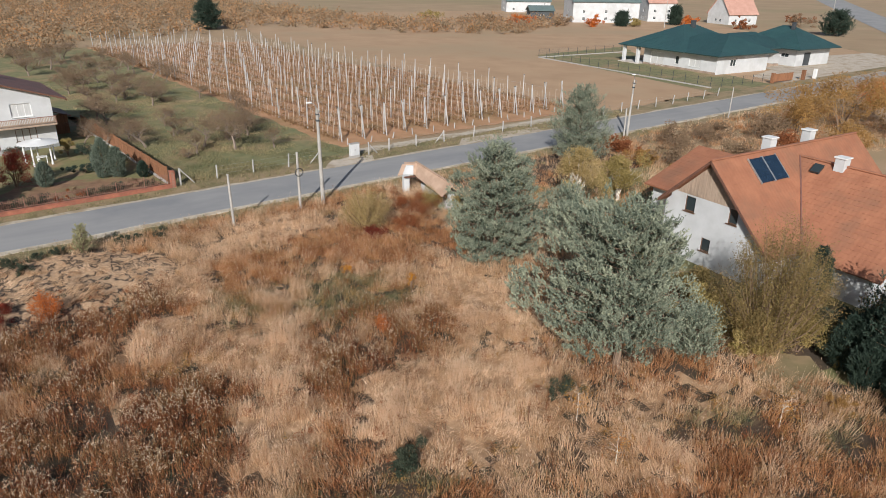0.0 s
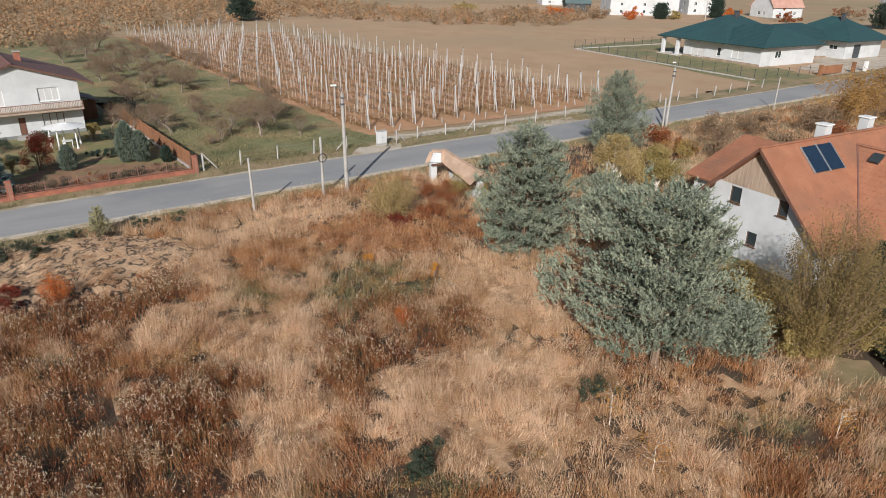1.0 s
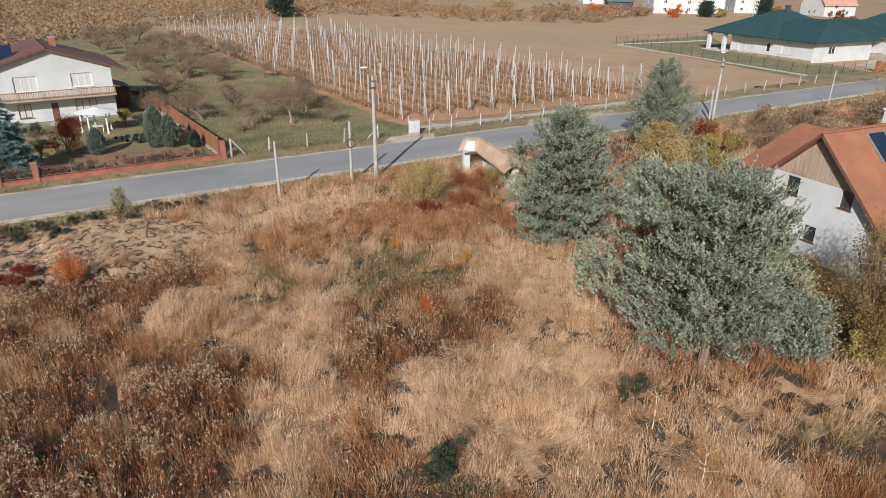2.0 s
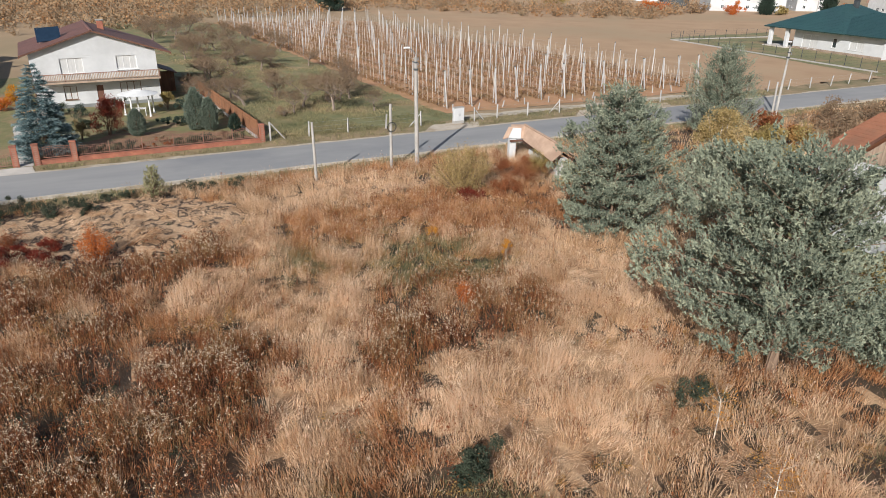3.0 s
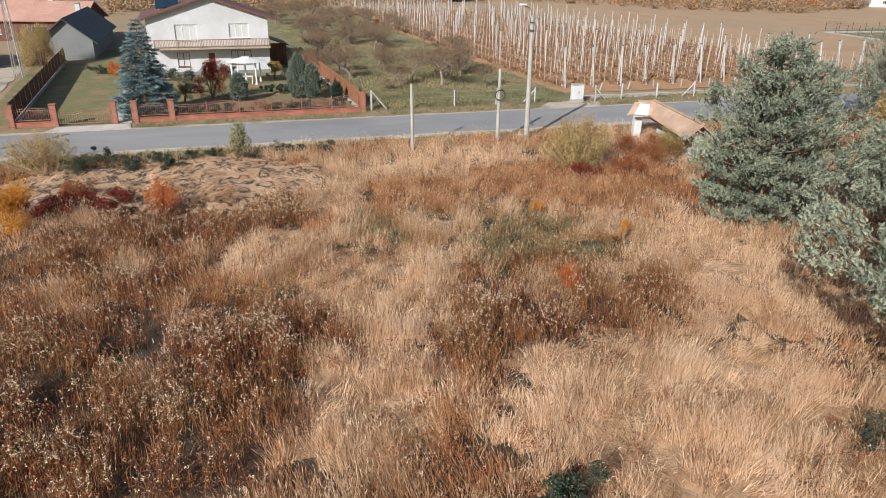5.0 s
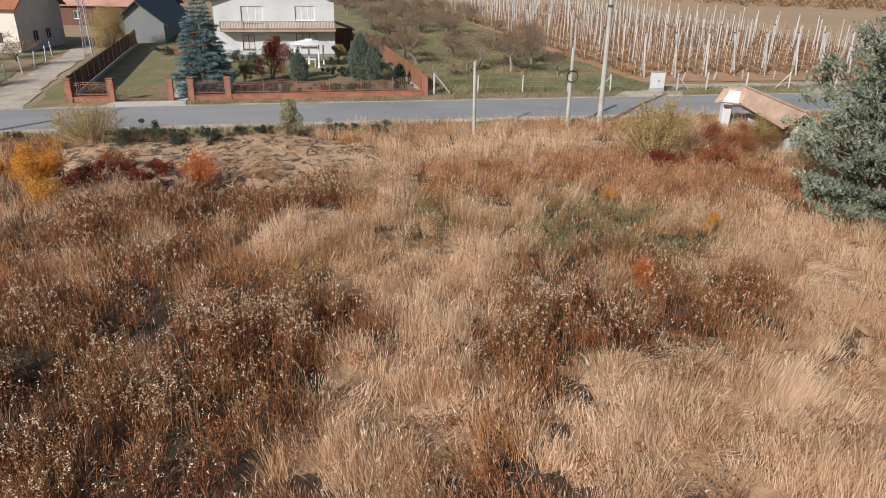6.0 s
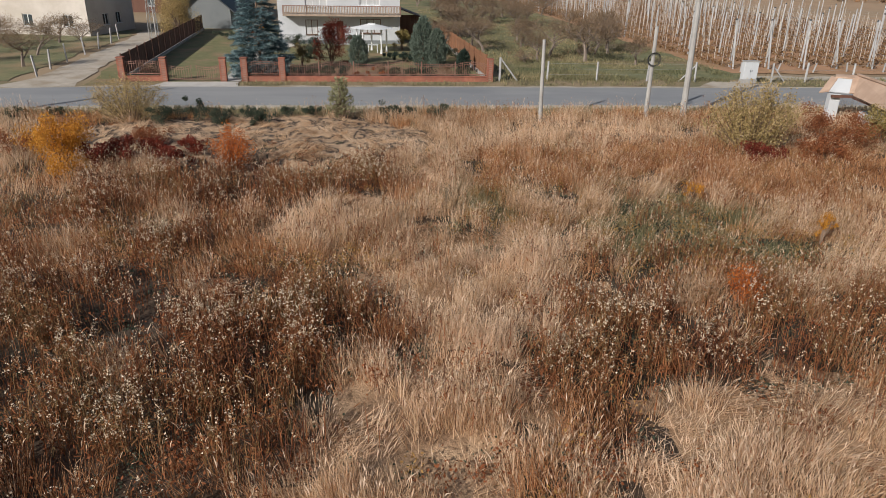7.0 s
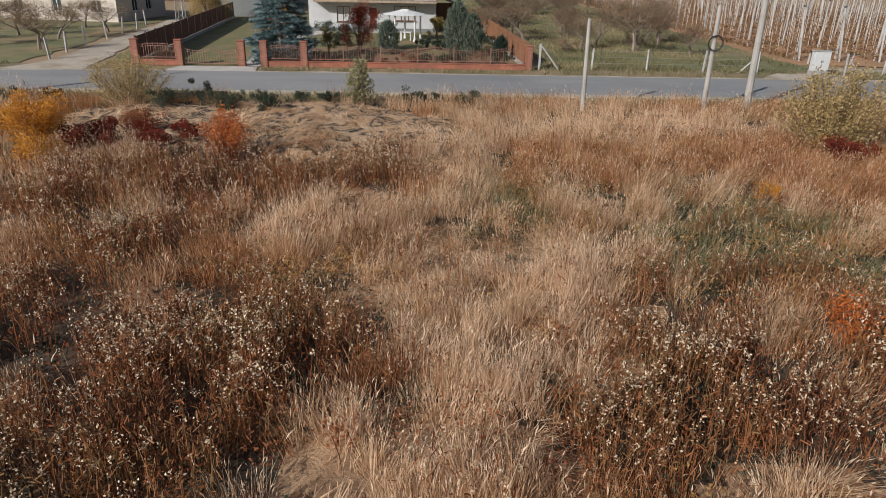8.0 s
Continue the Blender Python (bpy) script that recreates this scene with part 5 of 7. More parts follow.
def wire_fence():
    f = tagged(empty_at("wire_fence", 0, 0), "white concrete posts with thin wire along the orchard", "fence")
    pm = link_mesh("post", boxes((-0.06, 0.06, -0.06, 0.06, 0, 1.5), bevel=0.012), M["white_post"])
    rng = random.Random(5)
    xs = [18.0, 21.8, 25.7, 29.4, 35.4, 38.3, 42.1, 46.2, 50.9, 55.8, 61.2, 66.9, 71.8, 76.0, 80, 84, 88.3, 92.6, 97, 101.4, 105.8]

    def line(x):
        return 67.0 + 0.067 * (x - 18)
    for x in xs:
        piece("post", pm, f, pose(x, line(x) + rng.uniform(-0.2, 0.2), -0.05, rng.uniform(-3, 3), rng.uniform(-4, 4), rng.uniform(0, 90)))
    for x, s in ((29.4, -1), (35.4, 1), (46.2, -1)):
        bm = bmesh.new()
        tube(bm, [(x, line(x), 1.3), (x + s * 1.2, line(x) + 0.05, 0)], (0.05, 0.05), 6)
        part("brace", bm, M["white_post"], f)
    bm = bmesh.new()
    for z in (0.5, 0.9, 1.3):
        for a, b in zip(xs, xs[1:]):
            if b - a < 6:
                tube(bm, [(a, line(a), z), (b, line(b), z)], (0.006, 0.006), 3)
    tagged(part("wire", bm, M["grey_iron"], f), kind="stuff")
    g = tagged(empty_at("track_fence", 0, 0), "leaning concrete posts with sagging wire beside the track", "fence")
    pts = [(-18.6, 65.8), (-19.4, 69.3), (-19.8, 72.8), (-20.6, 77.7), (-21.1, 81.5), (-21.6, 85.5), (-22.5, 89.5)]
    for x, y in pts:
        piece("post", pm, g, pose(x, y, -0.05, rng.uniform(-6, 6), rng.uniform(-6, 6), rng.uniform(0, 90)))
    bm = bmesh.new()
    for z in (0.4, 0.85, 1.3):
        for a, b in zip(pts, pts[1:]):
            tube(bm, [(*a, z), (*b, z)], (0.006, 0.006), 3)
    tagged(part("wire", bm, M["grey_iron"], g), kind="stuff")


wire_fence()


# ---- vineyard: white posts in rows, thin stakes, withered vines ----
def vineyard():
    rng = random.Random(11)
    pm = link_mesh("post", boxes((-0.06, 0.06, -0.06, 0.06, 0, 4.1), bevel=0.012), M["white_post"])
    cap = link_mesh("post_tip", boxes((-0.075, 0.075, -0.075, 0.075, 4.08, 4.2), bevel=0.01), M["slate"])
    short = link_mesh("anchor_post", boxes((-0.05, 0.05, -0.05, 0.05, 0, 0.9), bevel=0.01), M["white_post"])
    rows = 13
    nrng = np.random.RandomState(4)
    for r in range(rows):
        xr, yr = 35.3 + r * 3.25, 75.4 + r * 0.25
        row = tagged(empty_at("vineyard_row", xr, yr), "row of tall white posts with withered brown vines", "vineyard row", "vineyard rows")
        n = sum(1 for i in range(15) if xr + SL * i * 8.2 <= np.interp(yr + i * 8.2, (75, 95, 105, 123, 147, 192, 193), (76.5, 73.2, 73.0, 72.4, 65.0, 64.0, 0.0)))
        L = 8.2 * (n - 1)
        for i in range(n):
            y = i * 8.2 + rng.uniform(-0.3, 0.3)
            lean = rng.uniform(10, 15) if i == 0 else rng.uniform(-2.0, 2.0)
            x = SL * y + rng.uniform(-0.1, 0.1)
            m = pose(x, y - (0.5 if i == 0 else 0), -0.05, -lean if i == 0 else lean, rng.uniform(-2, 2), rng.uniform(0, 90) if i else 0)
            p = piece("post", pm, row, m)
            if r % 2 == 0 or i == 0:
                piece("post_tip", cap, p, Matrix())
            if i == 0:
                piece("post", pm, row, pose(x + 0.1, y + 0.4, -0.05, 2, 0, 0))
                piece("anchor_post", short, row, pose(x - 0.1, y - 2.2, -0.1, rng.uniform(-12, 12), rng.uniform(-12, 12), 0))
        # thin stakes, one to each vine
        k = int(L / 1.3)
        yy = np.arange(k) * 1.3 + nrng.uniform(-0.2, 0.2, k)
        h = nrng.uniform(1.7, 3.0, k)
        b = np.stack([SL * yy, yy, np.zeros(k)], -1)
        v, f = [], []
        bm = bmesh.new()
        for q in range(k):
            tube(bm, [tuple(b[q]), (b[q][0] + nrng.uniform(-0.08, 0.08), b[q][1] + nrng.uniform(-0.08, 0.08), h[q])], (0.028, 0.022), 4)
        tagged(part("staking", bm, M["stake"], row, "thin pale stakes"), kind="stuff")
        # vines: crooked stems and withered leaves
        m = k * 52
        py = nrng.uniform(-0.6, L + 0.4, m)
        w = nrng.normal(0, 0.28, m)
        pz = np.abs(nrng.normal(0.15, 0.45, m)) + 0.05
        tint = nrng.rand(m)
        leaf = scatter_leaves(np.stack([SL * py + w, py, pz], -1), 0.22, nrng)
        me = np_mesh("vines", *leaf, M["vine_leaf"], np.repeat(tint, 2))
        ob = new("vines", me)
        ob.parent = row
        tagged(ob, "withered brown vines", kind="stuff")
        bm = bmesh.new()
        for z in (0.8, 1.6, 2.6):
            tube(bm, [(0, 0, z), (SL * L, L, z)], (0.008, 0.008), 3)
        tagged(part("wire", bm, M["grey_iron"], row), kind="stuff")



vineyard()

# ---- trees and shrubs ----
def join_arrays(chunks):
    vs, fs, o = [], [], 0
    for v, f in chunks:
        vs.append(v)
        fs.append(f + o)
        o += len(v)
    return np.concatenate(vs), np.concatenate(fs)


def pine(x, y, h, r, seed, label, material="pine", low=0.08, name="pine_tree", tuft=0.5, dens=1.0, cone=0.45, droop=0.0, flat=False, lop=(0.0, 0.0), full=False, shoots=6):
    """A bushy pine: trunk, whorls of rising limbs, each ending in a spray of upright needle shoots."""
    rng = np.random.RandomState(seed)
    t = tagged(empty_at(name, x, y), label, "tree")
    bm = bmesh.new()
    tube(bm, [(0, 0, -0.2), (0.05, 0.03, h * 0.3), (-0.04, 0.05, h * 0.65), (0, 0, h * 0.95)], (h * 0.022 + 0.04, h * 0.017 + 0.03, h * 0.010 + 0.02, 0.015), 8)
    part("trunk", bm, M["pine_bark"], t)
    bm = bmesh.new()
    P, D, T = [], [], []
    z, turn = h * low, 0.0
    while z < h * 0.96:
        f = z / h
        reach = r * (1 - f ** 1.7) ** (0.5 + cone * 0.5) * (0.62 + 0.38 * min(1, f / 0.25))
        if full:
            reach = r * (1 - f ** 2.3) ** 0.58 * (0.5 + 0.5 * min(1, f / 0.42))
        nb = 7 if reach > r * 0.5 else 5
        turn += 0.55
        for b in range(nb):
            a = turn + b * math.tau / nb + rng.uniform(-0.25, 0.25)
            L = reach * rng.uniform(0.68, 1.1) * (1 + lop[0] * math.cos(a - radians(lop[1]))) + 0.1
            rise = (0.16 + 0.5 * f) * rng.uniform(0.4, 1.5) - droop
            z0 = z + rng.uniform(-0.03, 0.03) * h
            u = np.array([math.cos(a), math.sin(a), 0.0])
            w = np.cross(u, [0, 0, 1])

            def along(s):
                return np.array([0, 0, z0]) + u * L * s + np.array([0, 0, L * rise * s ** 1.4])
            rad = 0.012 + 0.007 * L
            tube(bm, [tuple(along(s)) for s in (0, 0.35, 0.7, 1.0)], (rad, rad * 0.7, rad * 0.45, 0.008), 4)
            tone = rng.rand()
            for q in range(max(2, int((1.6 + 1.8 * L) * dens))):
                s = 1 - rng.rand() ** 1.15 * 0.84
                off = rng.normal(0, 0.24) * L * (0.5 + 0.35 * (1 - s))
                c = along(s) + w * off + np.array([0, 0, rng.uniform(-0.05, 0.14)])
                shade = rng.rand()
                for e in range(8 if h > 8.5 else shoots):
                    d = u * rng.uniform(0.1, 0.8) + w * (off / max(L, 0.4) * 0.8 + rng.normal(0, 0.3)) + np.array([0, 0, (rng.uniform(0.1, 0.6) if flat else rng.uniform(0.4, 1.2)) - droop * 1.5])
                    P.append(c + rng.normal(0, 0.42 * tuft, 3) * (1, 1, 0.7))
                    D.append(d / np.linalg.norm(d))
                    # tint drops towards the trunk: the crown's inner shade is put into colour
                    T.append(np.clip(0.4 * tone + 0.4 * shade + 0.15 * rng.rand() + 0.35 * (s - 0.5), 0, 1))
        z += h * 0.043
    part("branchwork", bm, M["pine_bark"], t)
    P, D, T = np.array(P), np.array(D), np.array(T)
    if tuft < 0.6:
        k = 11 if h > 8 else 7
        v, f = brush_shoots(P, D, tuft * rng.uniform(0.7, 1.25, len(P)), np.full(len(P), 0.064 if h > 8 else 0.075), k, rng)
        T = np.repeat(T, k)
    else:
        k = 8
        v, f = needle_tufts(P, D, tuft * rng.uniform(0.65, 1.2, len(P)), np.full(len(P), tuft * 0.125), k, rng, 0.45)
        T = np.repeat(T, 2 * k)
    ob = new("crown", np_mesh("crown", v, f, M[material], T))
    ob.parent = t
    return t


def spruce(x, y, h, r, seed, label, material):
    """A conical spruce with drooping tiers."""
    rng = np.random.RandomState(seed)
    t = tagged(empty_at("spruce_tree", x, y), label, "tree")
    bm = bmesh.new()
    tube(bm, [(0, 0, -0.1), (0, 0, h * 0.5), (0, 0, h * 0.98)], (h * 0.02, h * 0.012, 0.01), 8)
    part("trunk", bm, M["bark"], t)
    P, D, T = [], [], []
    bm = bmesh.new()
    z = 0.25
    while z < h:
        f = z / h
        reach = r * (1 - f) ** 0.85 + 0.06
        nb = int(7 + 8 * reach / r)
        for b in range(nb):
            a = rng.uniform(0, math.tau)
            L = reach * rng.uniform(0.75, 1.1)
            u = np.array([math.cos(a), math.sin(a), 0.0])
            tube(bm, [(0, 0, z), tuple(u * L + np.array([0, 0, z - 0.16 * L]))], (0.015, 0.006), 3)
            for q in range(max(4, int(L * 19))):
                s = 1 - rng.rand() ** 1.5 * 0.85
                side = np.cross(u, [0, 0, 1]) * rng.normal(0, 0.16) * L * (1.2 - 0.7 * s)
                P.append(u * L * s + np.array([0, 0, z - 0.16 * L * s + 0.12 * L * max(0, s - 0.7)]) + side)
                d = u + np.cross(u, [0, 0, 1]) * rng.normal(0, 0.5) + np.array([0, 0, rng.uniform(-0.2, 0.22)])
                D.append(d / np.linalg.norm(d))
                # pale blue tips; shade inside the tiers is painted in as low tint
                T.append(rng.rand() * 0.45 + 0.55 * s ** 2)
        z += h * 0.041
    tagged(part("branchwork", bm, M["bark"], t), kind="stuff")
    P, D, T = np.array(P), np.array(D), np.array(T)
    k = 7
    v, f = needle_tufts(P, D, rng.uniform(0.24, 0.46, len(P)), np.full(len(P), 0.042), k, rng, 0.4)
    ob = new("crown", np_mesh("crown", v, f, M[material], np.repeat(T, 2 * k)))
    ob.parent = t
    return t


def shrub(name, label, x, y, r, h, material, seed, leaves=2500, size=0.12, bark="bark", category="bush", lumps=9, hang=0.0, stems=7, base=0.15, ry=None):
    """Stems that fan out and a crown of many leaves gathered in uneven lumps."""
    rng = np.random.RandomState(seed)
    t = tagged(empty_at(name, x, y), label, category)
    ry = ry or r
    bm = bmesh.new()
    tops = []
    for s in range(stems):
        a = rng.uniform(0, math.tau)
        q = rng.uniform(0.2, 0.85)
        top = np.array([r * q * math.cos(a), ry * q * math.sin(a), h * (0.95 - 0.45 * q * rng.uniform(0.6, 1.1))])
        tops.append(top)
        w = 0.01 + 0.012 * h * rng.uniform(0.6, 1.2)
        tube(bm, [(rng.normal(0, 0.05 * r), rng.normal(0, 0.05 * r), -0.1), tuple(top * [0.35, 0.35, 0.5]), tuple(top)], (w, w * 0.7, 0.006), 5)
        for k in range(3):
            e = top * rng.uniform(0.5, 0.8) + rng.normal(0, 0.16 * r, 3) + np.array([0, 0, 0.1 * h])
            tube(bm, [tuple(top * 0.5), tuple(e)], (w * 0.5, 0.005), 4)
            tops.append(e)
    part("stemwork", bm, M[bark], t)
    C = np.array(tops)
    C = C[rng.randint(0, len(C), lumps)] if lumps < len(C) else C
    extra = np.stack([rng.normal(0, 0.42 * r, lumps), rng.normal(0, 0.42 * ry, lumps), h * rng.uniform(base, 0.85, lumps)], -1)
    C = np.concatenate([C, extra])
    rad = rng.uniform(0.20, 0.40, len(C)) * min(r, h)
    pick = rng.randint(0, len(C), leaves)
    d = rng.normal(size=(leaves, 3))
    d /= np.linalg.norm(d, axis=1)[:, None]
    P = C[pick] + d * (rad[pick] * rng.rand(leaves) ** 0.4)[:, None] * [1, 1, 0.85]
    if hang:
        P[:, 2] -= hang * np.hypot(P[:, 0], P[:, 1]) * rng.rand(leaves)
    P[:, 2] = np.abs(P[:, 2]) + 0.03
    tint = (rng.rand(len(C))[pick] * 0.6 + rng.rand(leaves) * 0.4)
    v, f = scatter_leaves(P, size, rng)
    ob = new("crown", np_mesh("crown", v, f, M[material], np.repeat(tint, 2)))
    ob.parent = t
    return t


def column(name, label, x, y, r, h, material, seed, n=700):
    """A dense columnar evergreen: upright sprays over a teardrop body."""
    rng = np.random.RandomState(seed)
    t = tagged(empty_at(name, x, y), label, "tree")
    bm = bmesh.new()
    tube(bm, [(0, 0, -0.1), (0, 0, h * 0.8)], (0.03 + h * 0.01, 0.01), 6)
    part("trunk", bm, M["bark"], t)
    a, s = rng.uniform(0, math.tau, n), rng.rand(n)
    body = r * np.sin(np.pi * np.clip(s * 0.86 + 0.14, 0, 1)) ** 0.7 * (0.75 + 0.35 * fnoise(a * 1.3, s * 5, 1.0, seed)) * rng.rand(n) ** 0.25
    u = np.stack([np.cos(a), np.sin(a), np.zeros(n)], -1)
    P = u * body[:, None] + np.stack([np.zeros(n), np.zeros(n), s * h * 0.92], -1)
    D = u * 0.45 + [0, 0, 1] + rng.normal(0, 0.2, (n, 3))
    D /= np.linalg.norm(D, axis=1)[:, None]
    v, f = needle_tufts(P, D, rng.uniform(0.2, 0.4, n), np.full(n, 0.05), 8, rng, 0.35)
    ob = new("crown", np_mesh("crown", v, f, M[material], np.repeat(np.clip(0.3 + 0.5 * rng.rand(n) + 0.3 * (body / r - 0.6), 0, 1), 16)))
    ob.parent = t
    return t


def bare_tree_mesh(h, seed, leaves, material, bark="grey_bark", spread=1.0):
    """A branching fruit tree nearly without leaves: arrays for wood and leaves."""
    rng = random.Random(seed)
    bm = bmesh.new()
    ends = []

    def grow(p, d, L, r, level):
        bend = Vector((rng.uniform(-1, 1), rng.uniform(-1, 1), rng.uniform(-0.2, 0.7))) * 0.3
        q = p + (d + bend * 0.5) * L * 0.5
        e = q + (d + bend) * L * 0.5
        tube(bm, [p, q, e], (r, r * 0.8, r * 0.55), 5 if level < 2 else 3)
        if level == 4:
            ends.append(e)
            return
        for k in range(3 if level else 4):
            a = rng.uniform(0, math.tau)
            nd = (d * 0.55 + Vector((math.cos(a) * spread, math.sin(a) * spread, rng.uniform(-0.05, 0.55))) * 0.75).normalized()
            grow(e if k else q, nd, L * rng.uniform(0.55, 0.8), r * 0.55, level + 1)
    grow(Vector((0, 0, -0.05)), Vector((0.05, 0, 1)), h * 0.33, h * 0.028, 0)
    wood = link_mesh("branchwork", bm, M[bark])
    nr = np.random.RandomState(seed)
    E = np.array([tuple(e) for e in ends])
    P = E[nr.randint(0, len(E), leaves)] + nr.normal(0, 0.16 * h / 3, (leaves, 3))
    P[:, 2] = np.maximum(P[:, 2], 0.3)
    v, f = scatter_leaves(P, 0.1, nr)
    tw = 800
    TP = E[nr.randint(0, len(E), tw)] + nr.normal(0, 0.12 * h / 3, (tw, 3))
    TD = nr.normal(size=(tw, 3)) + [0, 0, 0.9]
    TD /= np.linalg.norm(TD, axis=1)[:, None]
    tv, tf = needle_tufts(TP, TD, nr.uniform(0.35, 0.8, tw), np.full(tw, 0.022), 1, nr, 0.2)
    lv, lf = v, f
    v, f = join_arrays([(lv, lf), (tv, tf)])
    return wood, np_mesh("leaves", v, f, M[material], np.concatenate([np.repeat(nr.rand(leaves), 2), np.repeat(nr.rand(tw) * 0.5, 2)]))


def fruit_tree(label, wood, leaf, x, y, rz, s, group):
    t = tagged(empty_at("fruit_tree", x, y, 0, rz), label, "tree", group)
    t.scale = (s * 1.25, s * 1.25, s * 0.82)
    piece("branchwork", wood, t, Matrix())
    piece("leaves", leaf, t, Matrix())
    return t


def twiggy(name, label, x, y, r, h, material, seed, shoots=70, leaves=9000, size=0.09, bark="bark", category="tree", low=0.25, loose=0.035):
    """Many rising shoots that fan out from the foot, each set with small leaves along its length."""
    rng = np.random.RandomState(seed)
    t = tagged(empty_at(name, x, y), label, category)
    bm = bmesh.new()
    a, q = rng.uniform(0, math.tau, shoots), np.sqrt(rng.rand(shoots)) * rng.uniform(0.8, 1.08, shoots)
    end = np.stack([r * q * np.cos(a), r * q * np.sin(a), h * (1 - 0.52 * q ** 2.2) * rng.uniform(0.82, 1.06, shoots)], -1)
    foot = np.stack([0.12 * r * q * np.cos(a), 0.12 * r * q * np.sin(a), np.full(shoots, -0.1)], -1)
    mid = foot * 0.4 + end * [0.62, 0.62, 0.5] + rng.normal(0, 0.05 * r, (shoots, 3))
    for i in range(shoots):
        w = 0.006 + 0.0045 * h * rng.uniform(0.6, 1.2)
        tube(bm, [tuple(foot[i]), tuple((foot[i] + 2 * mid[i] + end[i]) / 4), tuple(end[i])], (w, w * 0.7, 0.005), 4)
    part("stemwork", bm, M[bark], t)
    i = rng.randint(0, shoots, leaves)
    s = (low + (1 - low) * rng.rand(leaves) ** 0.8)[:, None]
    # leaves gather in small sprays
    s = np.round(s * 14 + 0.4 * rng.normal(size=s.shape)) / 14 * 0.7 + s * 0.3
    P = foot[i] * (1 - s) ** 2 + 2 * mid[i] * s * (1 - s) + end[i] * s ** 2
    P += rng.normal(0, 1, (leaves, 3)) * (0.05 + loose * r) * [1, 1, 1.1]
    P[:, 2] = np.abs(P[:, 2]) + 0.02
    tint = np.clip(rng.rand(shoots)[i] * 0.55 + rng.rand(leaves) * 0.35 + 0.12 * s[:, 0], 0, 1)
    v, f = scatter_leaves(P, size, rng)
    ob = new("crown", np_mesh("crown", v, f, M[material], np.repeat(tint, 2)))
    ob.parent = t
    return t


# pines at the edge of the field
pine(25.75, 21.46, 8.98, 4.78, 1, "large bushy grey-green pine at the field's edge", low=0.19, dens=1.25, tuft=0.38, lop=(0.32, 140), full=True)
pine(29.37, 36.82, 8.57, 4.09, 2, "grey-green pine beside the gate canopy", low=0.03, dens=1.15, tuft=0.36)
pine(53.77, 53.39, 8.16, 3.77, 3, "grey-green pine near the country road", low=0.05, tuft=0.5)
pine(30.31, 20.20, 2.69, 1.44, 4, "young blue-green pine below the larger one", low=0.03, dens=0.7)
pine(36.00, 36.47, 4.37, 2.19, 5, "half-hidden young pine among birches", low=0.03, dens=0.65)
pine(36.7, 12.5, 5.6, 2.1, 6, "dark blue-green pine beside the house garden", "dark_spruce", 0.03, tuft=0.42)
shrub("birch_tree", "yellow-green birch behind the pines", 41.57, 41.13, 2.3, 6.9, "pale_olive", 21, 14000, 0.12, "birch_bark", "tree", 26, 0.25)
shrub("birch_tree", "olive birch near the house", 47.56, 41.83, 2.24, 4.48, "olive", 22, 9000, 0.14, "birch_bark", "tree", 12, 0.2)
shrub("birch_tree", "low yellow-green tree behind the pine", 39.28, 47.25, 1.93, 3.46, "olive", 23, 5000, 0.13, "birch_bark", "tree", 12, 0.2)
twiggy("willow_tree", "large olive willow before the farmhouse", 34.39, 18.32, 3.37, 7.89, "willow", 24, 120, 52000, 0.08, low=0.08, loose=0.055)
shrub("bush", "dense olive undergrowth below the willow", 33.4, 18.5, 2.0, 3.3, "willow", 241, 11000, 0.085, lumps=18, base=0.05)
shrub("bush", "golden-olive undergrowth beside the willow", 35.8, 17.3, 1.6, 2.6, "olive", 242, 8000, 0.085, lumps=14, base=0.05)
shrub("bush", "yellow-green bush beside the pine", 32.96, 21.81, 1.64, 3.28, "olive", 25, 6000, 0.13, lumps=14)
shrub("bush", "olive bush beside the garden path", 33.22, 18.69, 1.44, 2.69, "olive", 26, 5000, 0.13, lumps=12)
shrub("bush", "russet bush by the farmhouse", 35.45, 23.65, 1.56, 2.72, "willow", 27, 4500, 0.13, lumps=12)
shrub("bush", "dark bush in the garden's shade", 37.23, 15.66, 1.54, 2.31, "bush_green", 28, 3500, 0.12)
shrub("bush", "yellow shrub beside the dark garden", 36.58, 14.49, 0.48, 2.11, "golden", 29, 1500, 0.1)
# thujas and bushes added to fill the garden corner where deep shade lies
for i, (x, y, r, h) in enumerate(((35.4, 13.4, 0.9, 2.8), (36.4, 15.0, 0.9, 3.2), (35.2, 11.6, 0.9, 2.6), (37.6, 14.6, 1.0, 3.4))):
    column("thuja", "dense dark thuja in the shaded garden", x, y, r, h, "dark_spruce", 330 + i, 1100)
for i, (x, y, r, h) in enumerate(((36.6, 14.2, 1.3, 2.2), (37.6, 16.8, 1.4, 2.6), (38.8, 10.6, 1.6, 2.8), (36.4, 10.4, 1.3, 2.0), (38.9, 18.6, 1.2, 2.4), (34.9, 11.2, 1.0, 1.3))):
    shrub("bush", "dark evergreen bush in the shaded garden", x, y, r, h, "dark_spruce", 290 + i, 5200, 0.1, lumps=14, base=0.05)
shrub("bush", "dark evergreen hedge bush by the garden", 39.38, 16.46, 1.45, 2.13, "dark_spruce", 281, 3500, 0.12)
shrub("bush", "low dark bush under garden conifers", 37.26, 12.59, 1.53, 1.72, "dark_spruce", 282, 3500, 0.12)
twiggy("bush", "golden-olive bush by the house corner", 40.64, 15.70, 1.26, 3.48, "willow", 283, 40, 4500, 0.1, category="bush")
column("thuja", "dark columnar thuja by the house wall", 42.12, 20.03, 0.88, 4.29, "dark_spruce", 30, 1200)
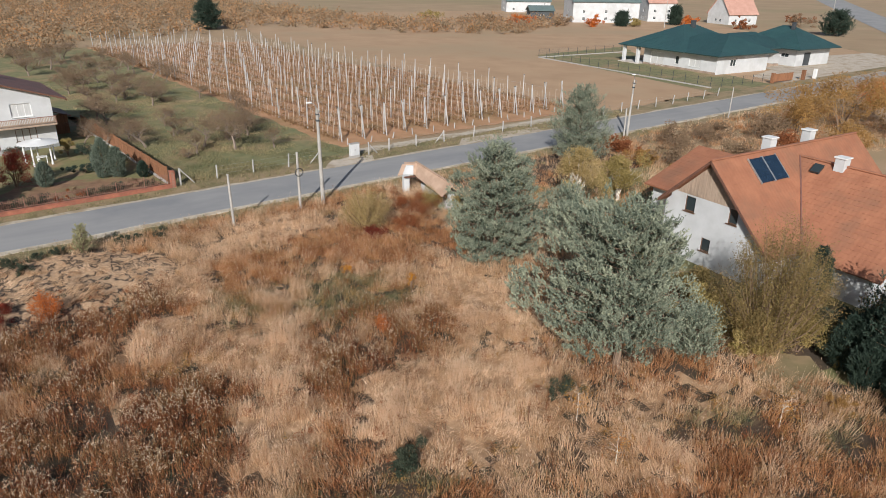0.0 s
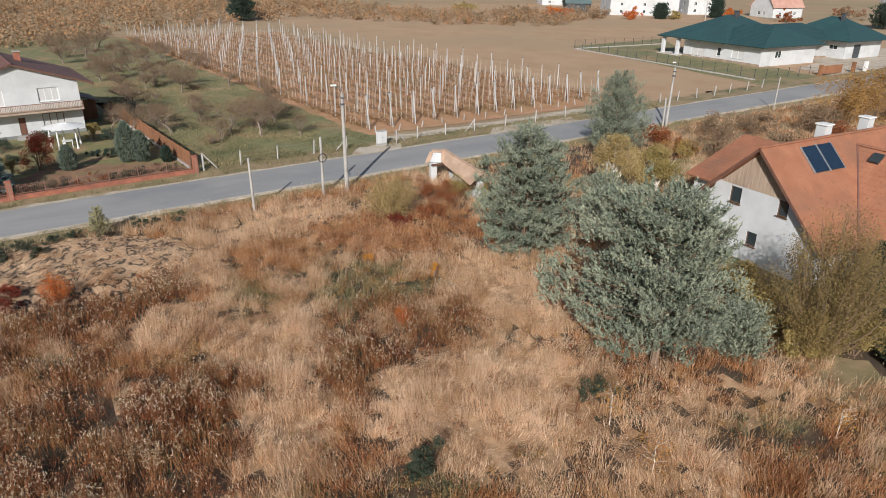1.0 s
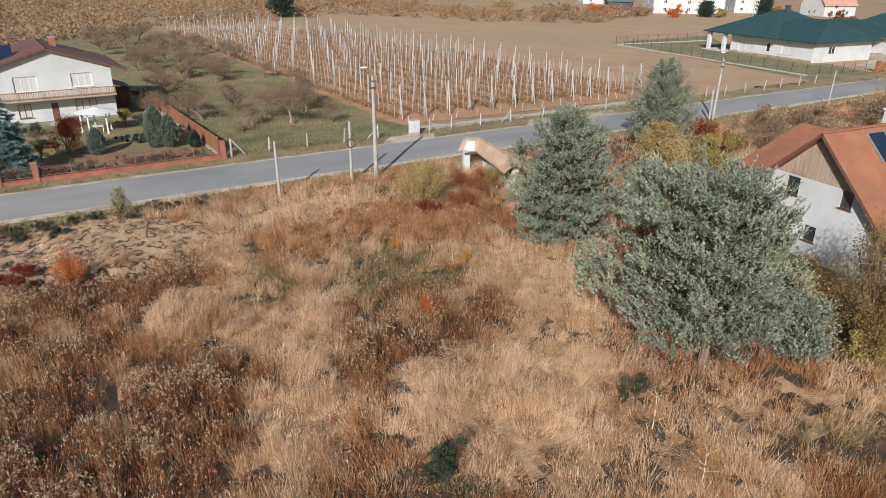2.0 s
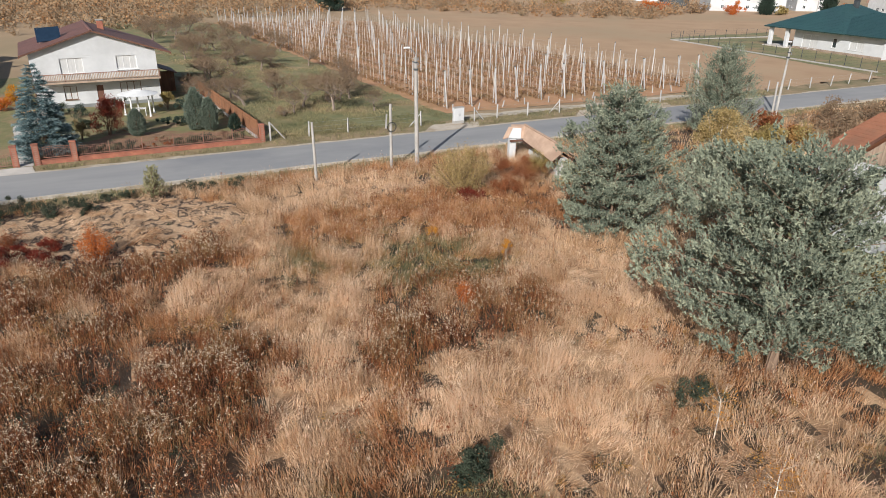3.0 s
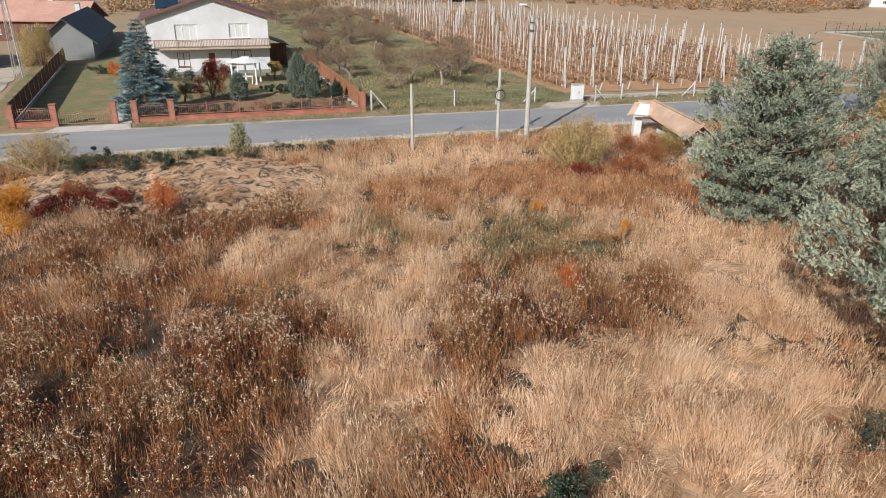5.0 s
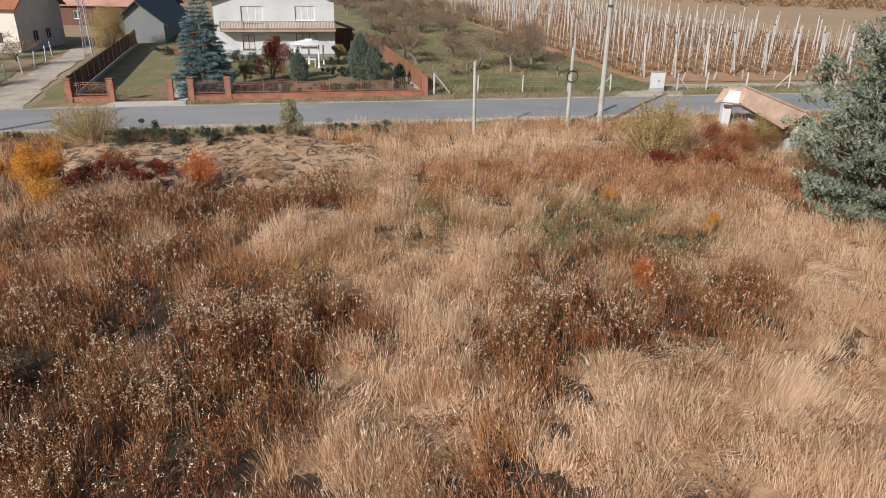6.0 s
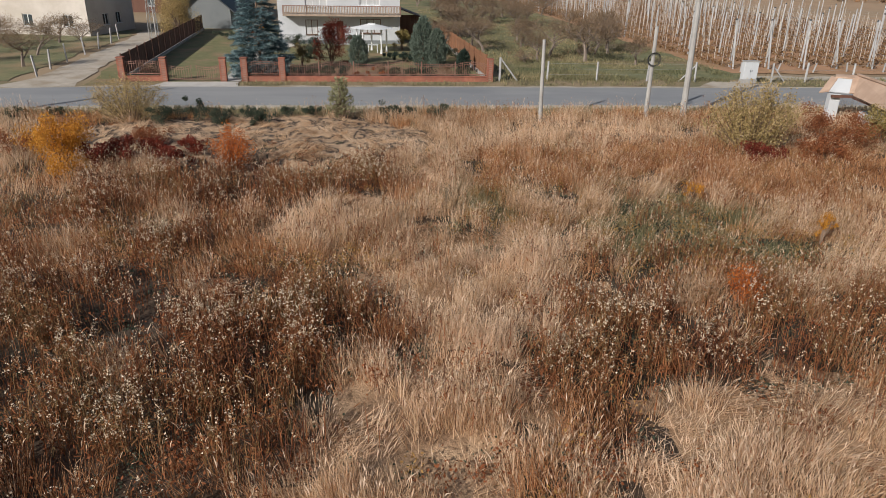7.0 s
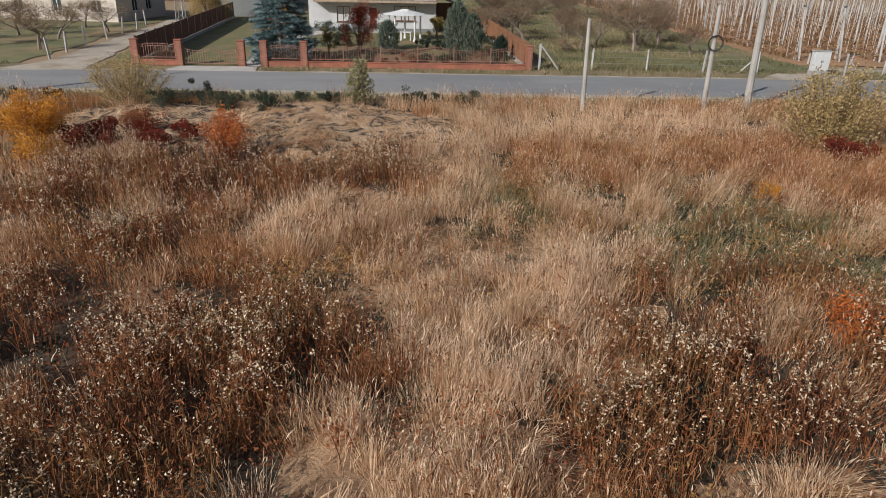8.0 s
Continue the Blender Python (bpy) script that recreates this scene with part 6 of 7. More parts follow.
pine(39.09, 13.18, 6.15, 2.31, 7, "dark conifer in the shaded garden", low=0.03, material="dark_spruce", name="conifer_tree", dens=0.7)
pine(39.66, 9.38, 5.74, 2.49, 8, "dark conifer at the garden's corner", low=0.03, material="dark_spruce", name="conifer_tree", dens=0.7)
shrub("bush", "orange-yellow shrub at the field's edge", 31.97, 12.92, 0.67, 0.95, "golden", 31, 1400, 0.09)
shrub("bush", "dark evergreen bush at the field's edge", 34.00, 10.29, 1.52, 2.09, "dark_spruce", 32, 5000, 0.11)
# scrub behind the house and beside the road
for i, (x, y, r, h, mt) in enumerate([(62.57, 46.28, 3.14, 2.72, "brown_leaf"), (69.24, 53.09, 3.36, 2.73, "brown_leaf"), (75.94, 52.35, 3.17, 2.32, "brown_leaf"), (82.46, 49.33, 3.60, 3.39, "brown_leaf"), (89.44, 49.69, 4.69, 6.40, "golden"), (96.06, 46.63, 5.14, 8.13, "golden"),
                                      (103.91, 43.61, 5.16, 8.60, "golden"), (68.31, 43.13, 2.69, 2.69, "brown_leaf"), (76.03, 42.38, 2.92, 2.92, "russet"), (61.08, 54.06, 2.11, 1.90, "russet"), (86.01, 40.62, 3.36, 3.78, "golden"), (97.02, 36.67, 4.65, 6.98, "willow"), (113.49, 50.92, 4.39, 4.82, "orange"), (123.88, 53.81, 3.89, 3.56, "brown_leaf"), (59.48, 48.90, 1.88, 1.67, "golden"), (57.21, 42.17, 1.65, 2.48, "juniper")]):
    shrub("bush", {"russet": "russet scrub bush by the road", "brown_leaf": "brown withered scrub bush by the road", "orange": "orange autumn bush beside the road", "willow": "tall olive-brown thicket tree by the road", "amber": "golden autumn thicket by the road", "olive": "yellow-green autumn tree in roadside scrub", "juniper": "small grey-green conifer in roadside scrub", "golden": "golden-brown autumn thicket beside the road"}[mt], x, y, r, h, mt, 40 + i, 7000 if h > 5 else 2400, 0.2, lumps=24 if h > 5 else 14)
# the field's own bushes
twiggy("bush", "large yellow-green bush near the road", 24.42, 47.30, 2.39, 3.39, "pale_olive", 61, 80, 11000, 0.095, category="bush", low=0.15)
shrub("bush", "dark red bush beside the yellow one", 29.61, 48.66, 2.62, 1.61, "russet", 62, 8500, 0.07, lumps=16, base=0.1)
shrub("bush", "olive bush below the gate canopy", 31.47, 48.33, 1.41, 2.02, "olive", 611, 4000, 0.08, lumps=12, base=0.08)
shrub("bush", "golden bush beside the gate canopy", 32.28, 45.37, 1.61, 2.11, "olive", 612, 4500, 0.08, lumps=12, base=0.08)
shrub("bush", "small red shrub under the yellow bush", 23.75, 44.92, 1.29, 1.09, "red", 63, 2000, 0.08)
shrub("bush", "rust-coloured shrub in the grass", 26.81, 45.08, 1.69, 1.20, "russet", 64, 2600, 0.09)
shrub("bush", "glowing orange-yellow bush in dry grass", -5.44, 42.48, 1.63, 2.20, "amber", 65, 9000, 0.07, lumps=18, base=0.08)
shrub("bush", "dark red low shrub beside dry weeds", -4.15, 43.26, 1.44, 1.06, "red", 66, 3000, 0.08)
twiggy("bush", "orange-red shrub in the dry grass", 0.98, 43.32, 1.06, 1.83, "orange", 67, 55, 3800, 0.075, category="bush", low=0.1)
shrub("bush", "dark red shrub among weeds", -1.59, 43.19, 0.77, 1.06, "red", 68, 1500, 0.07)
twiggy("bush", "vivid orange-red bush among brown weeds", 17.20, 31.48, 0.62, 1.25, "orange", 69, 40, 2300, 0.06, category="bush", low=0.1)
shrub("bush", "small yellow-orange sapling in dry grass", 21.61, 35.88, 0.39, 1.17, "amber", 70, 900, 0.05)
shrub("bush", "small amber shrub in the grass", 18.71, 39.66, 0.49, 0.88, "amber", 71, 900, 0.05)
pine(4.25, 53.34, 2.0, 0.75, 72, "small sparse grey-green conifer sapling at the roadside", "sapling", 0.08, "conifer_sapling", 0.2, 0.11, 1.2, shoots=1)
twiggy("bush", "olive bush on the road verge", -6.76, 52.42, 2.34, 2.24, "pale_olive", 73, 80, 7500, 0.075, category="bush")
shrub("bush", "low dark green shrub by the verge", -3.72, 53.46, 1.47, 0.68, "bush_green", 74, 2600, 0.08)
for i, x in enumerate((-2.2, -0.6, 1.2, 2.6, 7.9, -11.0, -13.0)):
    shrub("bush", "low dark weeds along the road verge", x, 53.4 + 0.06 * x + 0.3 * (i % 2), 0.9, 0.5, "bush_green", 210 + i, 1400, 0.07)
for i, (x, y, r, h, mt) in enumerate(((-5.02, 51.48, 1.17, 0.88, "bush_green"), (-2.15, 51.87, 1.27, 0.78, "bush_green"), (-0.02, 51.58, 0.88, 0.68, "bush_green"), (9.59, 53.48, 0.99, 0.79, "bush_green"), (-2.57, 44.78, 0.96, 0.87, "red"), (-1.15, 45.26, 0.77, 0.97, "red"), (-3.75, 46.56, 1.16, 0.97, "russet"))):
    shrub("bush", {"bush_green": "low dark green bush near the road", "red": "dark red low shrub in the weeds", "russet": "russet low shrub among flattened grass"}[mt], x, y, r, h, mt, 260 + i, 2000, 0.07)
shrub("bush", "low green shrub by the verge", 6.81, 53.51, 0.89, 0.59, "bush_green", 75, 1300, 0.08)
shrub("bush", "grey-green shrub in a grassy hollow", 12.48, 20.61, 1.50, 0.84, "bush_green", 76, 6000, 0.07)
shrub("bush", "dark shrub beside a young birch", 21.36, 20.99, 0.85, 1.33, "bush_green", 77, 2200, 0.08)
shrub("bush", "russet shrub in the dry grass", -8.62, 45.16, 1.15, 0.96, "russet", 78, 1800, 0.08)


def sapling(x, y, h, seed):
    rng = np.random.RandomState(seed)
    t = tagged(empty_at("birch_sapling", x, y), "thin white birch sapling with few yellow leaves", "tree", "birch saplings")
    bm = bmesh.new()
    tube(bm, [(0, 0, -0.1), (0.03, 0.02, h * 0.5), (0.0, 0.05, h)], (0.024, 0.018, 0.006), 6)
    for k in range(9):
        z = h * rng.uniform(0.4, 0.95)
        a = rng.uniform(0, math.tau)
        tube(bm, [(0.02, 0.02, z), (0.5 * math.cos(a), 0.5 * math.sin(a), z + 0.35)], (0.012, 0.004), 4)
    part("stem", bm, M["birch_bark"], t)
    P = np.stack([rng.normal(0, 0.42, 500), rng.normal(0, 0.42, 500), h * rng.uniform(0.45, 1.15, 500)], -1)
    v, f = scatter_leaves(P, 0.05, rng)
    ob = new("leaves", np_mesh("leaves", v, f, M["amber"], np.repeat(rng.rand(500), 2)))
    ob.parent = t


for i, (x, y, h) in enumerate([(20.74, 19.24, 1.80), (20.00, 16.09, 1.60), (28.60, 13.83, 1.52)]):
    sapling(x, y, h, 80 + i)

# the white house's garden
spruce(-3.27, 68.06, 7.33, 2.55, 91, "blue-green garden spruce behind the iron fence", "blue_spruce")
shrub("bush", "dark red garden bush before the house", 1.23, 73.66, 2.04, 3.98, "red", 92, 6500, 0.1, lumps=16, base=0.05)
column("juniper", "grey-green columnar garden juniper", 3.58, 72.50, 0.77, 2.45, "juniper", 93, 700)
column("juniper", "tall grey-green juniper by the fence", 8.78, 73.21, 1.03, 4.01, "juniper", 94, 1300)
column("juniper", "second grey juniper in the flower bed", 9.92, 72.62, 0.82, 3.08, "juniper", 95, 900)
shrub("bush", "dark low evergreen garden shrubs", 7.13, 75.83, 1.65, 0.82, "dark_spruce", 96, 3500, 0.09)
column("juniper", "small dark conifer by the board fence", 11.98, 71.31, 0.51, 1.54, "dark_spruce", 97, 420)
shrub("bush", "olive thuja beside the canopy", 6.79, 84.03, 0.94, 1.98, "olive", 98, 2600, 0.09)
shrub("bush", "orange bush by the lawn's edge", -9.34, 88.93, 1.55, 1.55, "orange", 99, 2600, 0.1)
shrub("bush", "yellow-leaved shrub beside the spruce", -7.83, 89.34, 1.25, 2.49, "yellow", 100, 3000, 0.1)
shrub("bush", "low green shrub beside the lawn", -11.52, 90.35, 1.45, 0.83, "bush_green", 101, 2000, 0.09)
shrub("bush", "dark clipped shrub in front of the house", -1.05, 77.12, 1.54, 0.92, "bush_green", 102, 2500, 0.09)
shrub("bush", "olive shrub with fading leaves", -0.97, 72.54, 0.71, 1.93, "willow", 103, 1600, 0.08)
shrub("bush", "withered flower bed shrubs", -10.65, 65.66, 0.89, 1.09, "brown_leaf", 104, 1500, 0.08)
shrub("bush", "dark bed plants behind the railings", 0.72, 67.28, 1.61, 0.71, "bush_green", 105, 2000, 0.08)
shrub("bush", "russet bed plants behind the railings", 4.73, 67.39, 1.82, 0.51, "russet", 106, 1800, 0.08)
shrub("bush", "small green garden shrub", 7.97, 67.44, 0.81, 0.81, "bush_green", 107, 1500, 0.08)
for i, x in enumerate((1.9, 2.8, 5.6, 6.6, 9.2, 10.6, 11.8, -0.6)):
    shrub("bush", "dark clump of faded perennials behind the railings", x, 66.6 + 0.08 * x + 0.5 * (i % 3), 0.7, 0.9, ("bush_green", "dark_spruce", "brown_leaf")[i % 3], 170 + i, 1100, 0.08)
for i, (x, y) in enumerate(((-1.67, 83.01), (1.89, 85.89), (8.78, 80.44), (10.86, 77.82), (8.36, 83.48), (-3.64, 84.57))):
    shrub("bush", "dark evergreen shrub in the garden shade", x, y, 1.1, 1.2, ("dark_spruce", "bush_green")[i % 2], 190 + i, 1800, 0.09)
shrub("willow_tree", "weeping willow with yellowing twigs", -18.39, 95.78, 2.7, 5.0, "pale_olive", 108, 16000, 0.11, category="tree", lumps=20, hang=0.95)
# old fruit trees
woods = [bare_tree_mesh(3.4, s, n, mt) for s, n, mt in ((1, 170, "brown_leaf"), (2, 330, "brown_leaf"), (3, 90, "brown_leaf"), (4, 620, "brown_leaf"))]
rr = random.Random(9)
TREES = []
for j in range(15):
    for i in range(5):
        y = 75.6 + j * 6.9 + rr.uniform(-2.6, 2.6)
        x = 16.9 + i * 4.1 - 0.105 * (y - 75) + rr.uniform(-1.9, 1.9) - (1.2 if j > 3 else 0)
        if (i > 3 and j < 4) or rr.random() < 0.18:
            continue
        TREES.append((x, y))
for x, y in TREES:
    k = rr.randrange(4)
    fruit_tree("bare grey fruit tree with a few brown leaves", *woods[k], x, y, rr.uniform(0, 360), rr.uniform(1.0, 1.6), "orchard trees")
for i in range(16):
    y = 76.5 + i * 5.8
    shrub("bush", "low tangle of bare brown shoots in the orchard", 17.8 + (i * 7) % 11 - 0.105 * (y - 75), y, 1.5, 1.1, "brown_leaf", 230 + i, 500, 0.12, "grey_bark", stems=14)
for x, y in [(-21.88, 70.19), (-24.16, 76.66), (-22.85, 82.49), (-26.25, 71.99), (-28.56, 78.46), (-26.61, 85.54), (-29.76, 68.38), (-32.07, 74.75), (-30.75, 82.78), (8.99, 88.97), (9.62, 92.71), (10.67, 86.13)]:
    fruit_tree("gnarled bare fruit tree", *woods[rr.randrange(4)], x, y, rr.uniform(0, 360), rr.uniform(0.9, 1.25), "garden fruit trees")
# far scrub and thickets
def far_scrub():
    rng = np.random.RandomState(15)
    P, T = [], []
    for clump in range(5200):
        y = 172 + rng.rand() ** 1.2 * 300
        x = rng.uniform(-110, 240)
        # a belt that nears the fields on the west and thins to a strip on the east
        low = np.interp(x, (-40, 4, 30, 66, 86, 111, 130, 145, 185, 240), (168, 176, 204, 222, 240, 200, 193, 178, 198, 240))
        high = np.interp(x, (20, 120, 135, 150, 185, 240), (470, 420, 262, 232, 232, 262))
        if not low < y < high:
            continue
        if fnoise(np.array([x]), np.array([y]), 0.03, 8)[0] < 0.34:
            continue
        h, r = rng.uniform(1.2, 4.2), rng.uniform(1.2, 3.2)
        n = 36
        d = rng.normal(size=(n, 3))
        d /= np.linalg.norm(d, axis=1)[:, None]
        q = d * (rng.rand(n) ** 0.4)[:, None] * [r, r, h * 0.55] + [x, y, h * 0.5]
        q[:, 2] = np.abs(q[:, 2])
        P.append(q)
        T.append(np.clip(rng.rand() * 0.8 + rng.rand(n) * 0.35, 0, 1))
    P, T = np.concatenate(P), np.concatenate(T)
    v, f = scatter_leaves(P, 0.72, rng)
    tagged(new("thicket", np_mesh("thicket", v, f, M["far_scrub"], np.repeat(T, 2))), "brown and orange autumn thicket beyond the fields", "thicket", kind="stuff")


far_scrub()
for i, (x, y, h, r) in enumerate([(64.46, 233.83, 8.68, 4.47), (234.35, 185.78, 6.43, 2.43), (208.32, 189.90, 4.50, 2.25), (249.60, 130.03, 7.50, 5.73), (229.73, 219.30, 5.89, 2.21)]):
    pine(x, y, h, r, 120 + i, "distant dark evergreen tree", "dark_spruce", 0.03, "conifer_tree", 1.1, 0.28)
for i, (x, y, r, h, mt) in enumerate([(177.29, 212.10, 5.62, 3.65, "orange"), (188.50, 203.69, 5.62, 3.09, "brown_leaf"), (166.81, 224.33, 7.06, 3.39, "brown_leaf"), (195.81, 192.82, 3.49, 3.07, "orange"), (236.39, 180.90, 4.98, 3.42, "orange"), (244.41, 161.72, 5.62, 2.53, "russet"), (279.15, 160.03, 7.20, 3.46, "brown_leaf"), (300.81, 173.64, 7.42, 2.97, "russet"), (153.56, 239.78, 7.10, 3.69, "olive"), (212.63, 187.20, 2.81, 2.81, "olive")]):
    shrub("bush", "distant autumn shrub by the houses", x, y, r, h, mt, 140 + i, 1600, 0.4, lumps=12)

# ---- the wild field: drifts of dry grass, weeds and undergrowth ----
def in_field(x, y):
    edge = 54.9 + road_run(x) * 0.95 + 0.9 - 0.9 * fnoise(x, y, 0.5, 71)
    garden = (x > np.interp(y, (9, 13, 19, 30, 39), (35.8, 34.8, 33.6, 37.5, 39.5))) & (y > 9) & (y < 39) | (((x - 33.6) / 1.3) ** 2 + ((y - 16.3) / 0.9) ** 2 < 1)
    return (y < edge) & ~garden


def tussocks(n, box_, rng, near):
    """Points gathered in tussocks inside a rectangle."""
    x0, x1, y0, y1 = box_
    c = np.stack([rng.uniform(x0, x1, n), rng.uniform(y0, y1, n)], -1)
    c += rng.normal(0, 0.8, c.shape)
    return c[in_field(c[:, 0], c[:, 1])]


def field():
    rng = np.random.RandomState(77)
    beds = [((-4, 24, 22, 46), 27000, 22, 0.86), ((-22, -4, 28, 56), 8600, 11, 1.4), ((-4, 24, 46, 56), 7000, 13, 1.3), ((24, 36, 4, 57), 15500, 14, 1.1), ((34, 44, 38, 58), 2800, 11, 1.6), ((44, 110, 36, 63), 7800, 10, 2.4), ((-2, 24, 8, 22), 11500, 13, 1.1), ((-32, 42, -12, 8), 3500, 8, 2.6), ((-32, -2, 8, 30), 4000, 8, 2.2)]
    out = {k: [] for k in ("straw", "rust_grass", "green_grass")}
    weeds, plumes = [], []
    for bx, n, per, wide in beds:
        c = tussocks(n, bx, rng, 1)
        x, y = c[:, 0], c[:, 1]
        gap = fnoise(x, y, 1.5, 5, 2)
        keep = (gap > 0.34 + 0.12 * rng.rand(len(x))) & (drift(x, y, HOLES) < 0.5)
        x, y = x[keep], y[keep]
        big = fnoise(x, y, 0.22, 13)
        pd = drift(x, y, PALE)
        flat = drift(x, y, FLAT)
        # creases between the cushions stay open
        open_ = np.where(flat > 0.3, (cushion(x * 1.15 + 0.5 * y, y * 1.15) > 0.5) & (rng.rand(len(x)) < 0.5), (pd < 0.3) | (cushion(x, y) > 0.12 + 0.3 * rng.rand(len(x))))
        x, y, big, pd, flat = x[open_], y[open_], big[open_], pd[open_], flat[open_]
        w = (0.85 * drift(x, y, WEEDS) - 0.7 * np.clip(pd - 0.2, 0, 1)) * np.clip(2.6 * fnoise(x, y, 0.8, 19, 3) - 0.45, 0, 1.5)
        p = 1.15 * pd + 0.44 + 0.5 * (big - 0.5) + 1.55 * (fnoise(x, y, 0.75, 83, 2) - 0.5)
        r = drift(x, y, RUST) + 0.38 - 0.7 * (big - 0.5) + 1.3 * (fnoise(x, y, 0.65, 23, 2) - 0.5)
        g = drift(x, y, GREEN) + 1.2 * (fnoise(x, y, 0.6, 29, 2) - 0.42)
        u = rng.rand(len(x))
        is_weed = ((w > 0.12 + 0.5 * u) | (rng.rand(len(x)) < 0.085 * (r > 0.2))) & (flat < 0.3)
        kind = np.argmax(np.stack([p + 0.35 * rng.rand(len(x)), r + 0.35 * rng.rand(len(x)), g + 0.35 * rng.rand(len(x))]), 0)
        kind = np.where(flat > 0.35, 0, kind)
        kind = np.where((w > 0.3) & (kind == 0) & (rng.rand(len(x)) < 0.85), 1, kind)
        weeds.append((x[is_weed], y[is_weed]))
        thin = (~is_weed & (rng.rand(len(x)) > np.clip(1.7 * (w - 0.12), 0, 0.93))) | (rng.rand(len(x)) < 0.07)
        x, y, kind, flat, is_weed, pd = x[thin], y[thin], kind[thin], flat[thin], is_weed[thin], pd[thin]
        lodged = (flat > 0.35) | ((pd > 0.45) & (fnoise(x, y, 0.9, 151, 2) > 0.52))
        for k, nm in enumerate(out):
            s = kind == k
            xs, ys = np.repeat(x[s], per), np.repeat(y[s], per)
            m = len(xs)
            fl = np.repeat(lodged[s], per)
            rad = 0.15 * wide ** 0.5
            px, py = xs + rng.normal(0, rad, m), ys + rng.normal(0, rad, m)
            P = np.stack([px, py, land(px, py)], -1)
            tall = (0.62, 0.54, 0.36)[k] * (0.45 + 1.05 * fnoise(xs, ys, 0.75, 37)) * np.repeat(rng.uniform(0.6, 1.4, s.sum()), per)
            wd = np.repeat(is_weed[s], per)
            h = tall * rng.uniform(0.5, 1.3, m) * np.where(wd, 0.75, 1) * np.where(fl, 0.3, 1)
            width = rng.uniform(0.010, 0.022, m) * wide * (1.25 if k == 2 else 1) * np.where(fl, 1.5, 1)
            # the wind and the tussock give the lean
            wa = math.tau * fnoise(xs, ys, 0.16, 43) * 1.2 + 0.4
            ta = np.repeat(rng.uniform(0, math.tau, s.sum()), per)
            wind = 0.24 * np.clip(fnoise(xs, ys, 0.4, 53) * 1.9 - 0.35, 0.1, 1.4)
            lx = h * (wind * np.cos(wa) + 0.16 * np.cos(ta) + rng.normal(0, 0.17, m)) + (px - xs) * 0.7
            ly = h * (wind * np.sin(wa) + 0.16 * np.sin(ta) + rng.normal(0, 0.17, m)) + (py - ys) * 0.7
            sw = math.tau * 1.5 * fnoise(xs, ys, 0.5, 157, 2) + 0.5 * np.cos(ta)
            lx, ly = np.where(fl, lx + np.cos(sw) * 0.34, lx), np.where(fl, ly + np.sin(sw) * 0.34, ly)
            v, f = spikes(P, h, width, np.stack([lx, ly], -1), rng)
            tn = np.clip(1.9 * (fnoise(x[s], y[s], 1.1, 59, 2) - 0.5) + 0.55 + 1.1 * (rng.rand(s.sum()) - 0.5) - 0.3 * is_weed[s] + 0.3 * (flat[s] > 0.35) + 0.4 * np.clip(pd[s], 0, 1), 0, 1)
            out[nm].append((v, f, np.repeat(tn, per)))
            # seed plumes on some of the culms
            pick = rng.rand(m) < (0.18, 0.12, 0.04)[k] * (flat[s].repeat(per) < 0.35) / wide ** 0.6
            lean = np.stack([lx, ly], -1)[pick]
            tip = P[pick] + np.concatenate([lean, h[pick][:, None]], 1) * 0.93
            ph = rng.uniform(0.09, 0.2, pick.sum()) * np.where(fl[pick], 0.4, 1)
            pv, pf = blades(tip, ph, rng.uniform(0.014, 0.028, pick.sum()) * wide ** 0.7, lean * (ph / np.maximum(h[pick], 0.1))[:, None] * 1.5 + rng.normal(0, 0.03, lean.shape), rng)
            plumes.append((pv, pf, np.repeat(np.clip(np.repeat(tn, per)[pick] * 0.75 + (0.2, -0.15, 0.0)[k], 0, 1), 2)))
    labels = {"straw": ("dry_grass", "pale straw-coloured dry grass in wind-blown tussocks"), "rust_grass": ("rusty_grass", "rust-brown withered grass in loose tufts"), "green_grass": ("undergrowth", "low grey-green undergrowth among dry grass")}
    out["plume"] = plumes
    labels["plume"] = ("grass_plumes", "feathery pinkish seed plumes on dry grass")
    for nm, chunks in out.items():
        v, f = join_arrays([(a, b) for a, b, c in chunks])
        t = np.concatenate([c for a, b, c in chunks])
        name, label = labels[nm]
        tagged(new(name, np_mesh(name, v, f, M[nm], t)), label, "grass", kind="stuff")
    # weeds: stiff stalks, withered leaves, pale seed heads
    x, y = np.concatenate([a for a, b in weeds]), np.concatenate([b for a, b in weeds])
    near = (x > -6) & (x < 24) & (y > 20) & (y < 46)
    k = np.where(near, 3, 2)
    x, y = np.repeat(x, k), np.repeat(y, k)
    x, y = x + rng.normal(0, 0.2, len(x)), y + rng.normal(0, 0.2, len(x))
    seen = fnoise(x, y, 0.85, 161, 2) > 0.36
    x, y = x[seen], y[seen]
    n = len(x)
    P = np.stack([x, y, land(x, y)], -1)
    h = rng.uniform(0.6, 1.15, n) * (0.8 + 0.4 * fnoise(x, y, 0.5, 61))
    lean = rng.normal(0, 0.10, (n, 2))
    tint = np.clip(0.5 + 1.5 * (fnoise(x, y, 0.6, 67) - 0.5) + 0.6 * (rng.rand(n) - 0.5), 0, 1)
    st = blades(P, h, np.full(n, 0.018), lean, rng)
    tip = P + np.concatenate([lean, h[:, None]], 1)
    q = 5
    s = rng.uniform(0.3, 1.0, n * q)
    LP = np.repeat(P, q, 0) + np.repeat(tip - P, q, 0) * s[:, None]
    LP[:, :2] += rng.normal(0, 0.045, (n * q, 2))
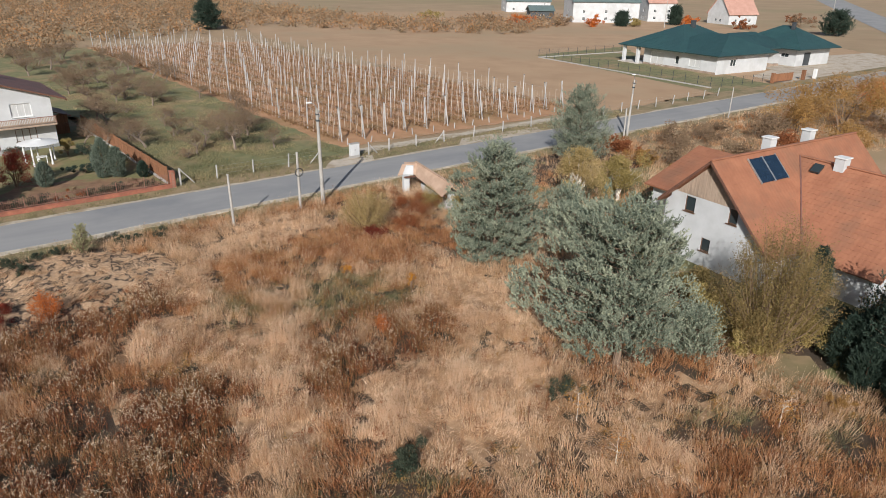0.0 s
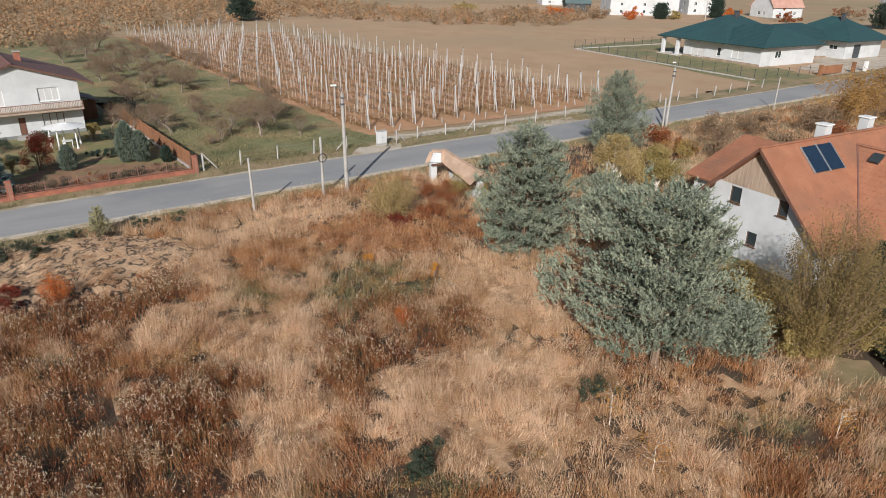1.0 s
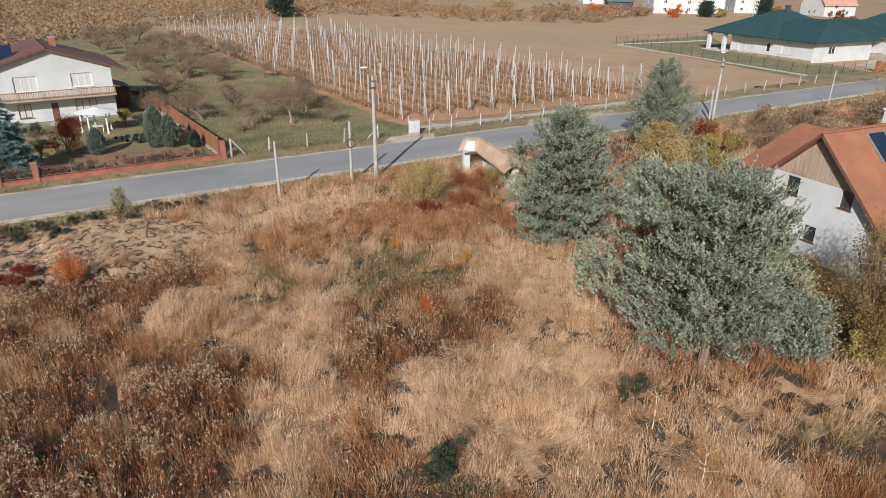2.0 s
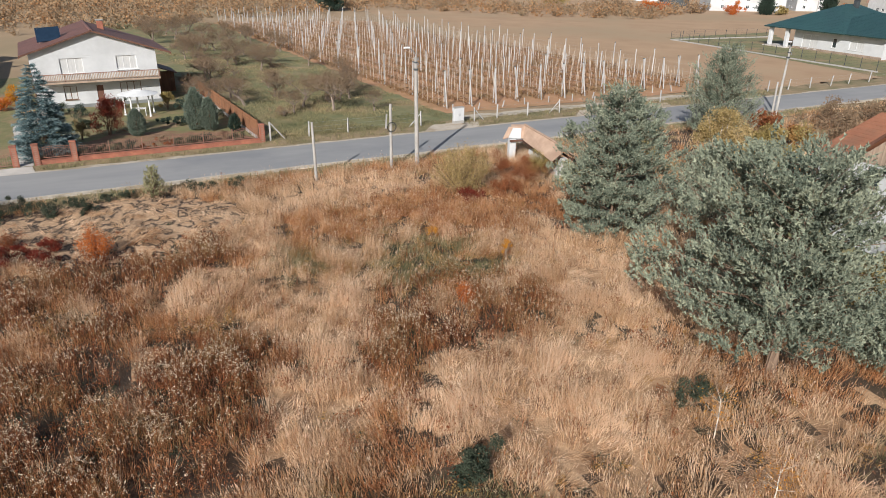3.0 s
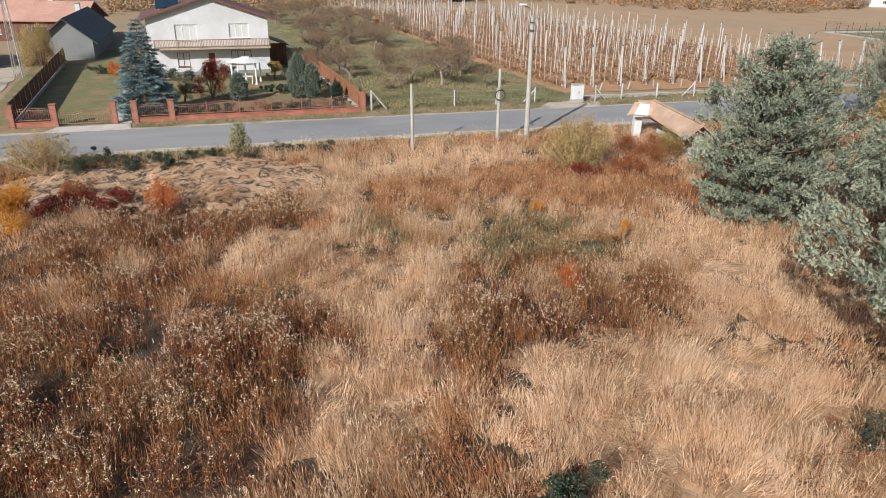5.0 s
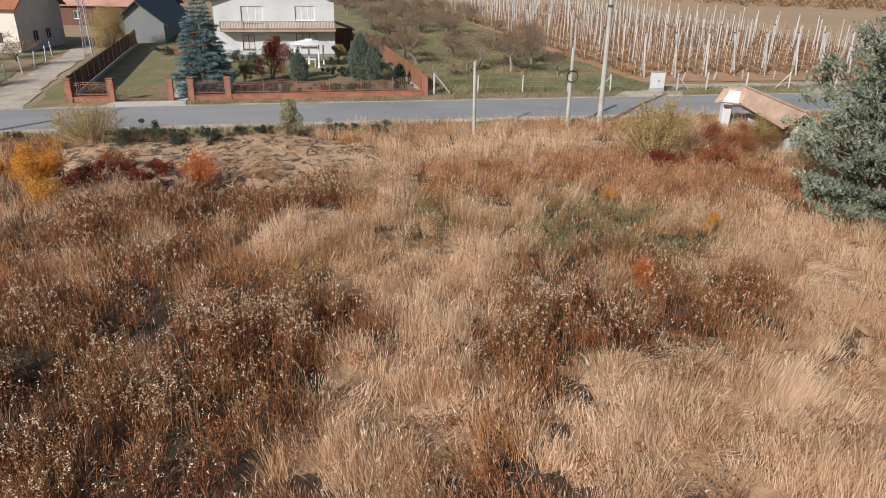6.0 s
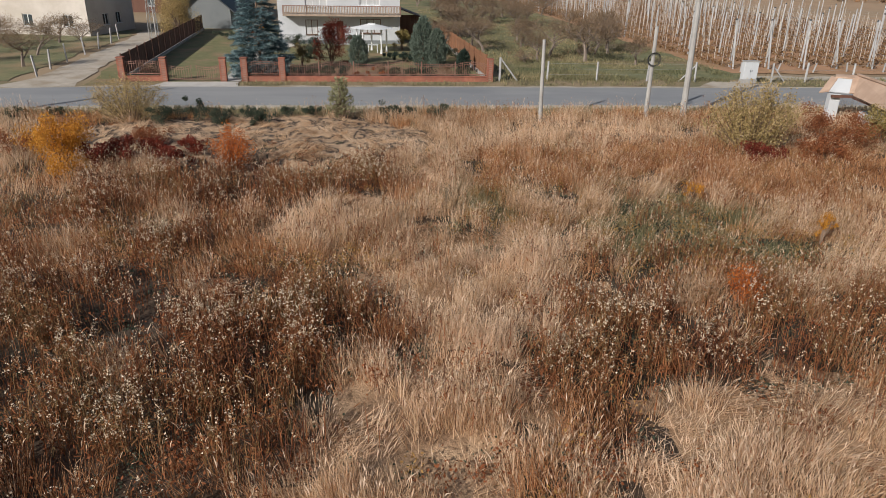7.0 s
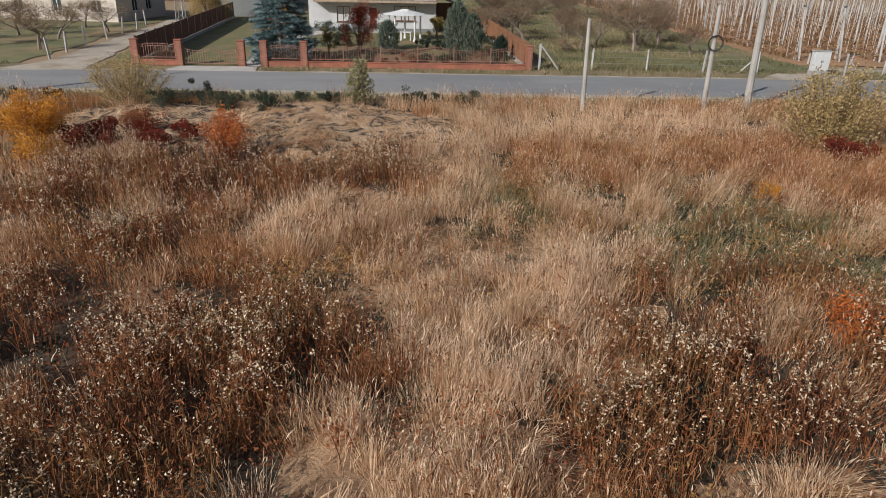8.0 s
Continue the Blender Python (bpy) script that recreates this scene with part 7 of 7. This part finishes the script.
    lv = needle_tufts(LP, np.stack([rng.normal(0, 0.45, n * q), rng.normal(0, 0.45, n * q), rng.normal(0.45, 0.5, n * q)], -1), rng.uniform(0.10, 0.22, n * q), np.full(n * q, 0.03), 1, rng, 0.2)
    v, f = join_arrays([st, lv])
    tagged(new("weeds", np_mesh("weeds", v, f, M["weed"], np.concatenate([np.repeat(tint, 2), np.repeat(np.repeat(tint, q), 2)]))), "withered reddish brown weed stalks", "weeds", kind="stuff")
    has = rng.rand(n) < 1.15 * fnoise(x, y, 0.6, 91, 2) - 0.14
    q = 6
    C = np.repeat(tip[has], q, 0)
    size = np.repeat(rng.uniform(0.016, 0.034, has.sum()), q)
    HP = C + rng.normal(size=C.shape) * size[:, None] * [1, 1, 2.0]
    hv, hf = scatter_leaves(HP, 0.043, rng)
    tagged(new("seed_heads", np_mesh("seed_heads", hv, hf, M["fluff"], np.repeat(np.repeat(rng.rand(has.sum()), q), 2))), "pale fluffy seed heads on the weeds", "seed heads", kind="stuff")
    # leafy weeds in small clumps: rust, golden, green
    for nm, mt, n, blobs, label in (("rusty_forbs", "russet", 520, WEEDS + RUST, "rust-red leafy weeds between the grass"), ("golden_forbs", "golden", 420, RUST + GREEN + [(25, 16, 8, 6, 0.9)], "golden-brown leafy weeds between the grass"), ("green_forbs", "bush_green", 760, GREEN + GREEN + WEEDS + [(25, 15, 9, 6, 0.7)], "dark green low weeds between the grass")):
        b = np.array(blobs)[rng.randint(0, len(blobs), n)]
        x = b[:, 0] + rng.normal(0, 1, n) * b[:, 2] * 1.1
        y = b[:, 1] + rng.normal(0, 1, n) * b[:, 3] * 1.1
        ok = in_field(x, y)
        x, y = x[ok], y[ok]
        q = 46
        big = rng.uniform(0.5, 1.4, len(x))
        O = rng.normal(size=(len(x) * q, 3)) * [0.17, 0.17, 0.13] * np.repeat(big, q)[:, None]
        C = np.stack([x, y, land(x, y) + (0.12 if mt == "bush_green" else 0.38) * big], -1)
        LP = np.repeat(C, q, 0) + O
        LP[:, 2] = np.maximum(LP[:, 2], -0.02)
        v, f = scatter_leaves(LP, 0.07, rng)
        tagged(new(nm, np_mesh(nm, v, f, M[mt], np.repeat(np.repeat(rng.rand(len(x)), q) * 0.6 + 0.4 * rng.rand(len(x) * q), 2))), label, "weeds", kind="stuff")
    # verge tufts
    m = 5200
    vx, vy = rng.uniform(-24, 80, m), np.where(rng.rand(m) < 0.5, rng.uniform(54.2, 56.2, m), rng.uniform(63.0, 66.2, m))
    ok = ~((vy > 60) & (vx < -9.5) & (vx > -20)) & ~((vy > 60) & (vy < 64.6) & (vx > -9.8) & (vx < -4)) & ~((vy > 60) & (vx > 27.5) & (vx < 34)) & ~((vy > 64.3) & (vx < 13.6) & (vx > -13))
    vy = vy + road_run(vx) + 0.75 + 0.1 * (vy - 56.6)
    vx, vy = np.repeat(vx[ok], 6), np.repeat(vy[ok], 6)
    vx, vy = vx + rng.normal(0, 0.15, len(vx)), vy + rng.normal(0, 0.12, len(vx))
    P = np.stack([vx, vy, np.full_like(vx, -0.02)], -1)
    hh = rng.uniform(0.1, 0.34, len(vx))
    v, f = blades(P, hh, rng.uniform(0.02, 0.045, len(vx)), rng.normal(0, 0.1, (len(vx), 2)), rng)
    tagged(new("verge_grass", np_mesh("verge_grass", v, f, M["green_grass"], np.repeat(rng.rand(len(vx)), 2))), "short mixed grass on the road verge", "grass", kind="stuff")


def orchard_grass():
    """Rough tufts over the orchard meadow."""
    rng = np.random.RandomState(88)
    n = 9000
    y = 67.5 + 75 * rng.rand(n) ** 1.5
    x = rng.uniform(14.5, 34.0, n) + SL * (y - 70)
    keep = fnoise(x, y, 0.35, 201, 2) > 0.38
    x, y = np.repeat(x[keep], 5), np.repeat(y[keep], 5)
    x, y = x + rng.normal(0, 0.22, len(x)), y + rng.normal(0, 0.22, len(x))
    tall = rng.uniform(0.1, 0.3, len(x)) * (0.6 + 0.8 * fnoise(x, y, 0.3, 207))
    v, f = blades(np.stack([x, y, np.zeros_like(x)], -1), tall, rng.uniform(0.03, 0.07, len(x)), rng.normal(0, 0.12, (len(x), 2)), rng)
    tint = np.clip(1.6 * fnoise(x, y, 0.25, 211, 2) - 0.4 + 0.3 * rng.rand(len(x)), 0, 1)
    tagged(new("meadow_grass", np_mesh("meadow_grass", v, f, M["green_grass"], np.repeat(tint, 2))), "rough green and yellowed tufts in the orchard", "grass", kind="stuff")


orchard_grass()
field()
